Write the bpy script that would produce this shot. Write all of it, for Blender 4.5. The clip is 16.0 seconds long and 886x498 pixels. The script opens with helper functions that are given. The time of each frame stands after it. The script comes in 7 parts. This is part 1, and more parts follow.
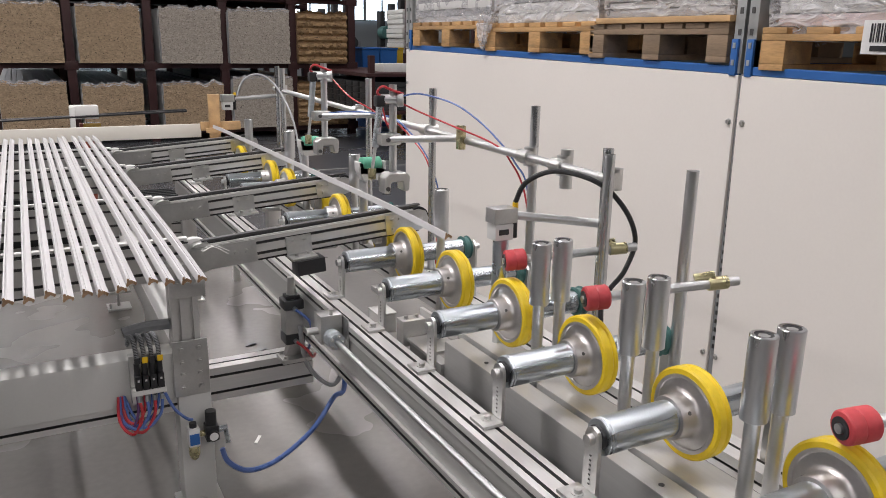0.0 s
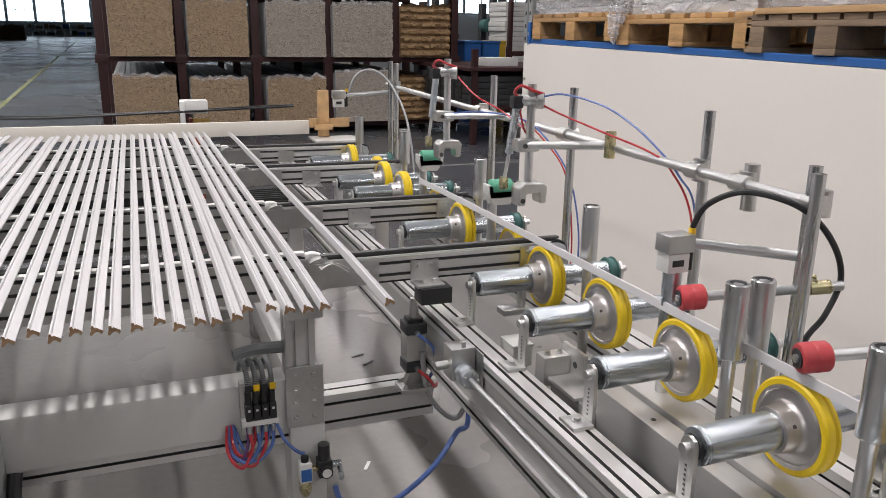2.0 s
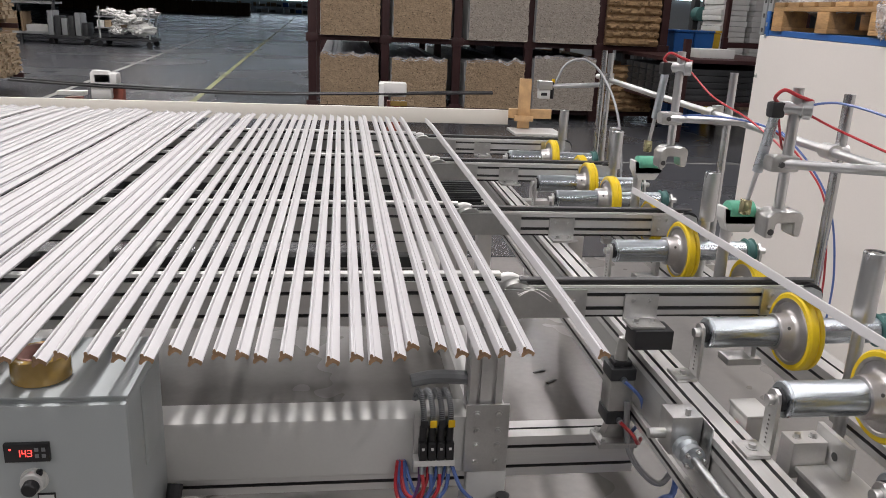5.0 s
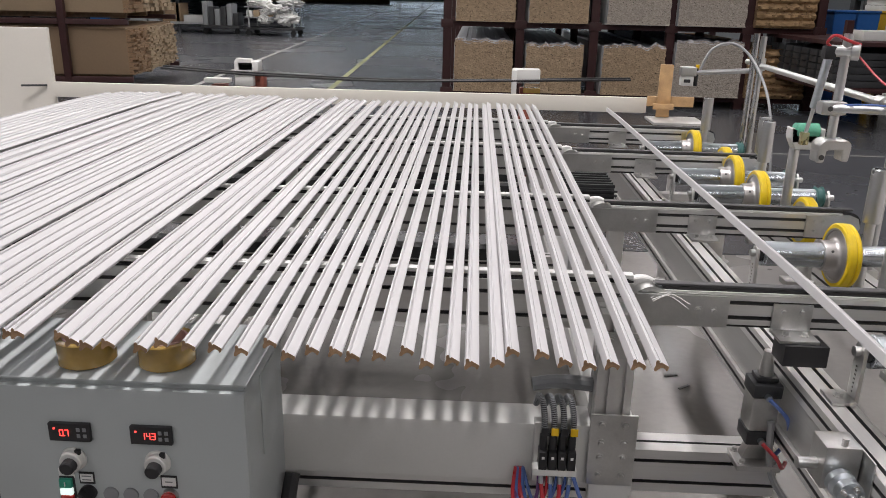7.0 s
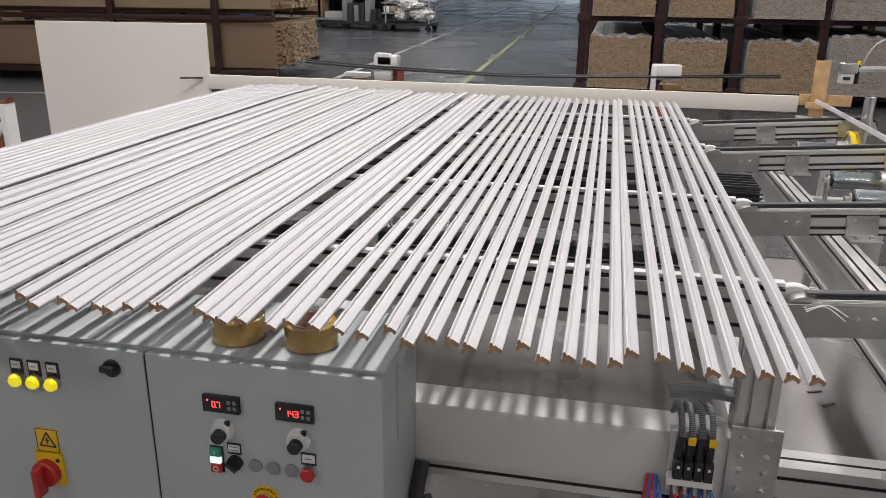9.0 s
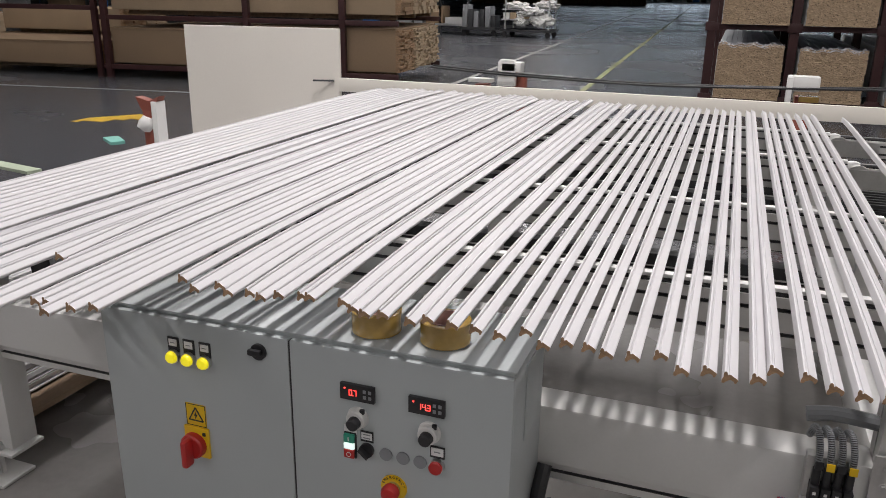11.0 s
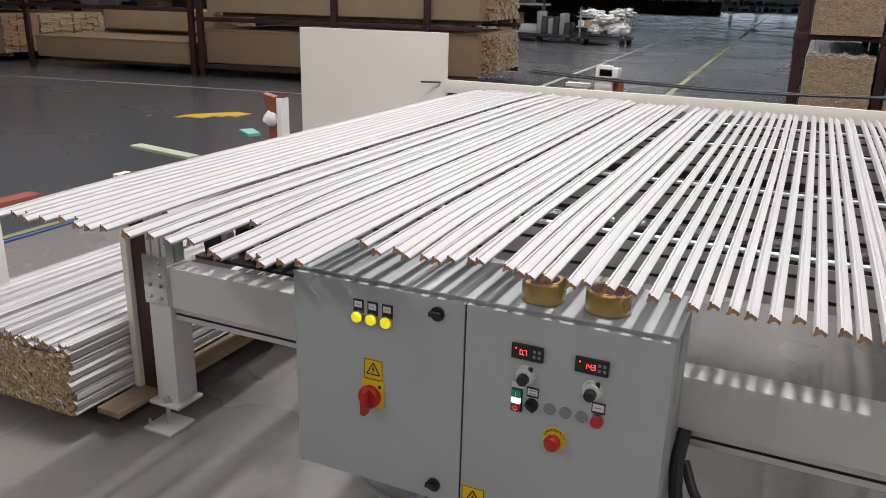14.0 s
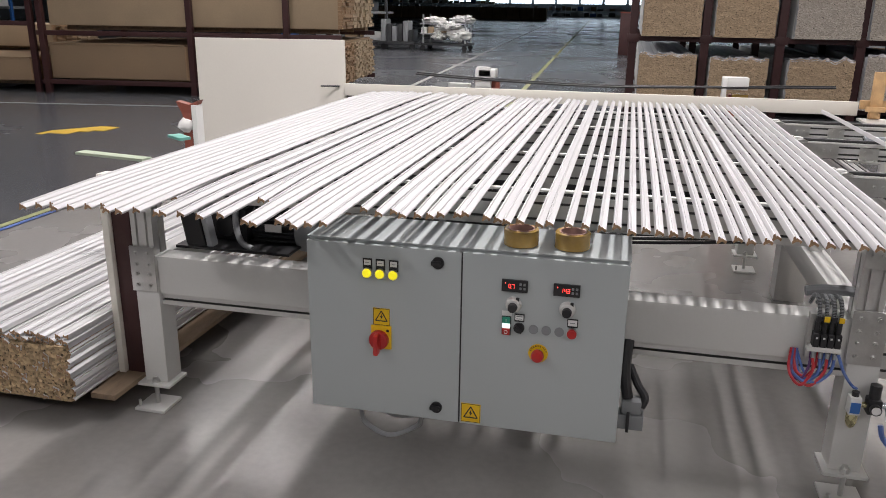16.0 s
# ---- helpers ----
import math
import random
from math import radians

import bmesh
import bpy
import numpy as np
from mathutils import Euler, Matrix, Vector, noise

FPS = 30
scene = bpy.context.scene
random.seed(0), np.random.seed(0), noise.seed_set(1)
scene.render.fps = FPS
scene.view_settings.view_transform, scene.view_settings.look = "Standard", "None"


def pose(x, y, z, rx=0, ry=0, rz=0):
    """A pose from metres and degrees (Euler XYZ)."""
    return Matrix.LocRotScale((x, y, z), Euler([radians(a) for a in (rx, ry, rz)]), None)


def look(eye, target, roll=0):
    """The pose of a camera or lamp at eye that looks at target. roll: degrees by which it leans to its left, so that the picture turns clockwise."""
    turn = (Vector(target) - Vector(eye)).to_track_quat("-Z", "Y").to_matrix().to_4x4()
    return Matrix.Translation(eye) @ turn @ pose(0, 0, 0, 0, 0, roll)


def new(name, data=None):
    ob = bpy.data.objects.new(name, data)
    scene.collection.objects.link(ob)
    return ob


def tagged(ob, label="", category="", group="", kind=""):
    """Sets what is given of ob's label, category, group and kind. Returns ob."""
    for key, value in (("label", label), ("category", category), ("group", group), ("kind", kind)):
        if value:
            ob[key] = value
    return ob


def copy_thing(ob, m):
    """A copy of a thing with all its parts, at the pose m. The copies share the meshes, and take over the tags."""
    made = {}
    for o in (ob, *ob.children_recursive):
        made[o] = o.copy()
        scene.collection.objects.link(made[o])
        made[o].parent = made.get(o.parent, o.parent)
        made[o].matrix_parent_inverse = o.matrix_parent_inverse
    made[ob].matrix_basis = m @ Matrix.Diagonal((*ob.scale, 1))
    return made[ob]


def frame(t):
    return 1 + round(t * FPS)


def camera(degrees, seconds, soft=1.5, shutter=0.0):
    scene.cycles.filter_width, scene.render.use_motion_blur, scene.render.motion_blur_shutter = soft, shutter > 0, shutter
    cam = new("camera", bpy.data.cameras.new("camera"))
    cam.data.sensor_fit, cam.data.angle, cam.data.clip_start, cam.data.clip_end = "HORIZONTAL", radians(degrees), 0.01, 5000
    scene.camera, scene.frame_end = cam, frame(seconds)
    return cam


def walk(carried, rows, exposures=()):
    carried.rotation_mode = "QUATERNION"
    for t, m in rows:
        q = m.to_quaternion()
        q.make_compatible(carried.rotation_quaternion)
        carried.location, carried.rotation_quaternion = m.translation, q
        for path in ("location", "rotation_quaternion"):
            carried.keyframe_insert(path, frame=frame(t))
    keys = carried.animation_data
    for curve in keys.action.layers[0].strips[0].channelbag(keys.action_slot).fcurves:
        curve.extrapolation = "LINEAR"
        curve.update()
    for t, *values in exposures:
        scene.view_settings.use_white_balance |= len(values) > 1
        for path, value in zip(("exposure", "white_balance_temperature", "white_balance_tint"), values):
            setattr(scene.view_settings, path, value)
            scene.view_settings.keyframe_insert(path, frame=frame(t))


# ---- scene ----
cam = camera(59.4, 16.0, 0.9)
PATH = [
    (0, (0.23, 0.15, 1.554), (1.145, 1.853, 1.039), 1.0),
    (0.5, (0.234, 0.165, 1.552), (1.081, 1.901, 1.035), 1.0),
    (1, (0.238, 0.23, 1.545), (1.032, 1.99, 1.02), 1.0),
    (1.5, (0.24, 0.345, 1.546), (0.989, 2.121, 1.014), 0.9),
    (2, (0.23, 0.486, 1.552), (0.935, 2.279, 1.018), 0.9),
    (2.5, (0.212, 0.572, 1.555), (0.863, 2.384, 1.016), 1.0),
    (3, (0.213, 0.641, 1.556), (0.799, 2.475, 1.013), 1.2),
    (3.5, (0.231, 0.704, 1.559), (0.738, 2.559, 1.007), 1.6),
    (4, (0.243, 0.759, 1.552), (0.669, 2.631, 0.993), 2.1),
    (6.5, (0.259, 0.899, 1.548), (0.272, 2.802, 0.931), 1.6),
    (7, (0.264, 0.918, 1.545), (0.196, 2.817, 0.921), 1.3),
    (7.5, (0.259, 0.919, 1.546), (0.109, 2.811, 0.914), 1.2),
    (8, (0.245, 0.914, 1.546), (0.015, 2.797, 0.91), 1.1),
    (8.5, (0.237, 0.908, 1.549), (-0.071, 2.778, 0.909), 0.8),
    (9, (0.231, 0.915, 1.543), (-0.15, 2.771, 0.903), 0.7),
    (11.5, (0.161, 0.847, 1.548), (-0.538, 2.613, 0.92), 0.9),
    (12, (0.139, 0.826, 1.549), (-0.604, 2.574, 0.921), 0.9),
    (12.5, (0.119, 0.804, 1.551), (-0.654, 2.538, 0.921), 0.9),
    (13, (0.098, 0.764, 1.551), (-0.692, 2.491, 0.921), 1.0),
    (13.5, (0.068, 0.679, 1.552), (-0.726, 2.405, 0.926), 1.2),
    (14, (0.032, 0.56, 1.545), (-0.757, 2.291, 0.926), 1.5),
    (14.5, (0.029, 0.427, 1.544), (-0.732, 2.175, 0.938), 1.5),
    (15, (0.012, 0.283, 1.549), (-0.681, 2.061, 0.953), 1.3),
    (15.5, (-0.089, 0.123, 1.541), (-0.67, 1.943, 0.949), 0.9),
    (16, (-0.192, -0.02, 1.543), (-0.621, 1.842, 0.95), 0.8),
]
walk(cam, [(t, look(eye, target, roll)) for t, eye, target, roll in PATH],
     [(0, -0.05), (4, -0.12), (9, -0.17), (12.5, -0.14), (14, -0.05), (16, 0.12)])

# ---- world, large lights ----
world = bpy.data.worlds.new("hall_air")
world.use_nodes = True
scene.world = world
world.node_tree.nodes["Background"].inputs[0].default_value = (0.75, 0.82, 0.9, 1)
world.node_tree.nodes["Background"].inputs[1].default_value = 0.03
scene.view_settings.exposure = 0.0


def area(name, x, y, z, sx, sy, watts, colour=(1.0, 0.947, 0.955), turn=(0, 0, 0)):
    lamp = bpy.data.lights.new(name, "AREA")
    lamp.shape, lamp.size, lamp.size_y, lamp.energy, lamp.color = "RECTANGLE", sx, sy, watts, colour
    ob = new(name, lamp)
    ob.matrix_world = pose(x, y, z, *turn)
    return ob


# rows of long lamps under the hall's ceiling, running along the machine
for lx, watts in ((-13.0, 480), (-6.5, 1200), (5.0, 1000)):
    area("ceiling_lamp", lx, 14, 6.88, 0.35, 46, watts)
area("ceiling_lamp", 0.2, 22, 6.88, 0.35, 30, 300)
# unseen lamp across the hall behind the camera, added as front fill
area("ceiling_lamp", -2.0, -6.0, 6.88, 20, 0.35, 330)
# the slim tube lamp over the machine
area("tube_lamp", -0.6, 3.1, 6.6, 0.3, 1.6, 350, (1.0, 0.945, 0.945))


# ---- materials ----
def mat(name, colour, rough=0.5, metal=0.0, vary=0.12, grain=8.0, fine=80.0, bump=0.05, stretch=(1, 1, 1), wear=0.0,
        wear_colour=None, glow=None, glow_power=1.0, rough_vary=0.15, coat=0.0, alpha=None):
    m = bpy.data.materials.new(name)
    m.use_nodes = True
    n, l = m.node_tree.nodes, m.node_tree.links
    b = n["Principled BSDF"]
    tc = n.new("ShaderNodeTexCoord")
    mp = n.new("ShaderNodeMapping")
    mp.inputs["Scale"].default_value = stretch
    l.new(tc.outputs["Object"], mp.inputs["Vector"])
    big, small = n.new("ShaderNodeTexNoise"), n.new("ShaderNodeTexNoise")
    for t, s, d in ((big, grain, 4.0), (small, fine, 6.0)):
        t.inputs["Scale"].default_value, t.inputs["Detail"].default_value = s, d
        l.new(mp.outputs[0], t.inputs["Vector"])
    info = n.new("ShaderNodeObjectInfo")
    mixn = n.new("ShaderNodeMath")
    mixn.operation = "MULTIPLY_ADD"
    l.new(small.outputs["Fac"], mixn.inputs[0])
    mixn.inputs[1].default_value = 0.4
    l.new(big.outputs["Fac"], mixn.inputs[2])
    ramp = n.new("ShaderNodeMapRange")
    ramp.inputs["From Min"].default_value, ramp.inputs["From Max"].default_value = 0.45, 0.95
    ramp.inputs["To Min"].default_value, ramp.inputs["To Max"].default_value = 1 - vary, 1 + vary
    l.new(mixn.outputs[0], ramp.inputs["Value"])
    rnd = n.new("ShaderNodeMapRange")
    rnd.inputs["To Min"].default_value, rnd.inputs["To Max"].default_value = 1 - vary * 0.4, 1 + vary * 0.4
    l.new(info.outputs["Random"], rnd.inputs["Value"])
    mul = n.new("ShaderNodeMath")
    mul.operation = "MULTIPLY"
    l.new(ramp.outputs[0], mul.inputs[0])
    l.new(rnd.outputs[0], mul.inputs[1])
    col = n.new("ShaderNodeVectorMath")
    col.operation = "SCALE"
    col.inputs[0].default_value = colour
    l.new(mul.outputs[0], col.inputs["Scale"])
    last = col.outputs[0]
    if wear:
        wn = n.new("ShaderNodeTexNoise")
        wn.inputs["Scale"].default_value, wn.inputs["Detail"].default_value = grain * 2.3, 8.0
        l.new(mp.outputs[0], wn.inputs["Vector"])
        wr = n.new("ShaderNodeMapRange")
        wr.inputs["From Min"].default_value, wr.inputs["From Max"].default_value = 0.6, 0.72
        wr.inputs["To Max"].default_value = wear
        l.new(wn.outputs["Fac"], wr.inputs["Value"])
        mx = n.new("ShaderNodeMix")
        mx.data_type = "RGBA"
        l.new(wr.outputs[0], mx.inputs["Factor"])
        l.new(last, mx.inputs["A"])
        mx.inputs["B"].default_value = (*(wear_colour or [c * 0.4 for c in colour]), 1)
        last = mx.outputs["Result"]
    l.new(last, b.inputs["Base Color"])
    rr = n.new("ShaderNodeMapRange")
    rr.inputs["From Min"].default_value, rr.inputs["From Max"].default_value = 0.3, 0.7
    rr.inputs["To Min"].default_value, rr.inputs["To Max"].default_value = rough * (1 - rough_vary), min(1.0, rough * (1 + rough_vary))
    l.new(big.outputs["Fac"], rr.inputs["Value"])
    l.new(rr.outputs[0], b.inputs["Roughness"])
    b.inputs["Metallic"].default_value = metal
    b.inputs["Coat Weight"].default_value = coat
    if bump:
        bp = n.new("ShaderNodeBump")
        bp.inputs["Strength"].default_value, bp.inputs["Distance"].default_value = bump, 0.01
        l.new(small.outputs["Fac"], bp.inputs["Height"])
        l.new(bp.outputs[0], b.inputs["Normal"])
    if glow:
        b.inputs["Emission Color"].default_value, b.inputs["Emission Strength"].default_value = (*glow, 1), glow_power
    if alpha is not None:
        b.inputs["Alpha"].default_value = alpha
    return m


M_FLOOR = mat("epoxy_floor", (0.215, 0.207, 0.198), 0.27, 0, 0.14, 0.7, 30, 0.004, rough_vary=0.3)
M_AISLE = mat("dimmed_aisle_floor", (0.08, 0.083, 0.092), 0.26, 0, 0.14, 0.35, 30, 0.0, rough_vary=0.2)
M_LINE_Y = mat("yellow_floor_paint", (0.27, 0.28, 0.13), 0.45, 0, 0.15, 3, 60, 0.02, wear=0.6, wear_colour=(0.2, 0.2, 0.16))
M_LINE_W = mat("pale_floor_paint", (0.3, 0.3, 0.29), 0.45, 0, 0.15, 3, 60, 0.02, wear=0.5, wear_colour=(0.2, 0.2, 0.2))
M_LINE_B = mat("blue_floor_paint", (0.06, 0.12, 0.35), 0.45, 0, 0.15, 3, 60, 0.02)
M_SIGN = mat("amber_floor_paint", (0.62, 0.4, 0.03), 0.5, 0, 0.15, 5, 60, 0.02, wear=0.4, wear_colour=(0.3, 0.24, 0.1))
M_WALL = mat("hall_wall_paint", (0.3, 0.32, 0.33), 0.8, 0, 0.08, 0.4, 20)
M_CEIL = mat("hall_ceiling_paint", (0.34, 0.35, 0.36), 0.85, 0, 0.08, 0.4, 20)
M_PANEL = mat("white_laminate", (0.84, 0.8, 0.755), 0.42, 0, 0.025, 0.8, 90, 0.008)
M_BOARD = mat("cream_board", (0.76, 0.73, 0.66), 0.5, 0, 0.03, 1.2, 90, 0.01)
M_STRIP = mat("white_primer", (0.57, 0.562, 0.57), 0.38, 0, 0.03, 3, 120, 0.01, (1, 0.1, 1))
M_MDF = mat("raw_fibreboard", (0.33, 0.21, 0.12), 0.9, 0, 0.3, 60, 300, 0.2)
M_ALU = mat("anodised_aluminium", (0.66, 0.655, 0.64), 0.36, 0.6, 0.08, 5, 160, 0.02, (1, 0.06, 1), wear=0.12, wear_colour=(0.35, 0.34, 0.33))
M_ALUX = mat("anodised_aluminium_crosswise", (0.66, 0.655, 0.64), 0.36, 0.6, 0.08, 5, 160, 0.02, (0.06, 1, 1), wear=0.12, wear_colour=(0.35, 0.34, 0.33))
M_WEB = mat("rolled_steel_web", (0.4, 0.4, 0.39), 0.4, 0.55, 0.1, 4, 140, 0.02, (1, 0.08, 1), wear=0.2, wear_colour=(0.28, 0.27, 0.26))
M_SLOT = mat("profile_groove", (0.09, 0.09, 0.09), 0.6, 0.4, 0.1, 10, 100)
M_GREY = mat("light_grey_enamel", (0.63, 0.63, 0.61), 0.42, 0, 0.04, 2.5, 120, 0.015, wear=0.12, wear_colour=(0.46, 0.45, 0.43))
M_CAB = mat("cabinet_enamel", (0.422, 0.455, 0.458), 0.42, 0, 0.03, 2, 260, 0.03)
M_STEEL = mat("zinc_plated_steel", (0.47, 0.51, 0.54), 0.3, 1.0, 0.2, 14, 130, 0.006, (0.12, 1, 1), rough_vary=0.25)
M_CHROME = mat("polished_steel_sleeve", (0.55, 0.56, 0.57), 0.27, 1.0, 0.1, 14, 130, 0, (1, 1, 0.15), rough_vary=0.3)
M_ROD = mat("bright_steel_rod", (0.64, 0.645, 0.65), 0.36, 1.0, 0.06, 9, 60, 0, rough_vary=0.05)
M_PLATE = mat("milled_steel", (0.6, 0.6, 0.59), 0.34, 1.0, 0.1, 14, 160, 0.03, wear=0.15, wear_colour=(0.35, 0.33, 0.3))
M_HUB = mat("turned_aluminium", (0.56, 0.54, 0.53), 0.36, 0.95, 0.12, 12, 120, 0.02, wear=0.25, wear_colour=(0.45, 0.36, 0.34))
M_TYRE = mat("yellow_polyurethane", (0.78, 0.56, 0.015), 0.42, 0, 0.1, 9, 90, 0.02, wear=0.25, wear_colour=(0.5, 0.36, 0.02))
M_RED = mat("red_polyurethane", (0.5, 0.055, 0.065), 0.5, 0, 0.18, 18, 120, 0.04)
M_GREENR = mat("green_rubber", (0.1, 0.36, 0.24), 0.55, 0, 0.15, 18, 120, 0.04)
M_PULLEY = mat("green_pulley", (0.06, 0.16, 0.15), 0.5, 0.1, 0.15, 18, 120, 0.03)
M_BLACK = mat("black_plastic", (0.018, 0.018, 0.02), 0.45, 0, 0.2, 12, 140, 0.03)
M_BELT = mat("black_belt", (0.025, 0.025, 0.026), 0.6, 0, 0.2, 20, 150, 0.05)
M_WBELT = mat("pale_timing_belt", (0.72, 0.72, 0.7), 0.5, 0, 0.06, 20, 150, 0.03)
M_HOSEB = mat("blue_hose", (0.09, 0.16, 0.42), 0.3, 0, 0.1, 20, 100, 0.01, coat=0.3)
M_HOSER = mat("red_hose", (0.5, 0.04, 0.05), 0.3, 0, 0.1, 20, 100, 0.01, coat=0.3)
M_HOSEP = mat("purple_hose", (0.12, 0.05, 0.16), 0.3, 0, 0.1, 20, 100, 0.01, coat=0.3)
M_TBELT = mat("dark_grey_belt", (0.07, 0.07, 0.072), 0.5, 0, 0.15, 20, 150, 0.04)
M_HOSEW = mat("grey_cable", (0.34, 0.35, 0.36), 0.45, 0, 0.1, 20, 100, 0.01)
M_WPLAST = mat("white_plastic", (0.74, 0.74, 0.72), 0.4, 0, 0.05, 8, 100, 0.02)
M_BRASS = mat("brass_fitting", (0.6, 0.55, 0.33), 0.28, 1.0, 0.1, 20, 100, 0.02)
M_WOOD = mat("pale_pine", (0.52, 0.33, 0.16), 0.65, 0, 0.2, 5, 60, 0.06, (4, 0.5, 4))
M_PALLET = mat("pallet_wood", (0.46, 0.275, 0.12), 0.8, 0, 0.4, 6, 70, 0.16, (3, 0.5, 3), wear=0.55, wear_colour=(0.26, 0.17, 0.09))
M_PALGREY = mat("weathered_pallet_wood", (0.25, 0.18, 0.12), 0.85, 0, 0.3, 6, 70, 0.14, (3, 0.5, 3), wear=0.4, wear_colour=(0.14, 0.1, 0.07))
M_BLUE = mat("blue_rack_enamel", (0.03, 0.13, 0.4), 0.38, 0, 0.08, 4, 80, 0.02, wear=0.2, wear_colour=(0.1, 0.2, 0.4))
M_GALV = mat("galvanised_upright", (0.5, 0.52, 0.52), 0.42, 0.7, 0.12, 12, 70, 0.03)
M_MAROON = mat("maroon_rack_steel", (0.05, 0.018, 0.018), 0.5, 0.1, 0.2, 5, 60, 0.04, wear=0.35, wear_colour=(0.06, 0.035, 0.03))
M_RUST = mat("red_oxide_steel", (0.26, 0.075, 0.05), 0.55, 0.1, 0.15, 6, 60, 0.05, wear=0.3, wear_colour=(0.13, 0.06, 0.045))
M_CARD = mat("brown_cardboard", (0.26, 0.18, 0.11), 0.85, 0, 0.1, 1.2, 40, 0.03)
M_CARDL = mat("pale_cardboard", (0.36, 0.27, 0.175), 0.85, 0, 0.12, 1.5, 40, 0.03)
M_YELLOW = mat("signal_yellow", (0.8, 0.5, 0.01), 0.4, 0, 0.05, 10, 90, 0.01)
M_REDP = mat("signal_red_plastic", (0.45, 0.022, 0.02), 0.35, 0, 0.08, 10, 90, 0.01)
M_YLAMP = mat("lit_yellow_lens", (0.8, 0.7, 0.02), 0.3, 0, 0.03, 10, 90, 0, glow=(1.0, 0.85, 0.02), glow_power=0.55)
M_LED = mat("red_led", (0.5, 0.02, 0.02), 0.4, 0, 0, 10, 90, 0, glow=(1.0, 0.06, 0.05), glow_power=3.0)
M_GLED = mat("green_white_lamp", (0.7, 0.9, 0.85), 0.4, 0, 0, 10, 90, 0, glow=(0.85, 1.0, 0.95), glow_power=0.9)
M_GREENP = mat("green_plastic", (0.03, 0.3, 0.2), 0.4, 0, 0.05, 10, 90, 0.01)
M_LABEL = mat("white_label", (0.75, 0.75, 0.74), 0.5, 0, 0.02, 10, 90, 0)
M_TAPE = mat("amber_tape", (0.42, 0.27, 0.07), 0.18, 0, 0.15, 20, 90, 0.01, coat=0.6)
M_TAPEC = mat("tape_core_card", (0.5, 0.3, 0.26), 0.8, 0, 0.25, 40, 90, 0.03)
M_DARK = mat("dark_machine", (0.05, 0.052, 0.055), 0.5, 0.3, 0.3, 3, 40, 0.05)
M_GREYP = mat("grey_cap_plastic", (0.24, 0.25, 0.26), 0.5, 0, 0.05, 10, 90, 0.01)
M_WINDOW = mat("daylit_window", (0.8, 0.85, 0.9), 0.5, 0, 0, 1, 10, 0, glow=(0.72, 0.86, 1.0), glow_power=3.2)
M_ROOF = mat("added_roof_glow", (0.8, 0.8, 0.8), 0.5, 0, 0, 1, 10, 0, glow=(1.0, 0.96, 0.93), glow_power=2.6)
M_TEAL = mat("teal_paint", (0.16, 0.42, 0.36), 0.6, 0, 0.1, 8, 60, 0.03)
M_SAGE = mat("sage_paint", (0.36, 0.42, 0.31), 0.6, 0, 0.1, 8, 60, 0.03)


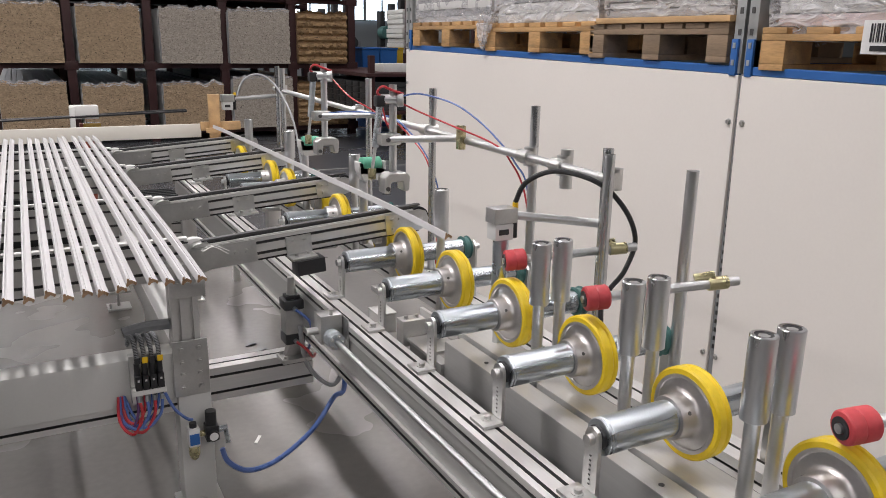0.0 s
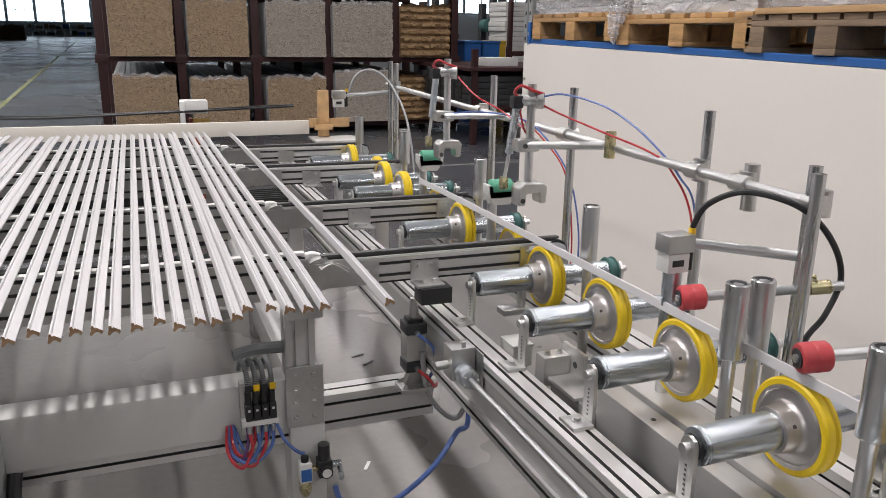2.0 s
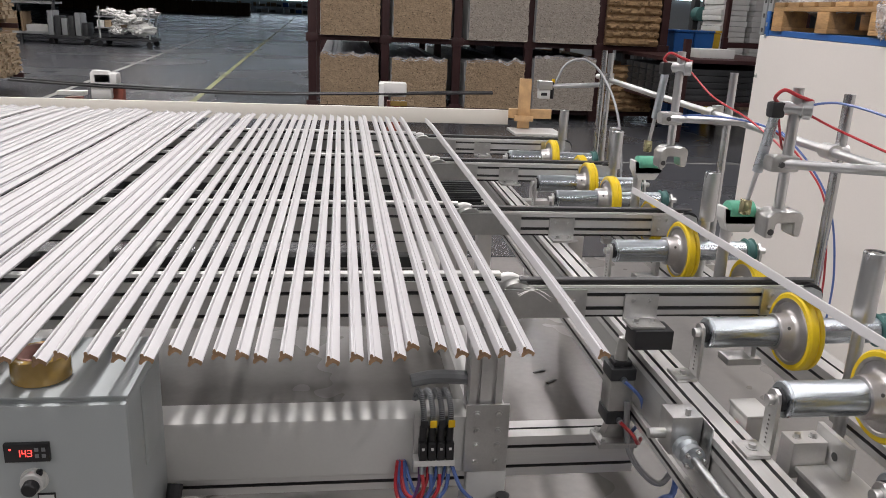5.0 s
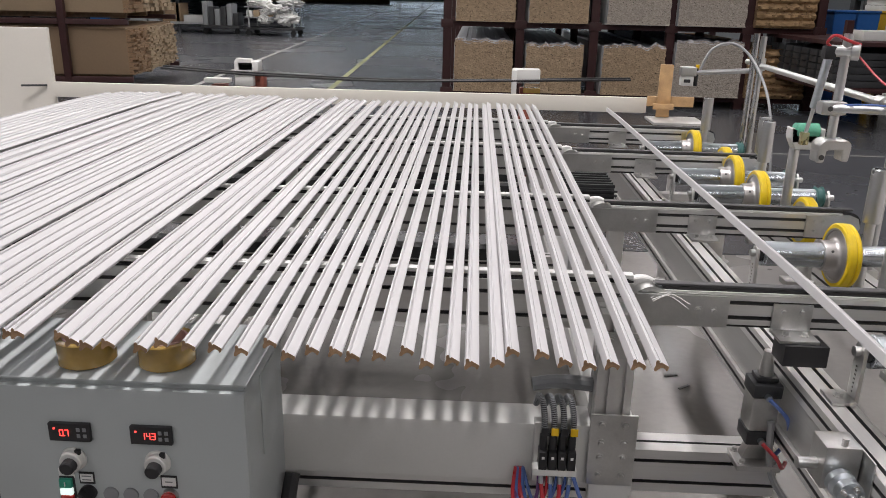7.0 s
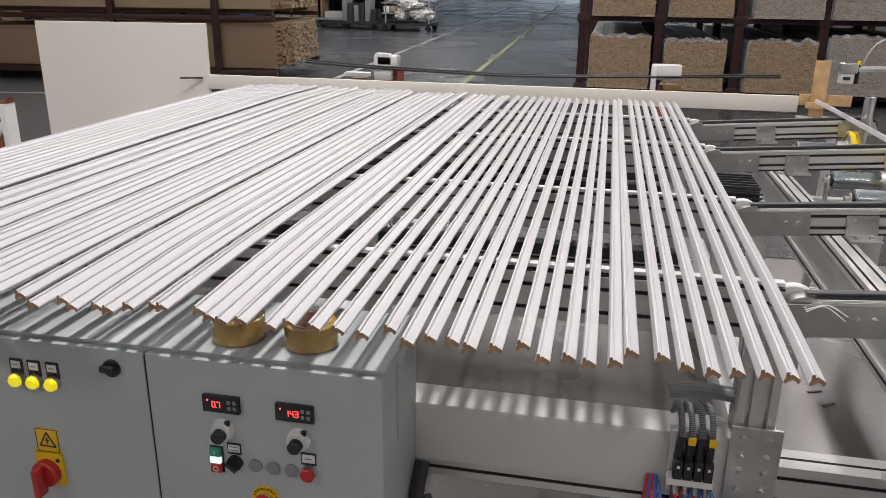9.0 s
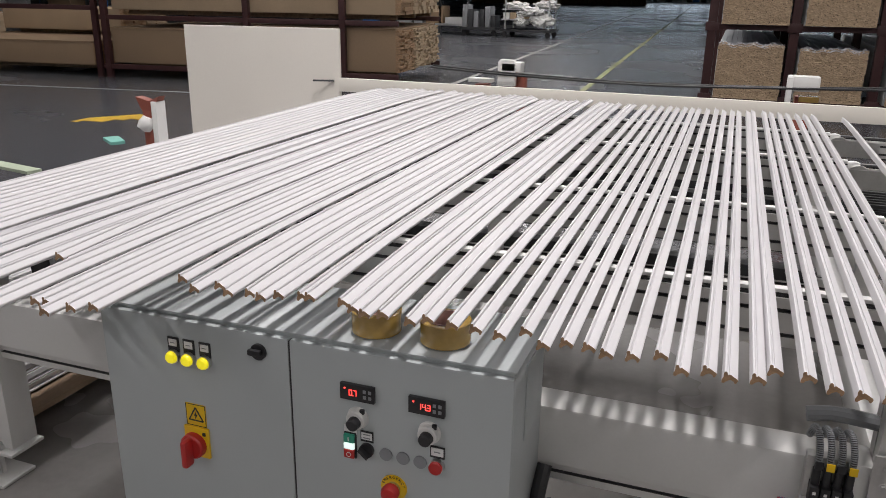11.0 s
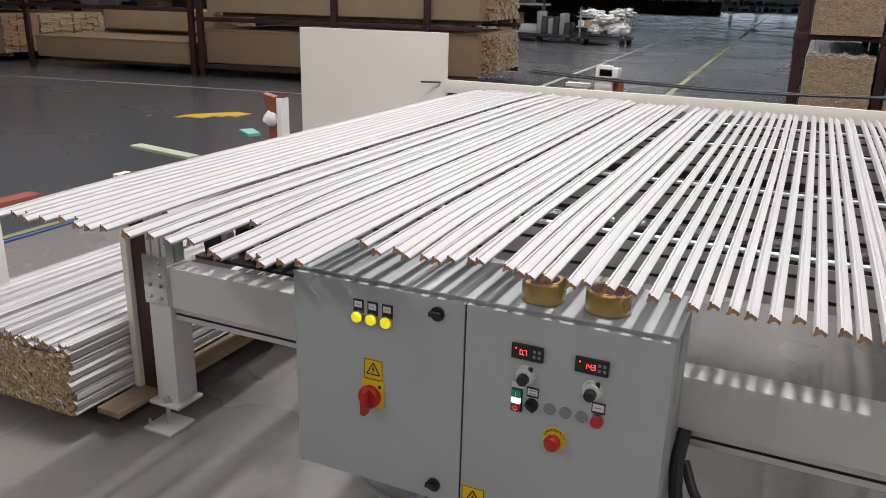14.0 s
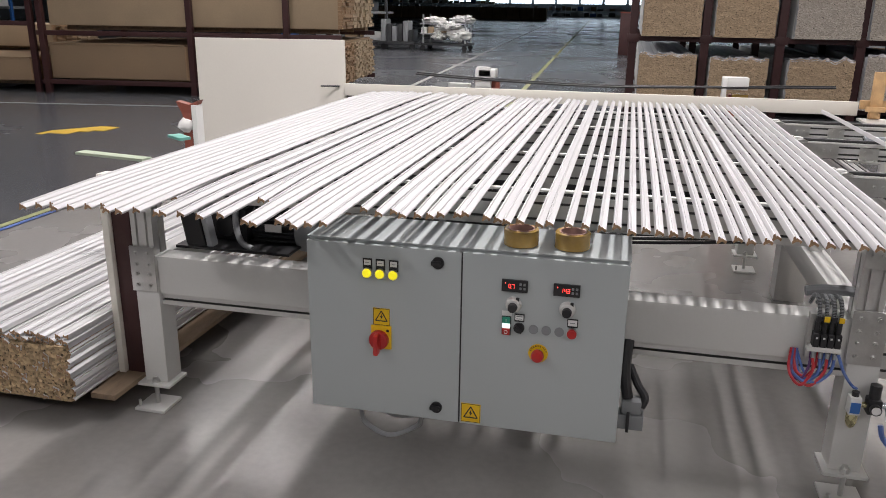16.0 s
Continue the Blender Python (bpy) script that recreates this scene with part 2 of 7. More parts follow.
def film_material():
    m = bpy.data.materials.new("stretch_film")
    m.use_nodes = True
    n, l = m.node_tree.nodes, m.node_tree.links
    out = n["Material Output"]
    b = n["Principled BSDF"]
    b.inputs["Base Color"].default_value, b.inputs["Roughness"].default_value = (0.8, 0.8, 0.82, 1), 0.16
    tc, w = n.new("ShaderNodeTexCoord"), n.new("ShaderNodeTexNoise")
    mp = n.new("ShaderNodeMapping")
    mp.inputs["Scale"].default_value = (2.0, 2.5, 7.0)
    mp.inputs["Rotation"].default_value = (0.5, 0.3, 0)
    w.inputs["Scale"].default_value, w.inputs["Detail"].default_value, w.inputs["Distortion"].default_value = 3.0, 5.0, 1.4
    l.new(tc.outputs["Object"], mp.inputs["Vector"])
    l.new(mp.outputs[0], w.inputs["Vector"])
    bp = n.new("ShaderNodeBump")
    bp.inputs["Strength"].default_value, bp.inputs["Distance"].default_value = 1.0, 0.05
    l.new(w.outputs["Fac"], bp.inputs["Height"])
    l.new(bp.outputs[0], b.inputs["Normal"])
    clear, mx = n.new("ShaderNodeBsdfTransparent"), n.new("ShaderNodeMixShader")
    rg = n.new("ShaderNodeMapRange")
    rg.inputs["From Min"].default_value, rg.inputs["From Max"].default_value = 0.4, 0.7
    rg.inputs["To Min"].default_value, rg.inputs["To Max"].default_value = 0.16, 0.75
    l.new(w.outputs["Fac"], rg.inputs["Value"])
    # sharp white folds drawn across the film
    fold = n.new("ShaderNodeTexNoise")
    fm = n.new("ShaderNodeMapping")
    fm.inputs["Scale"].default_value = (1.0, 1.6, 6.5)
    fm.inputs["Rotation"].default_value = (0.35, 0.0, 0.2)
    fold.inputs["Scale"].default_value, fold.inputs["Detail"].default_value, fold.inputs["Distortion"].default_value = 2.6, 2.0, 0.6
    l.new(tc.outputs["Object"], fm.inputs["Vector"])
    l.new(fm.outputs[0], fold.inputs["Vector"])
    away, near_ = n.new("ShaderNodeMath"), n.new("ShaderNodeMath")
    away.operation, near_.operation = "SUBTRACT", "ABSOLUTE"
    away.inputs[1].default_value = 0.5
    l.new(fold.outputs["Fac"], away.inputs[0])
    l.new(away.outputs[0], near_.inputs[0])
    fr = n.new("ShaderNodeMapRange")
    fr.inputs["From Min"].default_value, fr.inputs["From Max"].default_value = 0.0, 0.02
    fr.inputs["To Min"].default_value, fr.inputs["To Max"].default_value = 0.75, 0.0
    l.new(near_.outputs[0], fr.inputs["Value"])
    most = n.new("ShaderNodeMath")
    most.operation = "MAXIMUM"
    l.new(rg.outputs[0], most.inputs[0])
    l.new(fr.outputs[0], most.inputs[1])
    l.new(most.outputs[0], mx.inputs[0])
    l.new(clear.outputs[0], mx.inputs[1])
    l.new(b.outputs[0], mx.inputs[2])
    l.new(mx.outputs[0], out.inputs["Surface"])
    return m


def speckle_material(name, colour, dark, scale=34.0, streak=(1, 1, 1), pits=(0.625, 0.67), spread=(0.7, 1.12), relief=0.45):
    """End grain of a pack of profiles: pale ends with dark gaps."""
    m = bpy.data.materials.new(name)
    m.use_nodes = True
    n, l = m.node_tree.nodes, m.node_tree.links
    b = n["Principled BSDF"]
    tc, mp = n.new("ShaderNodeTexCoord"), n.new("ShaderNodeMapping")
    mp.inputs["Scale"].default_value = streak
    l.new(tc.outputs["Object"], mp.inputs["Vector"])
    v, w, big = n.new("ShaderNodeTexVoronoi"), n.new("ShaderNodeTexNoise"), n.new("ShaderNodeTexNoise")
    v.inputs["Scale"].default_value = scale
    w.inputs["Scale"].default_value, w.inputs["Detail"].default_value = scale * 1.3, 6
    big.inputs["Scale"].default_value = 2.0
    for t in (v, w, big):
        l.new(mp.outputs[0], t.inputs["Vector"])
    r1 = n.new("ShaderNodeMapRange")
    r1.inputs["From Min"].default_value, r1.inputs["From Max"].default_value = pits
    l.new(w.outputs["Fac"], r1.inputs["Value"])
    tint = n.new("ShaderNodeMix")
    tint.data_type = "RGBA"
    l.new(v.outputs["Color"], tint.inputs["Factor"])
    tint.inputs["A"].default_value = (*[c * spread[0] for c in colour], 1)
    tint.inputs["B"].default_value = (*[min(1, c * spread[1]) for c in colour], 1)
    mx = n.new("ShaderNodeMix")
    mx.data_type = "RGBA"
    l.new(r1.outputs[0], mx.inputs["Factor"])
    l.new(tint.outputs["Result"], mx.inputs["A"])
    mx.inputs["B"].default_value = (*dark, 1)
    l.new(mx.outputs["Result"], b.inputs["Base Color"])
    b.inputs["Roughness"].default_value = 0.9
    bp = n.new("ShaderNodeBump")
    bp.inputs["Strength"].default_value, bp.inputs["Distance"].default_value = relief, 0.02
    l.new(v.outputs["Distance"], bp.inputs["Height"])
    l.new(bp.outputs[0], b.inputs["Normal"])
    return m


M_FILM = film_material()
M_ENDS = speckle_material("pack_end_grain", (0.44, 0.325, 0.21), (0.03, 0.022, 0.015), 36, (1, 1, 1.5))
M_ENDSG = speckle_material("greyish_pack_end_grain", (0.46, 0.41, 0.35), (0.06, 0.05, 0.04), 40, (1, 1, 1.7))
M_ENDSTACK = speckle_material("strip_bundle_end_grain", (0.46, 0.33, 0.19), (0.05, 0.032, 0.018), 62, (1, 1, 1), (0.57, 0.66), (0.6, 1.35), 0.9)
M_ENDSW = speckle_material("slat_pack_end_grain", (0.36, 0.235, 0.12), (0.06, 0.035, 0.02), 24, (0.6, 1, 1.6))


# ---- mesh helpers ----
def box(bm, x0, x1, y0, y1, z0, z1, bevel=0.0):
    m = Matrix.LocRotScale(((x0 + x1) / 2, (y0 + y1) / 2, (z0 + z1) / 2), None, (abs(x1 - x0), abs(y1 - y0), abs(z1 - z0)))
    got = bmesh.ops.create_cube(bm, size=1.0, matrix=m)
    if bevel:
        edges = list({e for v in got["verts"] for e in v.link_edges})
        bmesh.ops.bevel(bm, geom=edges, offset=bevel, segments=2, affect="EDGES", profile=0.6)
    return bm


def cyl(bm, a, b, r, r2=None, seg=20, caps=True):
    a, b = Vector(a), Vector(b)
    q = (b - a).to_track_quat("Z", "Y").to_matrix().to_4x4()
    m = Matrix.Translation((a + b) / 2) @ q
    bmesh.ops.create_cone(bm, cap_ends=caps, segments=seg, radius1=r, radius2=r if r2 is None else r2, depth=(b - a).length, matrix=m)
    return bm


def lathe(bm, a, axis, rings, seg=36):
    """A turned body: rings of (distance along the axis from a, radius)."""
    q = Vector(axis).to_track_quat("Z", "Y").to_matrix()
    a, loops = Vector(a), []
    for d, r in rings:
        loops.append([bm.verts.new(a + q @ Vector((r * math.cos(k * math.tau / seg), r * math.sin(k * math.tau / seg), d))) for k in range(seg)])
    for one, two in zip(loops, loops[1:]):
        for k in range(seg):
            bm.faces.new((one[k], one[(k + 1) % seg], two[(k + 1) % seg], two[k]))
    bm.faces.new(loops[0][::-1])
    bm.faces.new(loops[-1])
    return bm


def ring(bm, a, axis, inner, outer, width, round_=0.0, seg=36):
    """A closed ring (tyre, roll of tape) centred on a."""
    q, a = Vector(axis).to_track_quat("Z", "Y").to_matrix(), Vector(a)
    h = width / 2
    prof = [(-h, inner), (-h, outer - round_), (-h + round_, outer), (h - round_, outer), (h, outer - round_), (h, inner)]
    loops = [[bm.verts.new(a + q @ Vector((r * math.cos(k * math.tau / seg), r * math.sin(k * math.tau / seg), d))) for k in range(seg)] for d, r in prof]
    for one, two in zip(loops, loops[1:] + loops[:1]):
        for k in range(seg):
            bm.faces.new((one[k], one[(k + 1) % seg], two[(k + 1) % seg], two[k]))
    return bm


def smooth_path(points, steps=8):
    pts = [Vector(p) for p in points]
    out = []
    for i in range(len(pts) - 1):
        p0, p1, p2, p3 = pts[max(i - 1, 0)], pts[i], pts[i + 1], pts[min(i + 2, len(pts) - 1)]
        for k in range(steps):
            t = k / steps
            out.append(0.5 * (2 * p1 + (p2 - p0) * t + (2 * p0 - 5 * p1 + 4 * p2 - p3) * t * t + (3 * p1 - p0 - 3 * p2 + p3) * t ** 3))
    return out + [pts[-1]]


def hose(bm, points, r, steps=8, seg=8):
    path = smooth_path(points, steps) if steps else [Vector(p) for p in points]
    loops, up = [], Vector((0.13, 0.27, 0.95))
    for i, p in enumerate(path):
        d = (path[min(i + 1, len(path) - 1)] - path[max(i - 1, 0)]).normalized()
        s = d.cross(up)
        s = s.normalized() if s.length > 1e-4 else d.orthogonal().normalized()
        up = s.cross(d).normalized()
        loops.append([bm.verts.new(p + r * (math.cos(k * math.tau / seg) * s + math.sin(k * math.tau / seg) * up)) for k in range(seg)])
    for one, two in zip(loops, loops[1:]):
        for k in range(seg):
            bm.faces.new((one[k], one[(k + 1) % seg], two[(k + 1) % seg], two[k]))
    bm.faces.new(loops[0][::-1])
    bm.faces.new(loops[-1])
    return bm


def slab(bm, outline, axis, a, b, bevel=0.0):
    """A flat outline (pairs) pushed along an axis from a to b."""
    def put(u, v, w):
        return {"x": (w, u, v), "y": (u, w, v), "z": (u, v, w)}[axis]
    one = [bm.verts.new(put(u, v, a)) for u, v in outline]
    two = [bm.verts.new(put(u, v, b)) for u, v in outline]
    k = len(outline)
    faces = [bm.faces.new(one[::-1]), bm.faces.new(two)]
    for i in range(k):
        faces.append(bm.faces.new((one[i], one[(i + 1) % k], two[(i + 1) % k], two[i])))
    bmesh.ops.recalc_face_normals(bm, faces=faces)
    if bevel:
        bmesh.ops.bevel(bm, geom=list(bm.edges), offset=bevel, segments=1, affect="EDGES")
    return bm


def B():
    return bmesh.new()


def to_mesh(name, bm, *materials):
    bmesh.ops.recalc_face_normals(bm, faces=list(bm.faces))
    me = bpy.data.meshes.new(name)
    bm.to_mesh(me)
    bm.free()
    for m in materials:
        me.materials.append(m)
    try:
        me.shade_smooth()
        me.set_sharp_from_angle(angle=radians(35))
    except AttributeError:
        pass
    return me


def part(name, bm, material, parent, label=""):
    ob = new(name, to_mesh(name, bm, material))
    ob.parent = parent
    return tagged(ob, label)


def thing(name, label, category, group="", at=None):
    ob = new(name)
    ob.empty_display_size = 0.05
    if at is not None:
        ob.matrix_world = at
    return tagged(ob, label, category, group)


def solid(name, bm, material, label="", category="", kind="", group=""):
    return tagged(new(name, to_mesh(name, bm, material)), label, category, group, kind)


def copies(ob, poses):
    return [copy_thing(ob, m) for m in poses]


def bolt(bm, p, axis, r=0.008):
    """A washer and a hexagon socket head, standing along an axis."""
    a, d = Vector(p), Vector(axis)
    cyl(bm, a, a + d * 0.0015, r * 1.35, seg=12)
    cyl(bm, a + d * 0.0015, a + d * 0.009, r * 0.85, seg=12)
    return bm


def profile_rail(name, x0, x1, y0, y1, z0, z1, along, parent, slots=2, material=None):
    """An aluminium extrusion: one outline with grooves in its sides, pushed along x or y."""
    u0, u1 = (y0, y1) if along == "x" else (x0, x1)
    w, h = u1 - u0, z1 - z0
    nz, nu, g, d = max(1, slots), max(1, round(slots * w / h)), 0.0045, min(0.012, w * 0.25)
    out = [(u0, z0)]
    for k in range(nu):
        c = u0 + (k + 0.5) * w / nu
        out += [(c - g, z0), (c - g, z0 + d), (c + g, z0 + d), (c + g, z0)]
    out.append((u1, z0))
    for k in range(nz):
        c = z0 + (k + 0.5) * h / nz
        out += [(u1, c - g), (u1 - d, c - g), (u1 - d, c + g), (u1, c + g)]
    out.append((u1, z1))
    for k in reversed(range(nu)):
        c = u0 + (k + 0.5) * w / nu
        out += [(c + g, z1), (c + g, z1 - d), (c - g, z1 - d), (c - g, z1)]
    out.append((u0, z1))
    for k in reversed(range(nz)):
        c = z0 + (k + 0.5) * h / nz
        out += [(u0, c + g), (u0 + d, c + g), (u0 + d, c - g), (u0, c - g)]
    a, b = (x0, x1) if along == "x" else (y0, y1)
    bm = slab(B(), out, along, a, b)
    # the grooves' inner faces are coloured dark for the shade inside them
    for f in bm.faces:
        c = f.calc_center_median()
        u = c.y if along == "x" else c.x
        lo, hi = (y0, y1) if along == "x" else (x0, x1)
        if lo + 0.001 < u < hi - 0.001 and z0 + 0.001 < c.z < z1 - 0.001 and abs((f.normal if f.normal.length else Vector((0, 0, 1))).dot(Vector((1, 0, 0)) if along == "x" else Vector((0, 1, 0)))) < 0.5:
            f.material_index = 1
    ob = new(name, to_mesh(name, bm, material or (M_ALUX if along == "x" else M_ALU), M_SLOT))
    ob.parent = parent
    return tagged(ob, "")


# ---- the hall ----
def build_hall():
    bm = B()
    bmesh.ops.create_grid(bm, x_segments=1, y_segments=1, size=1, matrix=Matrix.Translation((-12, 70, 0)) @ Matrix.Diagonal((44, 92, 1, 1)))
    solid("floor", bm, M_FLOOR, "grey glossy epoxy factory floor", "floor", "structure")
    for name, v in (("wall_north", (-56, 32, 162, 162.3, 0, 7)), ("wall_south", (-56, 32, -22.3, -22, 0, 7)),
                    ("wall_west", (-56.3, -56, -22, 162, 0, 7)), ("wall_east", (32, 32.3, -22, 162, 0, 7))):
        solid(name, box(B(), *v), M_WALL, "plain grey factory hall wall", "wall", "structure")
    solid("ceiling", box(B(), -56, 32, -22, 162, 7.0, 7.2), M_CEIL, "pale grey factory hall ceiling", "ceiling", "structure")
    # the aisle sheet's darker colour stands in for weaker light beyond the bay
    solid("aisle_floor", slab(B(), [(-55, -21), (-4.45, -21), (-4.45, 5.7), (31, 5.7), (31, 161), (-55, 161)], "z", 0.0005, 0.005), M_AISLE, "dark grey glossy aisle floor sheet, its colour darkened for weaker light", "floor", "structure")
    # painted lines
    def line(a, b, w, m, label):
        a, b = Vector((*a, 0)), Vector((*b, 0))
        s = (b - a).normalized().cross(Vector((0, 0, 1))) * w / 2
        bm = B()
        lo = [bm.verts.new(p + Vector((0, 0, 0.006))) for p in (a - s, a + s, b + s, b - s)]
        hi = [bm.verts.new(p + Vector((0, 0, 0.009))) for p in (a - s, a + s, b + s, b - s)]
        bm.faces.new(lo), bm.faces.new(hi)
        for i in range(4):
            bm.faces.new((lo[i], lo[(i + 1) % 4], hi[(i + 1) % 4], hi[i]))
        solid("floor_line", bm, m, label, "floor marking", "structure")
    line((-1.9, 8.0), (-7.6, 150), 0.1, M_LINE_Y, "worn yellow aisle line on the floor")
    line((-4.15, 10.0), (-13.2, 150), 0.1, M_LINE_W, "worn pale aisle line on the floor")
    line((-4.47, 2.0), (-4.5, 6.0), 0.06, M_LINE_Y, "narrow yellow line on the floor")
    line((-4.4, 2.0), (-4.43, 6.0), 0.04, M_LINE_B, "narrow blue line beside the yellow one")
    line((-16, 9.6), (-6.2, 11.2), 0.07, M_LINE_W, "faint pale line on the floor")
    line((1.8, 9.2), (9, 9.3), 0.05, M_LINE_W, "faint pale line on the floor")
    bm = B()
    for k in range(9):
        a = (-7.2 + 0.045 * k, 8.2 + 0.055 * k)
        box(bm, a[0], a[0] + 0.1 + 0.09 * (k % 3), a[1] - 0.12 + 0.05 * (k % 2), a[1] + 0.2, 0.006, 0.008 + 0.0006 * k)
    solid("floor_sign", bm, M_SIGN, "worn amber warning pictogram painted on the floor", "floor marking", "structure")
    # rows of unseen glowing roof panels across the hall, added to brighten the floor
    n = 0
    for y in (11.0, 15.0, 19.2, 24.0):
        for x in (-9.6, -6.4, -3.2, 0.0):
            n += 1
            rl = tagged(new("roof_light_%d" % n), "glowing roof panel added out of view to brighten the floor", "roof light", "", "structure")
            part("roof_pane", box(B(), x, x + 2.7, y, y + 2.6, 6.985, 6.998), M_ROOF, rl)
            part("roof_frame", box(B(), x, x + 2.7, y - 0.1, y - 0.01, 6.96, 6.999), M_GREYP, rl)
    # window bands high in the far and side walls
    for k in range(14):
        w = tagged(new("window_%d" % (k + 1)), "daylit factory window with slim frame", "window", "", "structure")
        x = -38 + 4.6 * k
        part("window_pane", box(B(), x, x + 4.1, 161.9, 161.96, 2.6, 6.4), M_WINDOW, w)
        f = B()
        for zz in (2.55, 4.5, 6.4):
            box(f, x - 0.05, x + 4.15, 161.85, 161.95, zz, zz + 0.08)
        for xx in (x - 0.06, x + 1.3, x + 2.7, x + 4.1):
            box(f, xx, xx + 0.06, 161.85, 161.95, 2.55, 6.45)
        part("window_frame", f, M_GREYP, w)
    for v in ((-13.25, -12.75, -9, 37), (-6.75, -6.25, -9, 37), (-0.05, 0.45, 7, 37), (4.75, 5.25, -9, 37), (-12, 8, -6.25, -5.75)):
        bm = box(B(), *v, 6.92, 6.99)
        solid("lamp_housing", bm, M_WPLAST, "long white ceiling lamp housing", "lamp")
    solid("tube_lamp_housing", box(B(), -0.78, -0.42, 2.25, 3.95, 6.62, 6.7, 0.005), M_WPLAST, "slim white tube lamp housing over the machine", "lamp")
    for yy in (2.6, 3.6):
        solid("lamp_hanger", cyl(B(), (-0.6, yy, 6.7), (-0.6, yy, 7.0), 0.006, seg=8), M_ROD, "thin steel hanger of the tube lamp", "hanger")


build_hall()


# ---- the white panel wall with the pallet rack on it ----
WX = 2.53


def rise(y):
    """The lower edge of the rack beam, which climbs a little along the hall."""
    return 1.458 + 0.0168 * (max(y, 0.0) - 2.2)


def build_panel_wall():
    for k, (y0, y1) in enumerate(((2.193, 5.0), (-0.6, 2.177), (-3.4, -0.616), (-6.2, -3.416))):
        w = tagged(new("wall_panel"), "smooth white laminate cladding panel of the rack", "wall panel", "", "structure")
        edge = y1 - 0.022 if k == 1 else y1
        part("panel", slab(B(), [(y0, 0.02), (edge, 0.02), (edge + (y1 - edge) * 0.75, 0.9), (y1, 1.35), (y1, rise(y1) - 0.002), (y0, rise(y0) - 0.002)], "x", WX, WX + 0.03, 0.002), M_PANEL, w)
        bm = B()
        for yy in (y0 + 0.021, y1 - 0.026):
            for zz in (0.374, 1.287):
                bolt(bm, (WX, yy, zz), (-1, 0, 0), 0.009)
        part("screw", bm, M_PLATE, w)
    solid("wall_return", box(B(), WX + 0.03, WX + 1.3, 4.96, 4.99, 0.02, 1.465), M_PANEL, "white laminate end panel of the rack", "wall panel", "structure")
    solid("wall_gap", box(B(), WX + 0.012, WX + 0.06, 2.150, 2.1925, 0.02, 1.46), M_GREYP, "dark joint between the white panels", "trim", "structure")
    holes = tagged(new("joint_perforation"), "dark punched holes in the grey joint of the panels", "trim", "", "structure")
    for k in range(24):
        part("hole", box(B(), WX + 0.0085, WX + 0.0118, 2.172, 2.182, 0.4 + 0.035 * k, 0.416 + 0.035 * k), M_BLACK, holes)
    rack = thing("pallet_rack", "pallet rack with blue beams and galvanised uprights", "rack")
    for y in (2.185, 4.97, -0.62):
        u = B()
        box(u, WX + 0.005, WX + 0.02, y - 0.05, y - 0.008, rise(y) + 0.004, 3.2)
        box(u, WX + 0.005, WX + 0.02, y + 0.008, y + 0.05, rise(y) + 0.004, 3.2)
        box(u, WX + 0.02, WX + 0.09, y - 0.05, y - 0.042, 0.0, 3.2)
        box(u, WX + 0.02, WX + 0.09, y + 0.042, y + 0.05, 0.0, 3.2)
        up = part("upright", u, M_GALV, rack)
        h = B()
        for k in range(18):
            z = 1.52 + 0.075 * k
            for dy in (-0.026, 0.026):
                box(h, WX + 0.003, WX + 0.006, y + dy - 0.007, y + dy + 0.007, z, z + 0.022)
        part("punched_hole", h, M_SLOT, up)
    for y0, y1 in ((2.235, 4.92), (-0.57, 2.135)):
        for x in (WX + 0.002, WX + 1.05):
            b = part("beam", slab(B(), [(y0, rise(y0)), (y1, rise(y1)), (y1, rise(y1) + 0.03), (y0, rise(y0) + 0.03)], "x", x, x + 0.05, 0.003), M_BLUE, rack)
            for y in (y0 - 0.03, y1):
                part("connector", box(B(), x - 0.008, x + 0.03, y, y + 0.03, rise(y) - 0.005, rise(y) + 0.125, 0.003), M_BLUE, b)
            h = B()
            for y in (y0 - 0.015, y1 + 0.015):
                for z in (1.49, 1.55):
                    box(h, x - 0.011, x - 0.007, y - 0.006, y + 0.006, z, z + 0.02)
            part("beam_pin", h, M_GALV, b)


def pallet(y0, length, material, at_z, x0=WX - 0.01, depth=1.15, label="worn wooden pallet on the blue rack beam"):
    p = thing("pallet", label, "pallet", "pallets on the rack")
    for k in range(3):
        yy = y0 + k * (length - 0.1) / 2
        for xx in (x0, x0 + depth / 2 - 0.07, x0 + depth - 0.14):
            part("block", box(B(), xx, xx + 0.14, yy, yy + 0.1, at_z + 0.022, at_z + 0.1, 0.004), material, p)
        part("bottom_board", box(B(), x0, x0 + depth, yy, yy + 0.1, at_z, at_z + 0.022, 0.003), material, p)
    for k in range(3):
        xx = x0 + k * (depth - 0.1) / 2
        part("stringer_board", box(B(), xx, xx + 0.1, y0, y0 + length, at_z + 0.1, at_z + 0.122, 0.003), material, p)
    n = 7
    for k in range(n):
        yy = y0 + k * (length - 0.1) / (n - 1)
        part("deck_board", box(B(), x0, x0 + depth, yy, yy + 0.1, at_z + 0.122, at_z + 0.144, 0.003), material, p)


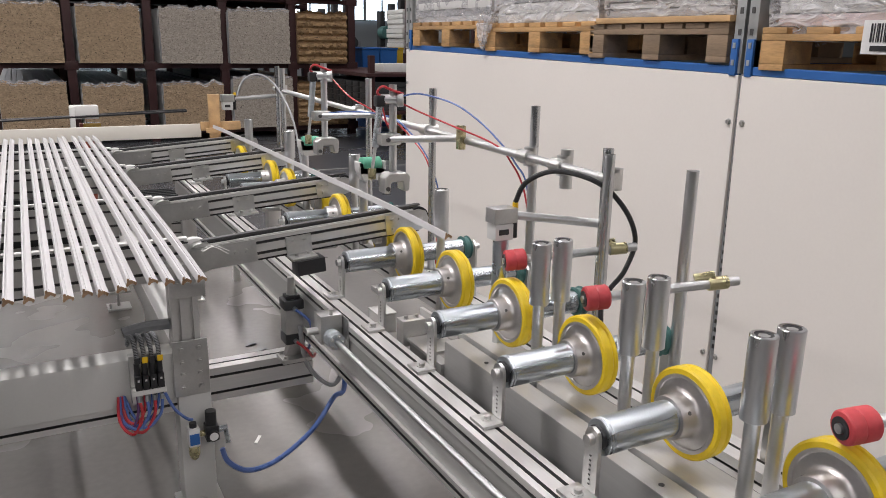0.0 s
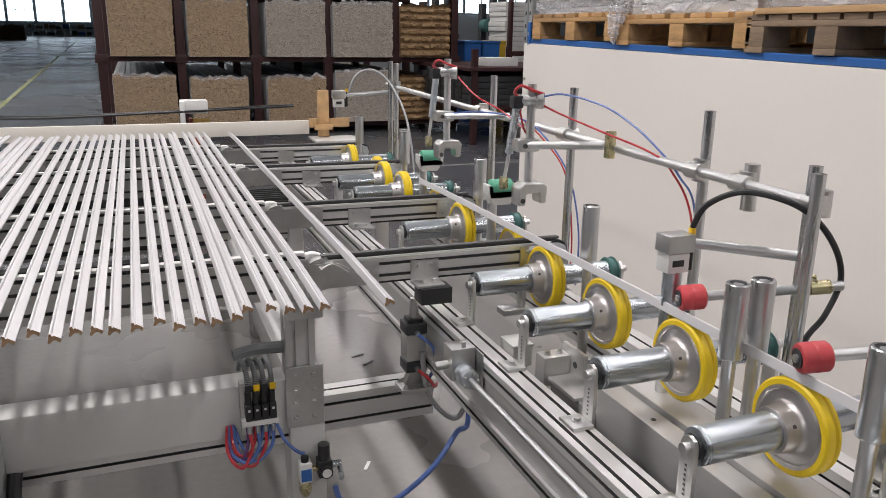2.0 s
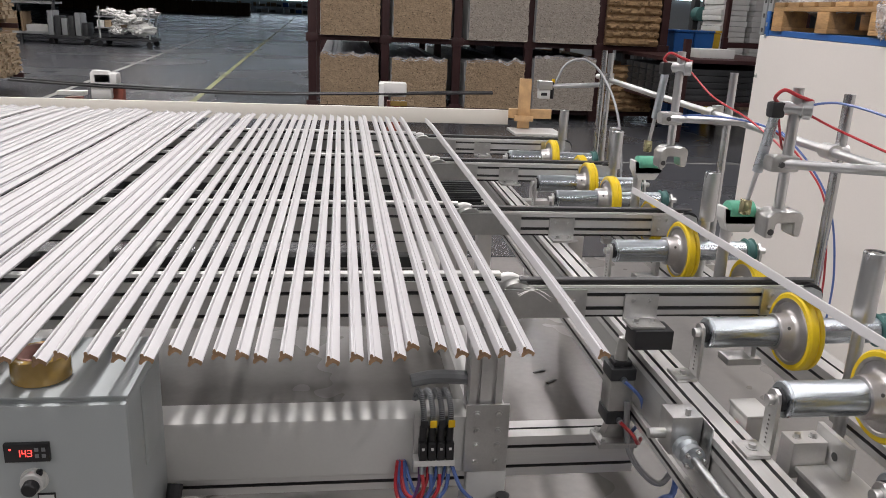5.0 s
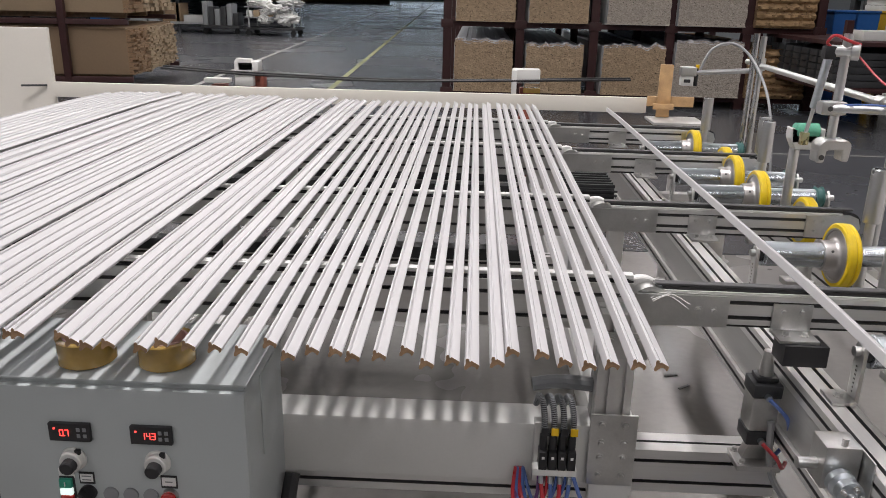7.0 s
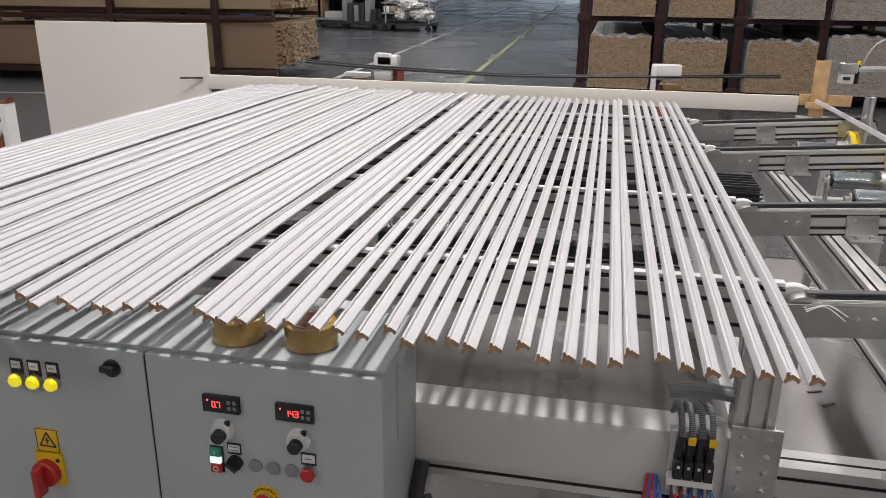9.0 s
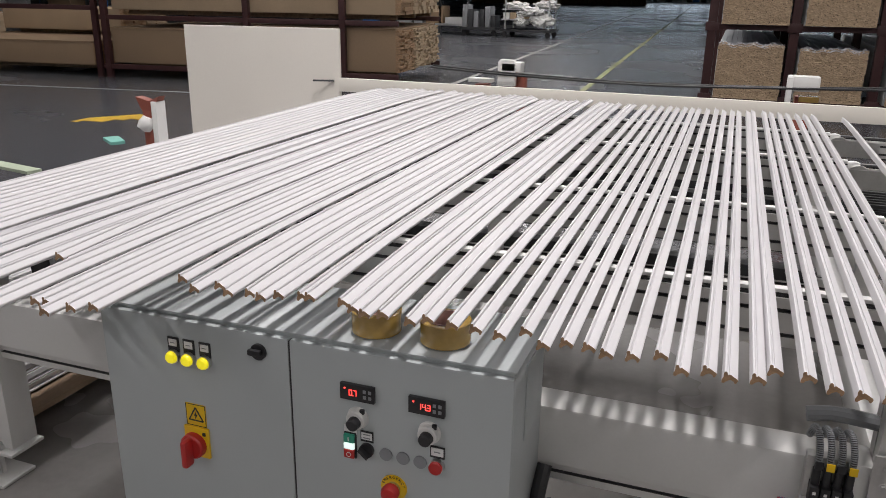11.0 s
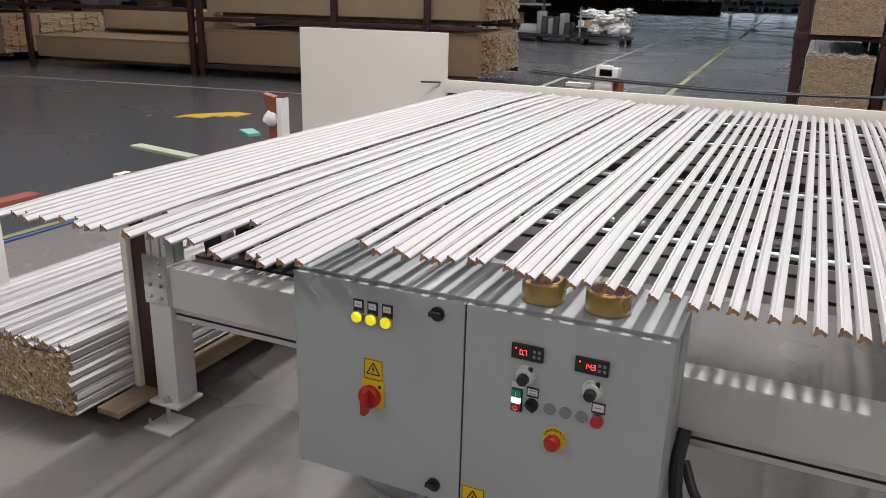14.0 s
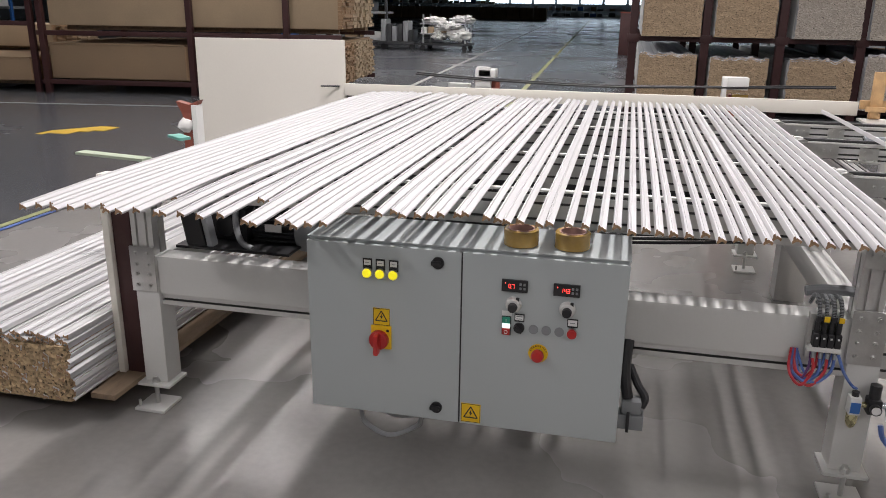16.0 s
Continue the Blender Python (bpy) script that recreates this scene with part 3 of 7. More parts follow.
def wrapped_goods(y0, y1, z0, tint, seed):
    rng = random.Random(seed)
    t = thing("wrapped_load", "stack of sheets wrapped in creased clear stretch film on a pallet", "wrapped load", "loads on the rack")
    z, k = z0 + 0.002, 0
    while z < 2.45:
        h = rng.uniform(0.025, 0.06)
        j = rng.uniform(-0.012, 0.012)
        part("sheet", box(B(), WX + 0.03 + j, WX + 1.05 + j, y0 + 0.03 + j, y1 - 0.03 + j, z, z + h - 0.004, 0.002), tint[k % len(tint)], t)
        z, k = z + h, k + 1
    bm = B()
    # a creased skin round the load
    nu, nv, grid = 46, 16, []
    loop = [(WX + 0.02, y0), (WX + 0.02, y1), (WX + 1.07, y1), (WX + 1.07, y0)]
    per = []
    for a, b in zip(loop, loop[1:] + loop[:1]):
        for q in range(nu // 2):
            f = q / (nu // 2)
            per.append((a[0] + (b[0] - a[0]) * f, a[1] + (b[1] - a[1]) * f))
    cx, cy = WX + 0.55, (y0 + y1) / 2
    for v in range(nv + 1):
        zz = z0 - 0.05 + (2.45 - z0 + 0.05) * v / nv
        row = []
        for i, (x, y) in enumerate(per):
            s = 1.0 + 0.012 * noise.noise((i * 0.35, zz * 5, seed)) + 0.008 * noise.noise((i * 1.3, zz * 17, seed))
            if v == 0:
                s *= 0.99
            row.append(bm.verts.new((cx + (x - cx) * s, cy + (y - cy) * s, zz + 0.03 * noise.noise((i * 0.3, seed, 3)) * (v < 2))))
        grid.append(row)
    for a, b in zip(grid, grid[1:]):
        for i in range(len(per)):
            bm.faces.new((a[i], a[(i + 1) % len(per)], b[(i + 1) % len(per)], b[i]))
    part("stretch_film", bm, M_FILM, t, "creased clear stretch film")


build_panel_wall()
pallet(3.98, 0.9, M_PALLET, 1.528)
pallet(3.02, 0.94, M_PALLET, 1.512)
pallet(2.25, 0.8, M_PALGREY, 1.498, label="weathered grey-brown wooden pallet on the blue rack beam")
pallet(0.95, 1.15, M_PALLET, 1.478)
M_SHEET1 = mat("grey_sheet", (0.36, 0.37, 0.39), 0.55, 0, 0.1, 3, 50, 0.02)
M_SHEET2 = mat("pale_sheet", (0.56, 0.56, 0.55), 0.55, 0, 0.1, 3, 50, 0.02)
M_SHEET3 = mat("pink_sheet", (0.6, 0.5, 0.5), 0.6, 0, 0.08, 3, 50, 0.02)
wrapped_goods(3.95, 4.9, 1.673, (M_SHEET1, M_SHEET1, M_SHEET2), 3)
wrapped_goods(3.03, 3.93, 1.657, (M_SHEET2, M_SHEET2, M_SHEET1), 5)
wrapped_goods(2.26, 3.0, 1.67, (M_SHEET1, M_SHEET2), 8)
wrapped_goods(0.95, 2.1, 1.625, (M_SHEET3, M_SHEET2), 11)
for fy, fz, fs in ((3.96, 1.5, 0.7), (3.9, 1.56, 0.5)):
    bm = B()
    bmesh.ops.create_icosphere(bm, subdivisions=4, radius=1.0)
    for v in bm.verts:
        s = 1 + 0.45 * noise.noise(v.co * 2.4 + Vector((fy, fz, 0))) + 0.2 * noise.noise(v.co * 7)
        v.co = Vector((WX - 0.03 + 0.025 * s * v.co.x, fy + 0.05 * fs * s * v.co.y, fz + 0.12 + 0.13 * fs * s * v.co.z))
    solid("film_tail", bm, M_FILM, "crumpled tail of clear stretch film over the pallet", "film")
solid("plywood_sheet", box(B(), WX - 0.02, WX + 1.1, 2.24, 3.0, 1.6435, 1.667, 0.003), M_WOOD, "thin pale plywood sheet on the pallet", "sheet")
# a paper label on the wrapped goods, its lettering as plain bars
lab = thing("paper_label", "white paper label with printed bars on the pallet", "label")
part("paper", box(B(), WX - 0.016, WX - 0.0125, 1.56, 1.72, 1.54, 1.64), M_LABEL, lab)
bars = B()
for k in range(14):
    box(bars, WX - 0.0185, WX - 0.0165, 1.585 + 0.008 * k, 1.585 + 0.008 * k + (0.003, 0.005, 0.002)[k % 3], 1.575, 1.63)
box(bars, WX - 0.0185, WX - 0.0165, 1.59, 1.69, 1.55, 1.565)
part("printed_bar", bars, M_BLACK, lab)


# ---- the strips ----
PROFILE = [(-0.0122, 0.0), (-0.012, 0.005), (-0.0098, 0.0102), (-0.0101, 0.0165), (-0.0088, 0.0195), (-0.0064, 0.0202), (-0.0044, 0.0186), (-0.0038, 0.015),
           (-0.002, 0.0145), (-0.0012, 0.0162), (0.0006, 0.0157), (0.0121, 0.0088), (0.0128, 0.0066), (0.0106, 0.0014), (0.0085, 0.0004), (0.0064, 0.0044), (0.001, 0.0066), (-0.0046, 0.0034), (-0.0086, -0.0008)]
LENGTH = 3.15


def strip_mesh(name, sag, bow, length=LENGTH):
    bm, loops = B(), []
    for k in range(25):
        y = length * k / 24
        dz = -sag * max(0.0, 1 - y / 0.5) ** 1.7 - sag * 0.3 * max(0.0, (y - 2.75) / 0.3) ** 1.7
        dx = bow * math.sin(y / length * math.pi)
        loops.append([bm.verts.new((u + dx, y, v + dz)) for u, v in PROFILE])
    n = len(PROFILE)
    for a, b in zip(loops, loops[1:]):
        for i in range(n):
            bm.faces.new((a[i], a[(i + 1) % n], b[(i + 1) % n], b[i])).material_index = 0
    for f in (bm.faces.new(loops[0][::-1]), bm.faces.new(loops[-1])):
        f.material_index = 1
    return to_mesh(name, bm, M_STRIP, M_MDF)


STRIPS = [strip_mesh("profile_strip", 0.008 + 0.003 * k, 0.0012 * (k - 1.5)) for k in range(4)]
LONG_STRIPS = [strip_mesh("profile_strip", 0.006 + 0.002 * k, 0.002 * (k - 1), 3.47) for k in range(3)]
BELT_Z = 0.966
STEP = 0.0378
# middles of the strips lying on the table at seven seconds, from the edge inwards
RIGHT_X = [0.508, 0.468, 0.429, 0.394, 0.341, 0.319, 0.274, 0.241, 0.199, 0.162, 0.117, 0.075, 0.04, 0.003, -0.035, -0.076,
           -0.116, -0.162, -0.208, -0.268, -0.286, -0.345, -0.383, -0.408, -0.448]
LEFT_X = [-0.512, -0.524, -0.585, -0.6, -0.65, -0.695, -0.722, -0.756, -0.818, -0.87, -0.91, -0.93, -0.965, -0.99, -1.055, -1.09,
          -1.116, -1.15, -1.176, -1.23, -1.31, -1.326, -1.37, -1.43, -1.442, -1.485, -1.53, -1.556, -1.607, -1.64, -1.68, -1.715, -1.75, -1.79]
SHORT = {-0.818, -1.116, -1.15, -1.442}
table_strips = []


def lay_strips():
    rng = random.Random(4)
    laid = list(RIGHT_X + LEFT_X)
    for k in range(len(RIGHT_X), len(laid) - 1):
        laid[k] = 0.8 * laid[k] + 0.1 * (laid[k - 1] + laid[k + 1])
    for _ in range(30):
        for k in range(1, len(laid)):
            short_by = 0.0265 - (laid[k - 1] - laid[k])
            if short_by > 0:
                laid[k - 1] += short_by / 2
                laid[k] -= short_by / 2
    for x, was in zip(laid, RIGHT_X + LEFT_X):
        ob = tagged(new("profile_strip", STRIPS[rng.randrange(4)] if was > -0.85 or was in SHORT else LONG_STRIPS[rng.randrange(3)]), "white primed moulded wood strip with raw brown ends", "strip", "strips on the table")
        y = 2.105 + rng.uniform(-0.025, 0.03)
        if was < -0.85:
            y = 1.893 + rng.uniform(-0.03, 0.035)
        if was in SHORT:
            y = 2.12
        turn = rng.uniform(-0.05, 0.05) if x > -0.6 else (0.5 if was == LEFT_X[-1] else rng.uniform(-0.04, 0.04))
        table_strips.append((ob, x, y, BELT_Z + (0.012 if rng.random() < 0.12 and x < -0.5 else 0), turn))


lay_strips()
loose_strips = [tagged(new("profile_strip", STRIPS[1]), "white primed moulded wood strip travelling over the machine", "strip", "strips on the way") for _ in range(7)]


# ---- the table conveyor ----
BELT_Y = (2.56, 3.27, 4.12, 4.78)


def build_table():
    t = thing("conveyor_table", "grey steel conveyor table with aluminium uprights and four belts", "conveyor")

    def leg(x, y, tall=0.5):
        post = part("leg", box(B(), x - 0.05, x + 0.05, y - 0.05, y + 0.05, 0.1, tall + 0.13, 0.006), M_GREY, t)
        f = B()
        box(f, x - 0.065, x + 0.065, y - 0.12, y + 0.01, 0.0, 0.012, 0.003)
        part("foot_plate", f, M_GREY, post)
        part("leg_flange", box(B(), x - 0.07, x + 0.07, y - 0.075, y + 0.055, 0.088, 0.1, 0.002), M_GREY, post)
        s = B()
        cyl(s, (x, y - 0.055, 0.012), (x, y - 0.055, 0.125), 0.009)
        cyl(s, (x, y - 0.055, 0.1), (x, y - 0.055, 0.115), 0.016, seg=6)
        cyl(s, (x - 0.05, y - 0.1, 0.012), (x - 0.05, y - 0.1, 0.04), 0.006, seg=8)
        part("levelling_bolt", s, M_PLATE, post)
        return post

    for x in (-1.93, 0.605):
        for y in (2.51, 4.95):
            p = leg(x, y)
            w = 0.08 if x > 0 else 0.09
            g, d, a, b = 0.0045, 0.012, x - 0.05, x - 0.05 + w
            out = []
            for u in (a + w * 0.27, a + w * 0.73):
                out += [(u - g, y - 0.04), (u - g, y - 0.04 + d), (u + g, y - 0.04 + d), (u + g, y - 0.04)]
            out = [(a, y - 0.04)] + out + [(b, y - 0.04), (b, y - g), (b - d, y - g), (b - d, y + g), (b, y + g), (b, y + 0.04), (a, y + 0.04), (a, y + g), (a + d, y + g), (a + d, y - g), (a, y - g)]
            part("upright", slab(B(), out, "z", 0.6, 0.9), M_ALU, t)
            bm = B()
            sx = x - 0.058
            box(bm, sx, sx + 0.105, y - 0.056, y - 0.048, 0.485, 0.665, 0.002)
            pl = part("joint_plate", bm, M_PLATE, t)
            for dx in (0.026, 0.078):
                for z in (0.512, 0.557, 0.595, 0.64):
                    part("joint_bolt", bolt(B(), (sx + dx, y - 0.056, z), (0, -1, 0), 0.0075), M_PLATE, pl)
    # caps on the near uprights
    for x in (-1.93, 0.605):
        cp = part("cap_plate", box(B(), x - 0.052, x + 0.052, 2.46, 2.466, 0.8, 0.862, 0.002), M_PLATE, t)
        for dx in (-0.03, 0.0, 0.03):
            part("cap_bolt", bolt(B(), (x + dx, 2.46, 0.845), (0, -1, 0), 0.007), M_PLATE, cp)
    for y in (2.51, 4.95):
        part("long_beam", box(B(), -1.88, 0.555, y - 0.045, y + 0.05, 0.478, 0.63, 0.009), M_GREY, t)
        profile_rail("under_rail", -1.88, 0.555, y - 0.03, y + 0.03, 0.43, 0.476, "x", t, 1)
    for x in (-1.93, 0.605, -0.5):
        part("cross_beam", box(B(), x - 0.045, x + 0.045, 2.56, 4.9, 0.52, 0.62, 0.01), M_GREY, t)
    for y in BELT_Y:
        r = profile_rail("belt_rail", -1.9, 0.63, y - 0.02, y + 0.02, 0.835, 0.945, "x", t, 2)
        bm = B()
        box(bm, -1.9, 0.63, y - 0.012, y + 0.012, BELT_Z - 0.012, BELT_Z - 0.003, 0.002)
        part("belt", bm, M_WBELT, r, "pale toothed belt")
        bm = B()
        for k in range(0, 180):
            x = -1.895 + 0.014 * k
            box(bm, x, x + 0.007, y - 0.0125, y + 0.0125, BELT_Z - 0.017, BELT_Z - 0.012)
        box(bm, -1.9, 0.63, y - 0.014, y + 0.014, 0.945, 0.95)
        part("belt_teeth", bm, M_BELT, r)
        e = B()
        ring(e, (0.65, y, 0.91), (0, 1, 0), 0.02, 0.05, 0.022, 0.003, 24)
        part("belt_return", e, M_WBELT, r)
        cyl(e2 := B(), (0.65, y - 0.02, 0.91), (0.65, y + 0.02, 0.91), 0.02)
        part("pulley", e2, M_PLATE, r)
        for x in (-1.93, 0.605, -0.5):
            part("belt_support", box(B(), x - 0.025, x + 0.025, y - 0.015, y + 0.015, 0.62, 0.836, 0.003), M_ALUX, r)
    # bristles and cable chain tips at the edge
    bm = B()
    rng = random.Random(3)
    for k in range(12):
        y0, z0 = 2.50 + 0.01 * k, 0.93
        hose(bm, [(0.66, y0 - 0.02, z0), (0.69 + rng.uniform(0, 0.02), y0 - 0.01, z0 + 0.01), (0.72 + rng.uniform(0, 0.03), y0 - 0.02, z0 - rng.uniform(0.005, 0.03))], 0.001, 4, 4)
    part("brush_tuft", bm, M_WPLAST, t)
    # cross rails towards the roller line
    profile_rail("cross_rail", 0.65, 1.02, 2.56, 2.64, 0.40, 0.515, "x", t, 2)
    profile_rail("cross_rail", 0.65, 1.02, 4.86, 4.94, 0.40, 0.515, "x", t, 2)
    # drive shaft and dark innards under the belts
    part("drive_shaft", cyl(B(), (-1.75, 2.55, 0.8), (-1.75, 4.85, 0.8), 0.015), M_ROD, t)
    for k in range(7):
        part("cable_loom", hose(B(), [(-1.2 + 0.05 * k, 3.35 + 0.03 * k, 0.60), (-0.3, 3.4 + 0.04 * k, 0.55 + 0.008 * k), (0.45, 3.42 + 0.045 * k, 0.6)], 0.008, 6, 6), M_BLACK, t)
    # trays coloured dark to deepen the shade between the belts
    for y in (3.56, 3.74):
        part("cable_tray", box(B(), -1.6, 0.5, y, y + 0.06, 0.55, 0.575, 0.002), M_DARK, t)
    for y in (3.5, 3.95):
        profile_rail("lower_rail", -1.88, 0.56, y, y + 0.05, 0.62, 0.68, "x", t, 1)
    # dark rails added between the belts to deepen the shade there
    for y, z in ((3.38, 0.7), (3.62, 0.72), (3.82, 0.7), (4.3, 0.7), (4.46, 0.72), (4.62, 0.7)):
        part("dark_rail", box(B(), -1.85, 0.5, y, y + 0.06, z, z + 0.04, 0.004), M_DARK, t)
    return t


build_table()


def build_motor():
    m = thing("gear_motor", "black finned electric gear motor under the table", "motor")
    y, z = 2.8, 0.70
    part("housing", lathe(B(), (-1.62, y, z), (1, 0, 0), [(0, 0.06), (0.01, 0.083), (0.03, 0.085), (0.2, 0.085), (0.21, 0.07)], 28), M_BLACK, m)
    for k in range(26):
        c, s_ = math.cos(k * math.tau / 26), math.sin(k * math.tau / 26)
        fin = slab(B(), [(-0.002, 0.083), (0.002, 0.083), (0.002, 0.101), (-0.002, 0.101)], "x", -1.6, -1.42)
        for v in fin.verts:
            v.co = Vector((v.co.x, y + v.co.y * c - v.co.z * s_, z + v.co.y * s_ + v.co.z * c))
        part("fin", fin, M_DARK, m)
    bx = slab(B(), [(-1.61, 0.795), (-1.5, 0.805), (-1.47, 0.85), (-1.49, 0.862), (-1.59, 0.852)], "y", 2.71, 2.83, 0.004)
    part("terminal_box", bx, M_DARK, m)
    part("box_lid", slab(B(), [(-1.593, 0.8535), (-1.489, 0.8635), (-1.491, 0.872), (-1.595, 0.862)], "y", 2.705, 2.835), M_GREYP, m)
    part("cable_gland", cyl(B(), (-1.6, 2.73, 0.815), (-1.635, 2.71, 0.812), 0.017, seg=16), M_GREYP, m)
    part("motor_cable", hose(B(), [(-1.635, 2.71, 0.812), (-1.655, 2.69, 0.79), (-1.645, 2.66, 0.72), (-1.61, 2.63, 0.66), (-1.56, 2.62, 0.64)], 0.012, 8, 10), M_GREYP, m)
    part("gearbox", box(B(), -1.78, -1.62, 2.70, 2.88, 0.637, 0.775, 0.015), M_DARK, m)
    part("gearbox_flange", ring(B(), (-1.635, y, z), (1, 0, 0), 0.03, 0.1, 0.014, 0.002, 28), M_BLACK, m)
    part("gear_cover", lathe(B(), (-1.7, 2.705, 0.705), (0, -1, 0), [(0, 0.06), (0.012, 0.06), (0.018, 0.045), (0.03, 0.04)], 24), M_BLACK, m)
    part("chain_guard", slab(B(), [(-1.83, 0.637), (-1.75, 0.637), (-1.79, 0.87), (-1.87, 0.87)], "y", 2.60, 2.66, 0.004), M_BLACK, m)
    part("fan_cowl", lathe(B(), (-1.42, y, z), (1, 0, 0), [(0, 0.09), (0.004, 0.108), (0.075, 0.11), (0.092, 0.1), (0.1, 0.075)], 32), M_GREYP, m)
    part("side_plate", slab(B(), [(-1.745, 0.637), (-1.72, 0.637), (-1.76, 0.86), (-1.785, 0.86)], "y", 2.604, 2.65, 0.003), M_GREYP, m)
    part("name_plate", box(B(), -1.54, -1.47, 2.694, 2.6985, 0.69, 0.72), M_PLATE, m)
    part("bracket", box(B(), -1.88, -1.4, 2.6, 2.9, 0.625, 0.636, 0.002), M_BLACK, m)


build_motor()


# ---- control cabinet ----
def build_cabinet():
    c = thing("control_cabinet", "light grey steel control cabinet with two doors hung on the table", "cabinet")
    X0, X1, YF, Z0, Z1, XS = -1.14, -0.14, 2.17, 0.262, 0.846, -0.637
    part("body", box(B(), X0 + 0.004, X1 - 0.004, YF + 0.018, 2.455, Z0 + 0.004, Z1, 0.004), M_CAB, c)
    d1 = part("door", box(B(), X0, XS - 0.002, YF, YF + 0.017, Z0, Z1 - 0.006, 0.004), M_CAB, c)
    d2 = part("door", box(B(), XS + 0.002, X1, YF, YF + 0.017, Z0, Z1 - 0.006, 0.004), M_CAB, c)
    part("door_seal", box(B(), XS - 0.0022, XS + 0.0022, YF + 0.003, YF + 0.018, Z0 + 0.003, Z1 - 0.01), M_BLACK, c)
    part("rain_lip", box(B(), X0 - 0.002, X1 + 0.002, YF + 0.012, 2.455, Z1 + 0.0005, Z1 + 0.006, 0.002), M_CAB, c)
    v = B()
    for i in range(16):
        for j in range(5):
            box(v, X1 - 0.0035, X1 - 0.0025, 2.30 + 0.018 * j, 2.308 + 0.018 * j, 0.66 + 0.009 * i, 0.664 + 0.009 * i)
    part("vent_slot", v, M_BLACK, c)
    part("vent_plate", box(B(), X1 - 0.004, X1 - 0.001, 2.285, 2.395, 0.64, 0.82, 0.001), M_CAB, c)

    def on_door(x, z, r, depth, m, name, label="", door=None, seg=24, back=0.0):
        bm = cyl(B(), (x, YF - back, z), (x, YF - back - depth, z), r, seg=seg)
        return part(name, bm, m, door or d2, label)

    def plate(x, z, w, h, m, name, door, depth=0.003, back=0.0, label=""):
        return part(name, box(B(), x - w / 2, x + w / 2, YF - back - depth, YF - back, z - h / 2, z + h / 2, 0.0006), m, door, label)

    # signal lamps
    for x in (-0.937, -0.895, -0.852):
        h = plate(x, 0.778, 0.03, 0.036, M_BLACK, "lamp_holder", d1)
        plate(x, 0.783, 0.022, 0.017, M_LABEL, "name_card", h, 0.0015, 0.003)
        plate(x, 0.783, 0.012, 0.002, M_GREYP, "name_bar", h, 0.001, 0.0045)
        h = on_door(x, 0.75, 0.0165, 0.012, M_PLATE, "bezel", "", d1)
        part("lens", lathe(B(), (x, YF - 0.012, 0.75), (0, -1, 0), [(0, 0.0145), (0.004, 0.0142), (0.009, 0.011), (0.011, 0.005)], 24), M_YLAMP, h, "lit yellow lens")
    # locks
    for x, z in ((-0.711, 0.8), (-0.711, 0.309)):
        k = on_door(x, z, 0.019, 0.006, M_BLACK, "lock", "", d1)
        part("lock_wing", box(B(), x - 0.02, x + 0.012, YF - 0.018, YF - 0.006, z - 0.006, z + 0.008, 0.004), M_BLACK, k)

    def warn(x, z, s, door):
        w = plate(x, z, s, s * 1.05, M_YELLOW, "warning_sticker", door, 0.0012, 0, "yellow warning sticker with a black lightning bolt")
        bm = B()
        r = s * 0.4
        tri = [(x + r * math.sin(a), z - s * 0.05 + r * math.cos(a)) for a in (0, math.tau / 3, 2 * math.tau / 3)]
        for a, b in zip(tri, tri[1:] + tri[:1]):
            d = (Vector(b) - Vector(a)).normalized()
            n = Vector((-d.y, d.x)) * s * 0.028
            slab(bm, [tuple(Vector(a) + n), tuple(Vector(b) + n), tuple(Vector(b) - n), tuple(Vector(a) - n)], "y", YF - 0.0022, YF - 0.0012)
        q = s * 0.1
        slab(bm, [(x + q * 0.3, z + q * 2.0), (x - q * 0.9, z - q * 0.3), (x - q * 0.1, z - q * 0.2), (x - q * 0.6, z - q * 2.2), (x + q * 0.9, z + q * 0.35), (x + q * 0.1, z + q * 0.3)], "y", YF - 0.0022, YF - 0.0012)
        for sx in (-1, 1):
            box(bm, x + sx * s * 0.47 - 0.0006, x + sx * s * 0.47 + 0.0006, YF - 0.002, YF - 0.0012, z - s * 0.5, z + s * 0.5)
            box(bm, x - s * 0.47, x + s * 0.47, YF - 0.002, YF - 0.0012, z + sx * s * 0.49 - 0.0006, z + sx * s * 0.49 + 0.0006)
        part("sticker_print", bm, M_BLACK, w)

    warn(-0.894, 0.604, 0.056, d1)
    warn(-0.598, 0.303, 0.064, d2)
    # main switch
    s = plate(-0.894, 0.535, 0.066, 0.078, M_YELLOW, "main_switch", d1, 0.006, 0, "red rotary main switch on a yellow plate")
    part("knob_disc", lathe(B(), (-0.9, YF - 0.006, 0.528), (0, -1, 0), [(0, 0.032), (0.014, 0.031), (0.018, 0.027)], 28), M_REDP, s)
    part("knob_grip", box(B(), -0.909, -0.893, YF - 0.05, YF - 0.02, 0.487, 0.556, 0.006), M_REDP, s)
    part("switch_mark", box(B(), -0.876, -0.868, YF - 0.008, YF - 0.006, 0.556, 0.564), M_BLACK, s)
    # displays
    SEG = {"0": "abcdef", "7": "abc", "1": "bc", "4": "bcfg", "3": "abcdg"}

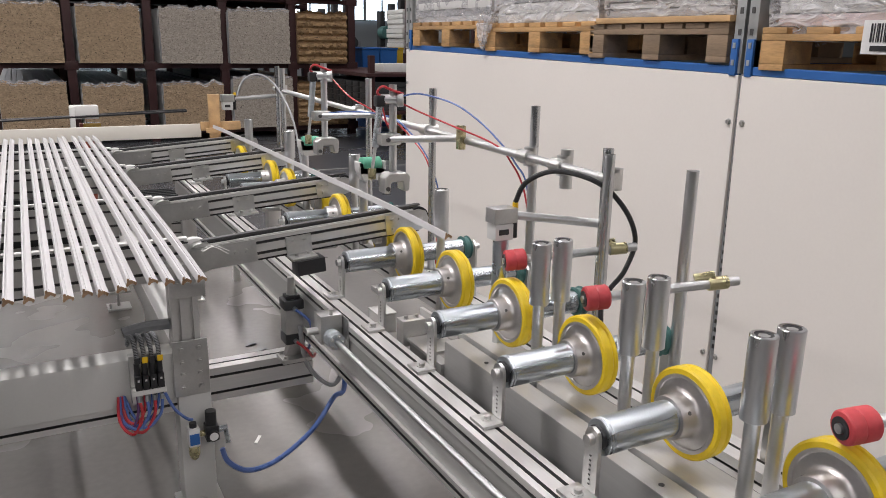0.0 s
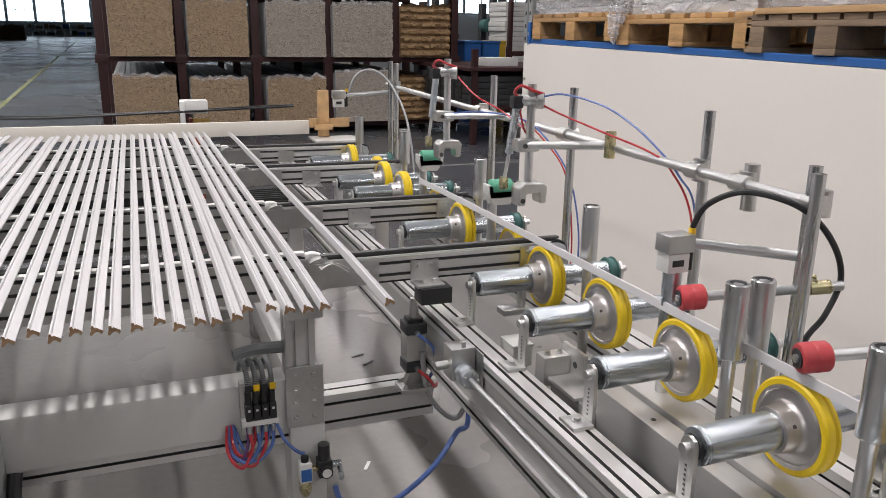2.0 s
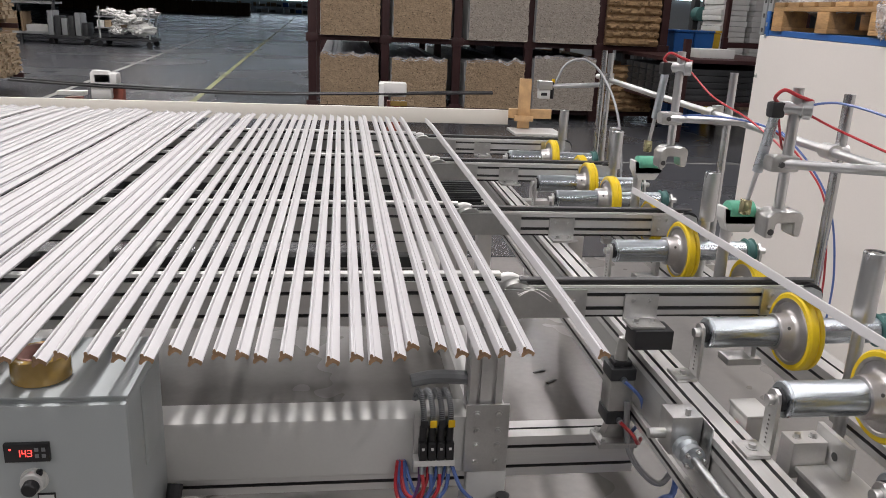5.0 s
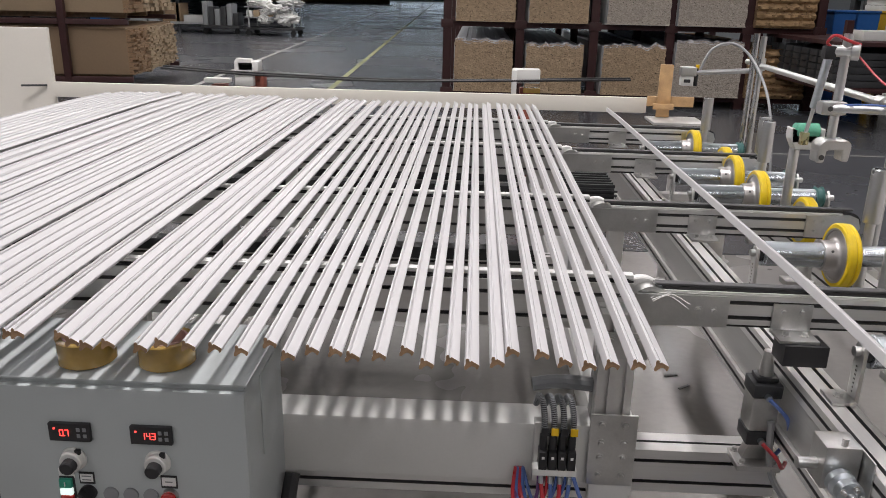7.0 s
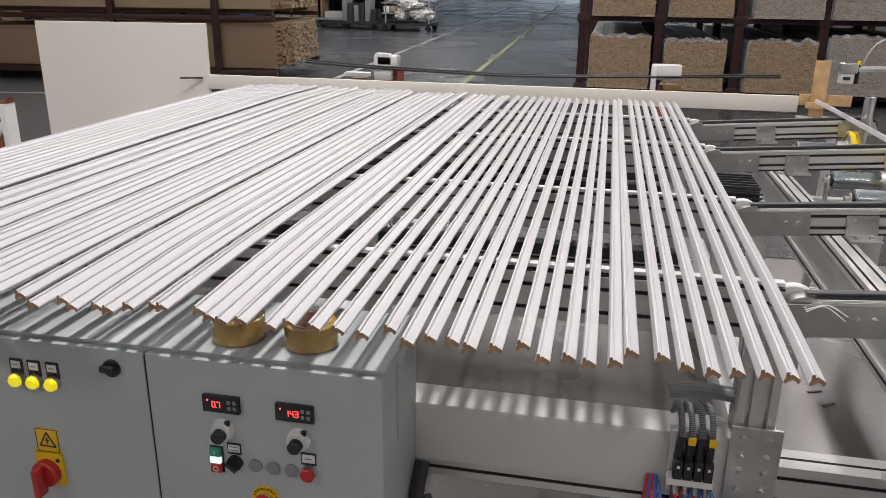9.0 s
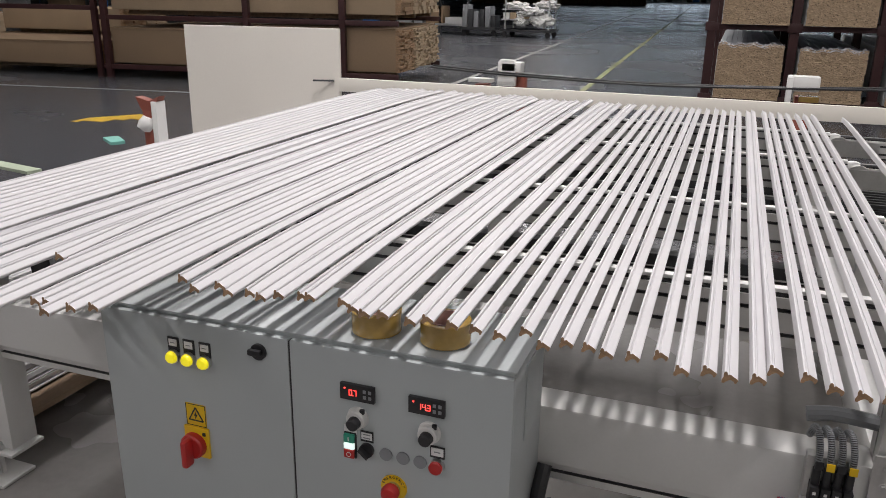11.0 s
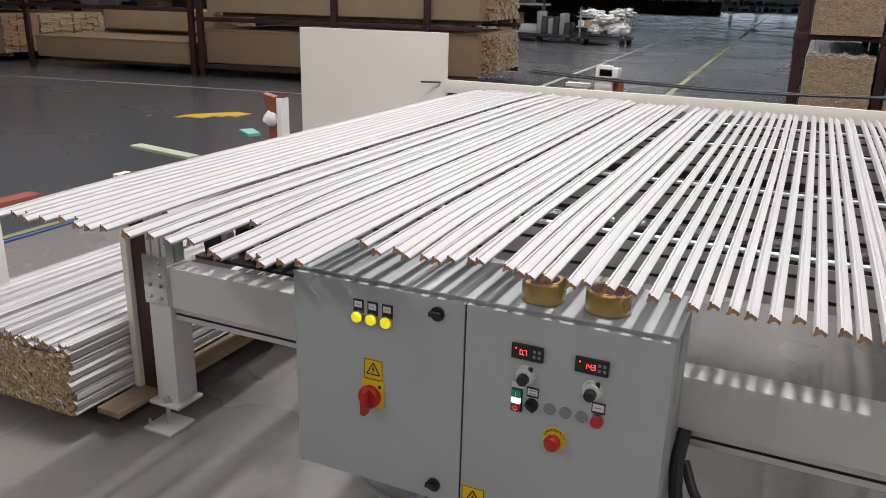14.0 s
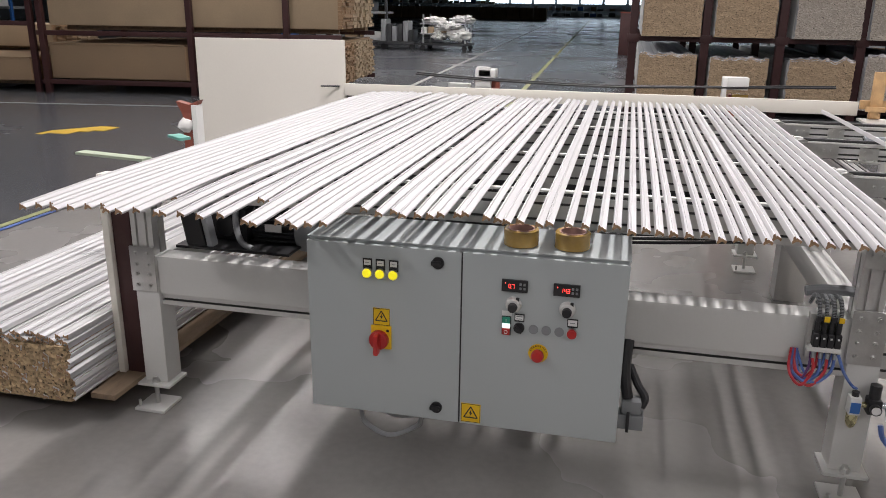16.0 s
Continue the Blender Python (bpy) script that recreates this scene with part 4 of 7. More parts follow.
    def digits(text, x, z, h, parent):
        bm, w, th = B(), h * 0.55, h * 0.1
        for ch in text:
            if ch == ".":
                box(bm, x - h * 0.1, x - h * 0.1 + th, YF - 0.0105, YF - 0.009, z, z + th)
                continue
            spots = {"a": (0, w, h - th, h), "d": (0, w, 0, th), "g": (0, w, h / 2 - th / 2, h / 2 + th / 2), "f": (0, th, h / 2, h), "e": (0, th, 0, h / 2),
                     "b": (w - th, w, h / 2, h), "c": (w - th, w, 0, h / 2)}
            for sgm in SEG[ch]:
                a, b, c0, c1 = spots[sgm]
                box(bm, x + a + th * 0.15, x + b - th * 0.15, YF - 0.0105, YF - 0.009, z + c0 + th * 0.15, z + c1 - th * 0.15)
            x += h * 0.75
        part("red_digit", bm, M_LED, parent)

    for x, text in ((-0.473, "0.7"), (-0.318, "14.3")):
        f = plate(x, 0.75, 0.078, 0.037, M_BLACK, "display", d2, 0.009, 0, "black panel display with glowing red digits")
        digits(text, x - 0.018, 0.743, 0.0135, f)
        part("display_dot", box(B(), x - 0.029, x - 0.026, YF - 0.0105, YF - 0.009, 0.757, 0.76), M_LED, f)
        for i in (0.018, 0.03):
            for z in (0.744, 0.757):
                part("display_key", box(B(), x + i - 0.0035, x + i + 0.0035, YF - 0.0105, YF - 0.009, z - 0.004, z + 0.004, 0.001), M_GREYP, f)
    # dial knobs
    for x in (-0.475, -0.313):
        k = part("dial", lathe(B(), (x, YF, 0.689), (0, -1, 0), [(0, 0.025), (0.004, 0.0245), (0.006, 0.0225), (0.016, 0.021), (0.018, 0.019)], 32), M_GREY, d2, "turned metal dial with black knob")
        part("dial_knob", lathe(B(), (x, YF - 0.018, 0.686), (0, -1, 0), [(0, 0.0145), (0.014, 0.0135), (0.016, 0.011)], 28), M_BLACK, k)
        part("dial_lock", box(B(), x + 0.008, x + 0.018, YF - 0.012, YF - 0.004, 0.703, 0.714, 0.002), M_BLACK, k)
    # start / stop, selector, blanks, red button
    h = plate(-0.494, 0.619, 0.028, 0.062, M_BLACK, "switch_body", d2, 0.004)
    plate(-0.494, 0.656, 0.03, 0.02, M_LABEL, "name_card", d2, 0.002)
    part("start_key", box(B(), -0.506, -0.482, YF - 0.012, YF - 0.004, 0.629, 0.648, 0.002), M_GREENP, h)
    part("lamp_key", box(B(), -0.506, -0.482, YF - 0.012, YF - 0.004, 0.613, 0.627, 0.002), M_GLED, h)
    part("stop_key", box(B(), -0.506, -0.482, YF - 0.012, YF - 0.004, 0.591, 0.611, 0.002), M_REDP, h)
    bm = ring(B(), (-0.494, YF - 0.0125, 0.601), (0, 1, 0), 0.0045, 0.0058, 0.001, 0, 20)
    box(bm, -0.4948, -0.4932, YF - 0.0135, YF - 0.012, 0.634, 0.643)
    part("key_mark", bm, M_LABEL, h)
    plate(-0.455, 0.647, 0.03, 0.026, M_BLACK, "card_holder", d2, 0.002)
    plate(-0.455, 0.648, 0.025, 0.017, M_LABEL, "name_card", d2, 0.001, 0.002)
    for dz in (0.644, 0.652):
        plate(-0.455, dz, 0.018, 0.0022, M_GREYP, "name_bar", d2, 0.0008, 0.003)
    k = on_door(-0.455, 0.615, 0.0165, 0.008, M_BLACK, "selector", "black selector switch")
    part("selector_grip", slab(B(), [(-0.468, 0.621), (-0.464, 0.627), (-0.443, 0.609), (-0.447, 0.603)], "y", YF - 0.024, YF - 0.008), M_BLACK, k)
    for x in (-0.411, -0.372, -0.333):
        on_door(x, 0.614, 0.0145, 0.004, M_GREYP, "blanking_cap")
    plate(-0.295, 0.646, 0.032, 0.028, M_BLACK, "card_holder", d2, 0.002)
    plate(-0.295, 0.647, 0.027, 0.019, M_LABEL, "name_card", d2, 0.001, 0.002)
    plate(-0.295, 0.647, 0.014, 0.0025, M_GREYP, "name_bar", d2, 0.0008, 0.003)
    k = on_door(-0.295, 0.615, 0.0165, 0.01, M_PLATE, "push_button", "red push button")
    part("button_cap", lathe(B(), (-0.295, YF - 0.01, 0.615), (0, -1, 0), [(0, 0.0145), (0.006, 0.0145), (0.008, 0.012)], 24), M_REDP, k)
    # emergency stop
    k = on_door(-0.393, 0.537, 0.03, 0.003, M_YELLOW, "emergency_stop", "red mushroom button on a round yellow plate", seg=36)
    part("collar", lathe(B(), (-0.393, YF - 0.003, 0.537), (0, -1, 0), [(0, 0.015), (0.012, 0.014)], 24), M_PLATE, k)
    part("mushroom", lathe(B(), (-0.393, YF - 0.015, 0.537), (0, -1, 0), [(0, 0.019), (0.012, 0.02), (0.02, 0.016), (0.024, 0.008)], 28), M_REDP, k)
    txt = bpy.data.curves.new("stop_lettering", "FONT")
    for i, ch in enumerate("EMERGENCY"):
        a = radians(70 - i * 17.5)
        cu = bpy.data.curves.new("letter", "FONT")
        cu.body, cu.size, cu.extrude, cu.align_x, cu.align_y = ch, 0.0085, 0.0004, "CENTER", "CENTER"
        ob = new("letter", cu)
        ob.data.materials.append(M_BLACK)
        ob.parent = k
        r = 0.0248
        ob.matrix_world = Matrix.Translation((-0.393 - r * math.sin(a), YF - 0.0036, 0.537 + r * math.cos(a))) @ Euler((radians(90), 0, 0)).to_matrix().to_4x4() @ Matrix.Rotation(a, 4, "Z")
    bpy.data.curves.remove(txt)
    part("hanging_hose", hose(B(), [(-1.03, 2.33, 0.27), (-1.02, 2.32, 0.165), (-0.999, 2.32, 0.123), (-0.916, 2.32, 0.09), (-0.822, 2.32, 0.137), (-0.802, 2.32, 0.174), (-0.80, 2.34, 0.27)], 0.008, 8, 8), M_HOSEW, c)
    # plug connector and cables on the side and below
    pb = part("plug_box", box(B(), X1 + 0.0, X1 + 0.085, 2.31, 2.37, 0.235, 0.285, 0.004), M_GREYP, c, "grey heavy-duty plug connector")
    part("plug_lever", box(B(), X1 + 0.03, X1 + 0.04, 2.3, 2.31, 0.23, 0.3, 0.002), M_BLACK, pb)
    part("plug_hood", box(B(), X1 + 0.012, X1 + 0.075, 2.315, 2.365, 0.286, 0.335, 0.008), M_GREYP, c)
    hs = B()
    hose(hs, [(X1 + 0.03, 2.34, 0.335), (X1 + 0.02, 2.35, 0.38), (X1 + 0.015, 2.38, 0.44), (X1 + 0.02, 2.42, 0.505)], 0.018, 6, 10)
    hose(hs, [(X1 + 0.075, 2.335, 0.31), (X1 + 0.085, 2.345, 0.34), (X1 + 0.06, 2.37, 0.37), (X1 + 0.03, 2.41, 0.42)], 0.013, 6, 10)
    part("cable", hs, M_BLACK, c)
    hs = hose(B(), [(-0.96, 2.3, 0.27), (-0.95, 2.29, 0.22), (-0.88, 2.29, 0.19), (-0.8, 2.3, 0.205), (-0.75, 2.33, 0.27)], 0.008, 8, 8)
    part("loop_cable", hs, M_HOSEW, c)
    part("mounting_bracket", box(B(), -1.0, -0.25, 2.455, 2.465, 0.52, 0.72), M_GREY, c)


build_cabinet()


def build_tape(x, y):
    t = thing("tape_roll", "roll of amber packing tape lying on the cabinet", "tape roll", "tape rolls")
    z = 0.853
    part("tape", ring(B(), (x, y, z + 0.026), (0, 0, 1), 0.041, 0.054, 0.05, 0.002, 40), M_TAPE, t)
    part("core", ring(B(), (x, y, z + 0.0265), (0, 0, 1), 0.037, 0.0415, 0.052, 0.0, 40), M_TAPEC, t)


build_tape(-0.472, 2.262)
build_tape(-0.316, 2.266)


# ---- the roller line ----
RX0, RX1 = 0.985, 1.065
AXIS_Z = 0.875
NEAR_Y = (2.385, 2.064, 1.756, 1.441, 1.125, 0.81, 0.495, 0.18, -0.135, -0.45)
FAR_Y = (3.017, 3.70, 3.985, 4.59)


def build_line_frame():
    f = thing("roller_line_frame", "aluminium frame rails of the roller line", "conveyor frame")
    profile_rail("side_rail", RX0, RX1, -17.5, 5.0, 0.724, 0.764, "y", f, 1)
    part("web_plate", box(B(), RX0 + 0.003, RX1 - 0.003, -17.5, 5.0, 0.62, 0.7235, 0.002), M_WEB, f)
    profile_rail("side_rail", RX0 - 0.006, RX1, -17.5, 5.0, 0.585, 0.6195, "y", f, 1)
    profile_rail("side_rail", 1.50, 1.58, -17.5, 5.0, 0.592, 0.70, "y", f, 2)
    part("box_beam", box(B(), 1.18, 1.236, -17.5, 1.9, 0.6, 0.763, 0.003), M_ALU, f)
    # dark box put into the open slot, standing in for its shade
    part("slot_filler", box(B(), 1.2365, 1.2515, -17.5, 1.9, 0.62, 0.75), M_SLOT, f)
    part("deck_sheet", box(B(), 1.252, 1.345, -17.5, 1.96, 0.742, 0.765, 0.002), M_ALU, f)
    part("deck_web", box(B(), 1.256, 1.266, -17.5, 1.96, 0.6, 0.7415), M_WEB, f)
    profile_rail("deck_profile", 1.365, 1.415, -17.5, 2.3, 0.69, 0.73, "y", f, 1)
    profile_rail("deck_profile", 1.44, 1.49, -17.5, 2.3, 0.63, 0.664, "y", f, 1)
    # dark sheet added below the deck in place of the shaded floor
    part("under_tray", box(B(), 1.07, 1.495, -17.5, 2.0, 0.589, 0.599, 0.002), M_DARK, f)
    for k in range(7):
        part("deck_hole", cyl(B(), (1.205, 1.72 - 0.632 * k, 0.7632), (1.205, 1.72 - 0.632 * k, 0.7642), 0.006, seg=12), M_SLOT, f)
    part("cable_channel", box(B(), 1.072, 1.105, -17.5, 4.9, 0.66, 0.70, 0.002), M_BLACK, f)
    for y in (-1.5, 1.0, 4.85):
        for x in (1.025, 1.54):
            part("leg", box(B(), x - 0.04, x + 0.04, y - 0.04, y + 0.04, 0.01, 0.584, 0.004), M_ALU, f)
            part("foot", box(B(), x - 0.06, x + 0.06, y - 0.06, y + 0.06, 0.0, 0.012, 0.002), M_PLATE, f)
        part("cross_tie", box(B(), 1.04, 1.5, y - 0.03, y + 0.03, 0.54, 0.6, 0.003), M_ALUX, f)
    e = thing("end_bracket", "milled aluminium end bracket closing the deck beam", "bracket")
    part("ledge", box(B(), 1.16, 1.27, 1.965, 2.1, 0.695, 0.705, 0.002), M_ALU, e)
    part("block", box(B(), 1.15, 1.225, 2.101, 2.15, 0.675, 0.755, 0.003), M_ALU, e)
    ck = part("cheek", box(B(), 1.228, 1.24, 2.04, 2.15, 0.7055, 0.775, 0.002), M_ALU, e)
    part("cheek_hole", cyl(B(), (1.2275, 2.08, 0.735), (1.2265, 2.08, 0.735), 0.009, seg=16), M_SLOT, ck)
    for x in (1.17, 1.205):
        part("block_bolt", bolt(B(), (x, 2.125, 0.755), (0, 0, 1), 0.007), M_PLATE, e)
    part("stay", box(B(), 1.17, 1.2, 1.9005, 2.1, 0.6, 0.6945, 0.002), M_WEB, e)
    # linking rod with its bearing block on the inner side
    b = thing("linkage_block", "milled bearing block with coupling on the rail", "bearing block", "", pose(0.05, 0.055, 0.004))
    part("block", box(B(), 0.865, 0.93, 2.10, 2.16, 0.70, 0.785, 0.003), M_PLATE, b)
    part("side_cheek", box(B(), 0.9315, 0.9345, 2.06, 2.13, 0.67, 0.78, 0.003), M_PLATE, b)
    bm = cyl(B(), (0.83, 2.13, 0.735), (0.866, 2.13, 0.735), 0.011)
    part("stub_shaft", bm, M_PLATE, b)
    part("top_screw", cyl(B(), (0.9, 2.11, 0.785), (0.9, 2.11, 0.8), 0.006, seg=8), M_PLATE, b)
    bm = lathe(B(), (0.893, 2.1, 0.722), (0.05, -1, 0), [(0, 0.02), (0.006, 0.026), (0.02, 0.026), (0.026, 0.018), (0.034, 0.024), (0.05, 0.024), (0.055, 0.014)], 24)
    part("coupling", bm, M_STEEL, b)
    bm = B()
    for k in range(5):
        a = k * math.tau / 5
        bolt(bm, (0.893 + 0.019 * math.cos(a), 2.044, 0.722 + 0.019 * math.sin(a)), (0, -1, 0), 0.004)
    part("coupling_bolt", bm, M_PLATE, b)
    r = thing("linkage_rod", "long bright steel linkage rod beside the rail", "rod")
    part("rod", cyl(B(), (0.944, 2.1, 0.726), (0.955, -17.0, 0.726), 0.008), M_ROD, r)
    return f


build_line_frame()


def drive_roller(y, near=True):
    """A zinc-plated roller on a slotted bracket with a yellow-tyred wheel and a pulley."""
    r = thing("drive_roller", "zinc-plated steel roller with a yellow-tyred wheel on a bracket", "roller", "rollers of the line", pose(0, y, 0))
    br = B()
    box(br, 1.012, 1.062, -0.03, 0.03, 0.7645, 0.7725, 0.002)
    slab(br, [(-0.019, 0.7645), (0.019, 0.7645), (0.019, AXIS_Z + 0.005), (0.0135, AXIS_Z + 0.017), (0, AXIS_Z + 0.022), (-0.0135, AXIS_Z + 0.017), (-0.019, AXIS_Z + 0.005)], "x", 1.062, 1.07)
    b = part("bracket", br, M_PLATE, r)
    bm = B()
    part("foot_bolt", bolt(bm, (1.038, 0, 0.7725), (0, 0, 1), 0.009), M_PLATE, b)
    part("axle_bolt", cyl(B(), (1.05, 0, AXIS_Z), (1.062, 0, AXIS_Z), 0.0105, seg=16), M_PLATE, b)
    sl = B()
    for k in range(7):
        box(sl, 1.0612, 1.0618, -0.0026, 0.0026, 0.783 + 0.0095 * k, 0.7865 + 0.0095 * k)
    part("scale_mark", sl, M_SLOT, b)
    bm = lathe(B(), (1.077, 0, AXIS_Z), (1, 0, 0), [(0, 0.019), (0.001, 0.033), (0.003, 0.035), (0.005, 0.0335), (0.008, 0.0335), (0.01, 0.035), (0.17, 0.035), (0.174, 0.031)], 32)
    part("tube", bm, M_STEEL, r)
    part("bearing", ring(B(), (1.0745, 0, AXIS_Z), (1, 0, 0), 0.011, 0.0235, 0.008, 0.001, 24), M_BLACK, r)
    w = part("wheel", lathe(B(), (1.24, 0, AXIS_Z), (1, 0, 0), [(0, 0.038), (0.001, 0.0415), (0.004, 0.043), (0.03, 0.0435), (0.036, 0.046), (0.04, 0.052), (0.0425, 0.069), (0.04, 0.071), (0.0395, 0.0775), (0.0745, 0.0775), (0.074, 0.05), (0.09, 0.045)], 44), M_HUB, r, "turned aluminium wheel hub")
    ty = ring(B(), (1.292, 0, AXIS_Z), (1, 0, 0), 0.077, 0.091, 0.023, 0.004, 48)
    ring(ty, (1.3105, 0, AXIS_Z), (1, 0, 0), 0.077, 0.0902, 0.0135, 0.004, 48)
    part("tyre", ty, M_TYRE, w, "yellow polyurethane tyre")
    sc = B()
    for k in range(3):
        a = 0.5 + k * math.tau / 3
        cyl(sc, (1.258, 0.043 * math.cos(a), AXIS_Z + 0.043 * math.sin(a)), (1.258, 0.0445 * math.cos(a), AXIS_Z + 0.0445 * math.sin(a)), 0.004, seg=8)
    part("grub_screw", sc, M_SLOT, w)
    part("outer_tube", cyl(B(), (1.33, 0, AXIS_Z), (1.5, 0, AXIS_Z), 0.03, seg=28), M_STEEL, r)
    part("pulley", lathe(B(), (1.5, 0, AXIS_Z), (1, 0, 0), [(0, 0.036), (0.003, 0.04), (0.006, 0.034), (0.022, 0.034), (0.025, 0.04), (0.028, 0.036)], 28), M_PULLEY, r, "dark green toothed pulley")
    part("outer_bracket", slab(B(), [(-0.02, 0.70), (0.02, 0.70), (0.02, AXIS_Z + 0.005), (0, AXIS_Z + 0.025), (-0.02, AXIS_Z + 0.005)], "x", 1.545, 1.553), M_PLATE, r)
    part("outer_axle", cyl(B(), (1.528, 0, AXIS_Z), (1.57, 0, AXIS_Z), 0.01), M_ROD, r)
    return r


first = drive_roller(NEAR_Y[0])
copies(first, [pose(0, y, 0) for y in NEAR_Y[1:] + FAR_Y] + [pose(0, -1.4 - 1.15 * k, 0) for k in range(15)])


def idler(y, x=1.36):
    """A short yellow-tyred wheel on its own pedestal under the line."""
    r = thing("idler_wheel", "yellow-tyred idler wheel on a steel pedestal", "wheel", "idlers of the line", pose(x, y, 0))
    w = part("hub", lathe(B(), (-0.04, 0, 0.86), (1, 0, 0), [(0, 0.03), (0.02, 0.034), (0.022, 0.066), (0.06, 0.066), (0.062, 0.03)], 32), M_HUB, r)
    part("tyre", ring(B(), (0.0, 0, 0.86), (1, 0, 0), 0.066, 0.082, 0.034, 0.005, 40), M_TYRE, w, "yellow polyurethane tyre")
    part("pedestal", box(B(), 0.03, 0.045, -0.02, 0.02, 0.66, 0.89, 0.003), M_PLATE, r)
    part("pedestal_foot", box(B(), -0.04, 0.06, -0.03, 0.03, 0.64, 0.66, 0.003), M_PLATE, r)
    return r


first = idler(2.72)
copies(first, [pose(1.36, y, 0) for y in (3.42, 4.3)])


def guide_tube(x, y, top=1.118, base=0.66):
    """An upright guide sleeve turning on a rod."""
    g = thing("guide_roller", "upright steel guide sleeve on a rod", "guide roller", "guides of the line", pose(x, y, top))
    part("rod", cyl(B(), (0, 0, base - top), (0, 0, -0.14), 0.0135), M_ROD, g)
    s = part("sleeve", ring(B(), (0, 0, -0.075), (0, 0, 1), 0.016, 0.023, 0.15, 0.0015, 28), M_CHROME, g)
    part("end_nut", cyl(B(), (0, 0, -0.01), (0, 0, -0.002), 0.0105, seg=6), M_ROD, s)
    part("sleeve_bearing", ring(B(), (0, 0, -0.004), (0, 0, 1), 0.0105, 0.0165, 0.005, 0, 20), M_BLACK, s)
    part("foot_block", box(B(), -0.02, 0.02, -0.02, 0.02, base - top - 0.005, base - top + 0.02, 0.003), M_PLATE, g)
    return g


first = guide_tube(1.337, 2.225)
copies(first, [pose(x, y, z) for x, y, z in ((1.255, 1.575, 1.11), (1.319, 1.578, 1.11), (1.246, 1.25, 1.11), (1.311, 1.25, 1.11), (1.24, 0.936, 1.11), (1.308, 0.937, 1.11),
                                              (1.246, 0.61, 1.11), (1.311, 0.61, 1.11), (1.34, 3.8, 1.13), (1.36, 4.64, 1.11), (1.47, 4.2, 1.09), (1.37, 3.03, 1.12))])


def clamp_block(bm, p, axis, r=0.022, n=0.05):
    d = Vector(axis).normalized() * n / 2
    cyl(bm, Vector(p) - d, Vector(p) + d, r, seg=16)


# the sensor rail: posts, one long bar, clamps
def post(x, y, top, base=0.66, r=0.014, label="thin bright steel post clamped to the frame"):
    p = thing("support_post", label, "post", "posts of the line")
    part("post", cyl(B(), (x, y, base), (x, y, top), r), M_CHROME, p)
    bm = box(B(), x - 0.025, x + 0.025, y - 0.025, y + 0.025, base - 0.01, base + 0.04, 0.003)
    part("post_foot", bm, M_PLATE, p)
    return p


BAR_A, BAR_B = Vector((1.55, 4.75, 1.272)), Vector((1.53, 1.66, 1.222))


def on_bar(y):
    return BAR_A.lerp(BAR_B, (BAR_A.y - y) / (BAR_A.y - BAR_B.y))


for x, y, top in ((1.562, 2.067, 1.377), (1.565, 2.733, 1.389), (1.602, 3.434, 1.391), (1.53, 4.613, 1.406), (1.545, 4.56, 1.395), (1.53, 1.69, 1.30), (1.51, 1.66, 1.29)):
    post(x, y, top)
post(1.535, 1.405, 1.286, label="bright steel post with a sleeved foot")
bar = thing("sensor_rail", "long bright steel bar carrying sensors on clamps", "rail")
part("bar", cyl(B(), BAR_A, BAR_B, 0.0125), M_ROD, bar)
for y in (4.613, 3.434, 2.733, 2.067, 1.9, 1.68):
    p = on_bar(y)
    bm = B()
    clamp_block(bm, p, BAR_B - BAR_A, 0.021, 0.05)
    clamp_block(bm, p + Vector((0.018, 0, 0.0)), (0, 0, 1) if y != 2.733 else (1, 0, 0), 0.02, 0.055)
    part("clamp", bm, M_PLATE, bar)
bm = B()
clamp_block(bm, (1.56, 1.9, 1.215), (0, 0, 1), 0.018, 0.11)
part("clamp", bm, M_PLATE, bar)
bm = B()
box(bm, 1.505, 1.53, 2.42, 2.445, 1.205, 1.285, 0.003)
part("clamp", bm, M_BRASS, bar)


def sensor(x, y, z, arm_to, label):
    s = thing("light_sensor", label, "sensor", "sensors of the line")
    part("arm", cyl(B(), (x, y, z), arm_to, 0.0115), M_ROD, s)
    part("housing", box(B(), x - 0.075, x - 0.005, y - 0.025, y + 0.025, z - 0.015, z + 0.025, 0.003), M_PLATE, s)
    part("body", box(B(), x - 0.07, x - 0.015, y - 0.022, y + 0.022, z - 0.06, z - 0.016, 0.003), M_GREY, s)
    part("lens_slot", box(B(), x - 0.06, x - 0.03, y - 0.0235, y - 0.0215, z - 0.045, z - 0.03, 0.001), M_BLACK, s)
    part("plug", cyl(B(), (x + 0.0, y, z - 0.06), (x + 0.0, y, z + 0.02), 0.009, seg=12), M_BLACK, s)
    part("plug_nut", cyl(B(), (x + 0.002, y, z + 0.015), (x + 0.002, y, z + 0.035), 0.008, seg=8), M_YELLOW, s)
    return s


sensor(1.345, 1.83, 1.115, (1.545, 1.70, 1.10), "steel-housed light sensor on an arm over the rollers")
sensor(1.285, 4.63, 1.225, (1.545, 4.63, 1.24), "small white light sensor on an arm")
stand = thing("sensor_stand", "round steel stand under the light sensor", "stand")
part("column", cyl(B(), (1.305, 1.83, 0.66), (1.305, 1.83, 0.92), 0.0135), M_ROD, stand)
part("sleeve", cyl(B(), (1.305, 1.83, 0.9), (1.305, 1.83, 1.055), 0.021, seg=28), M_STEEL, stand)


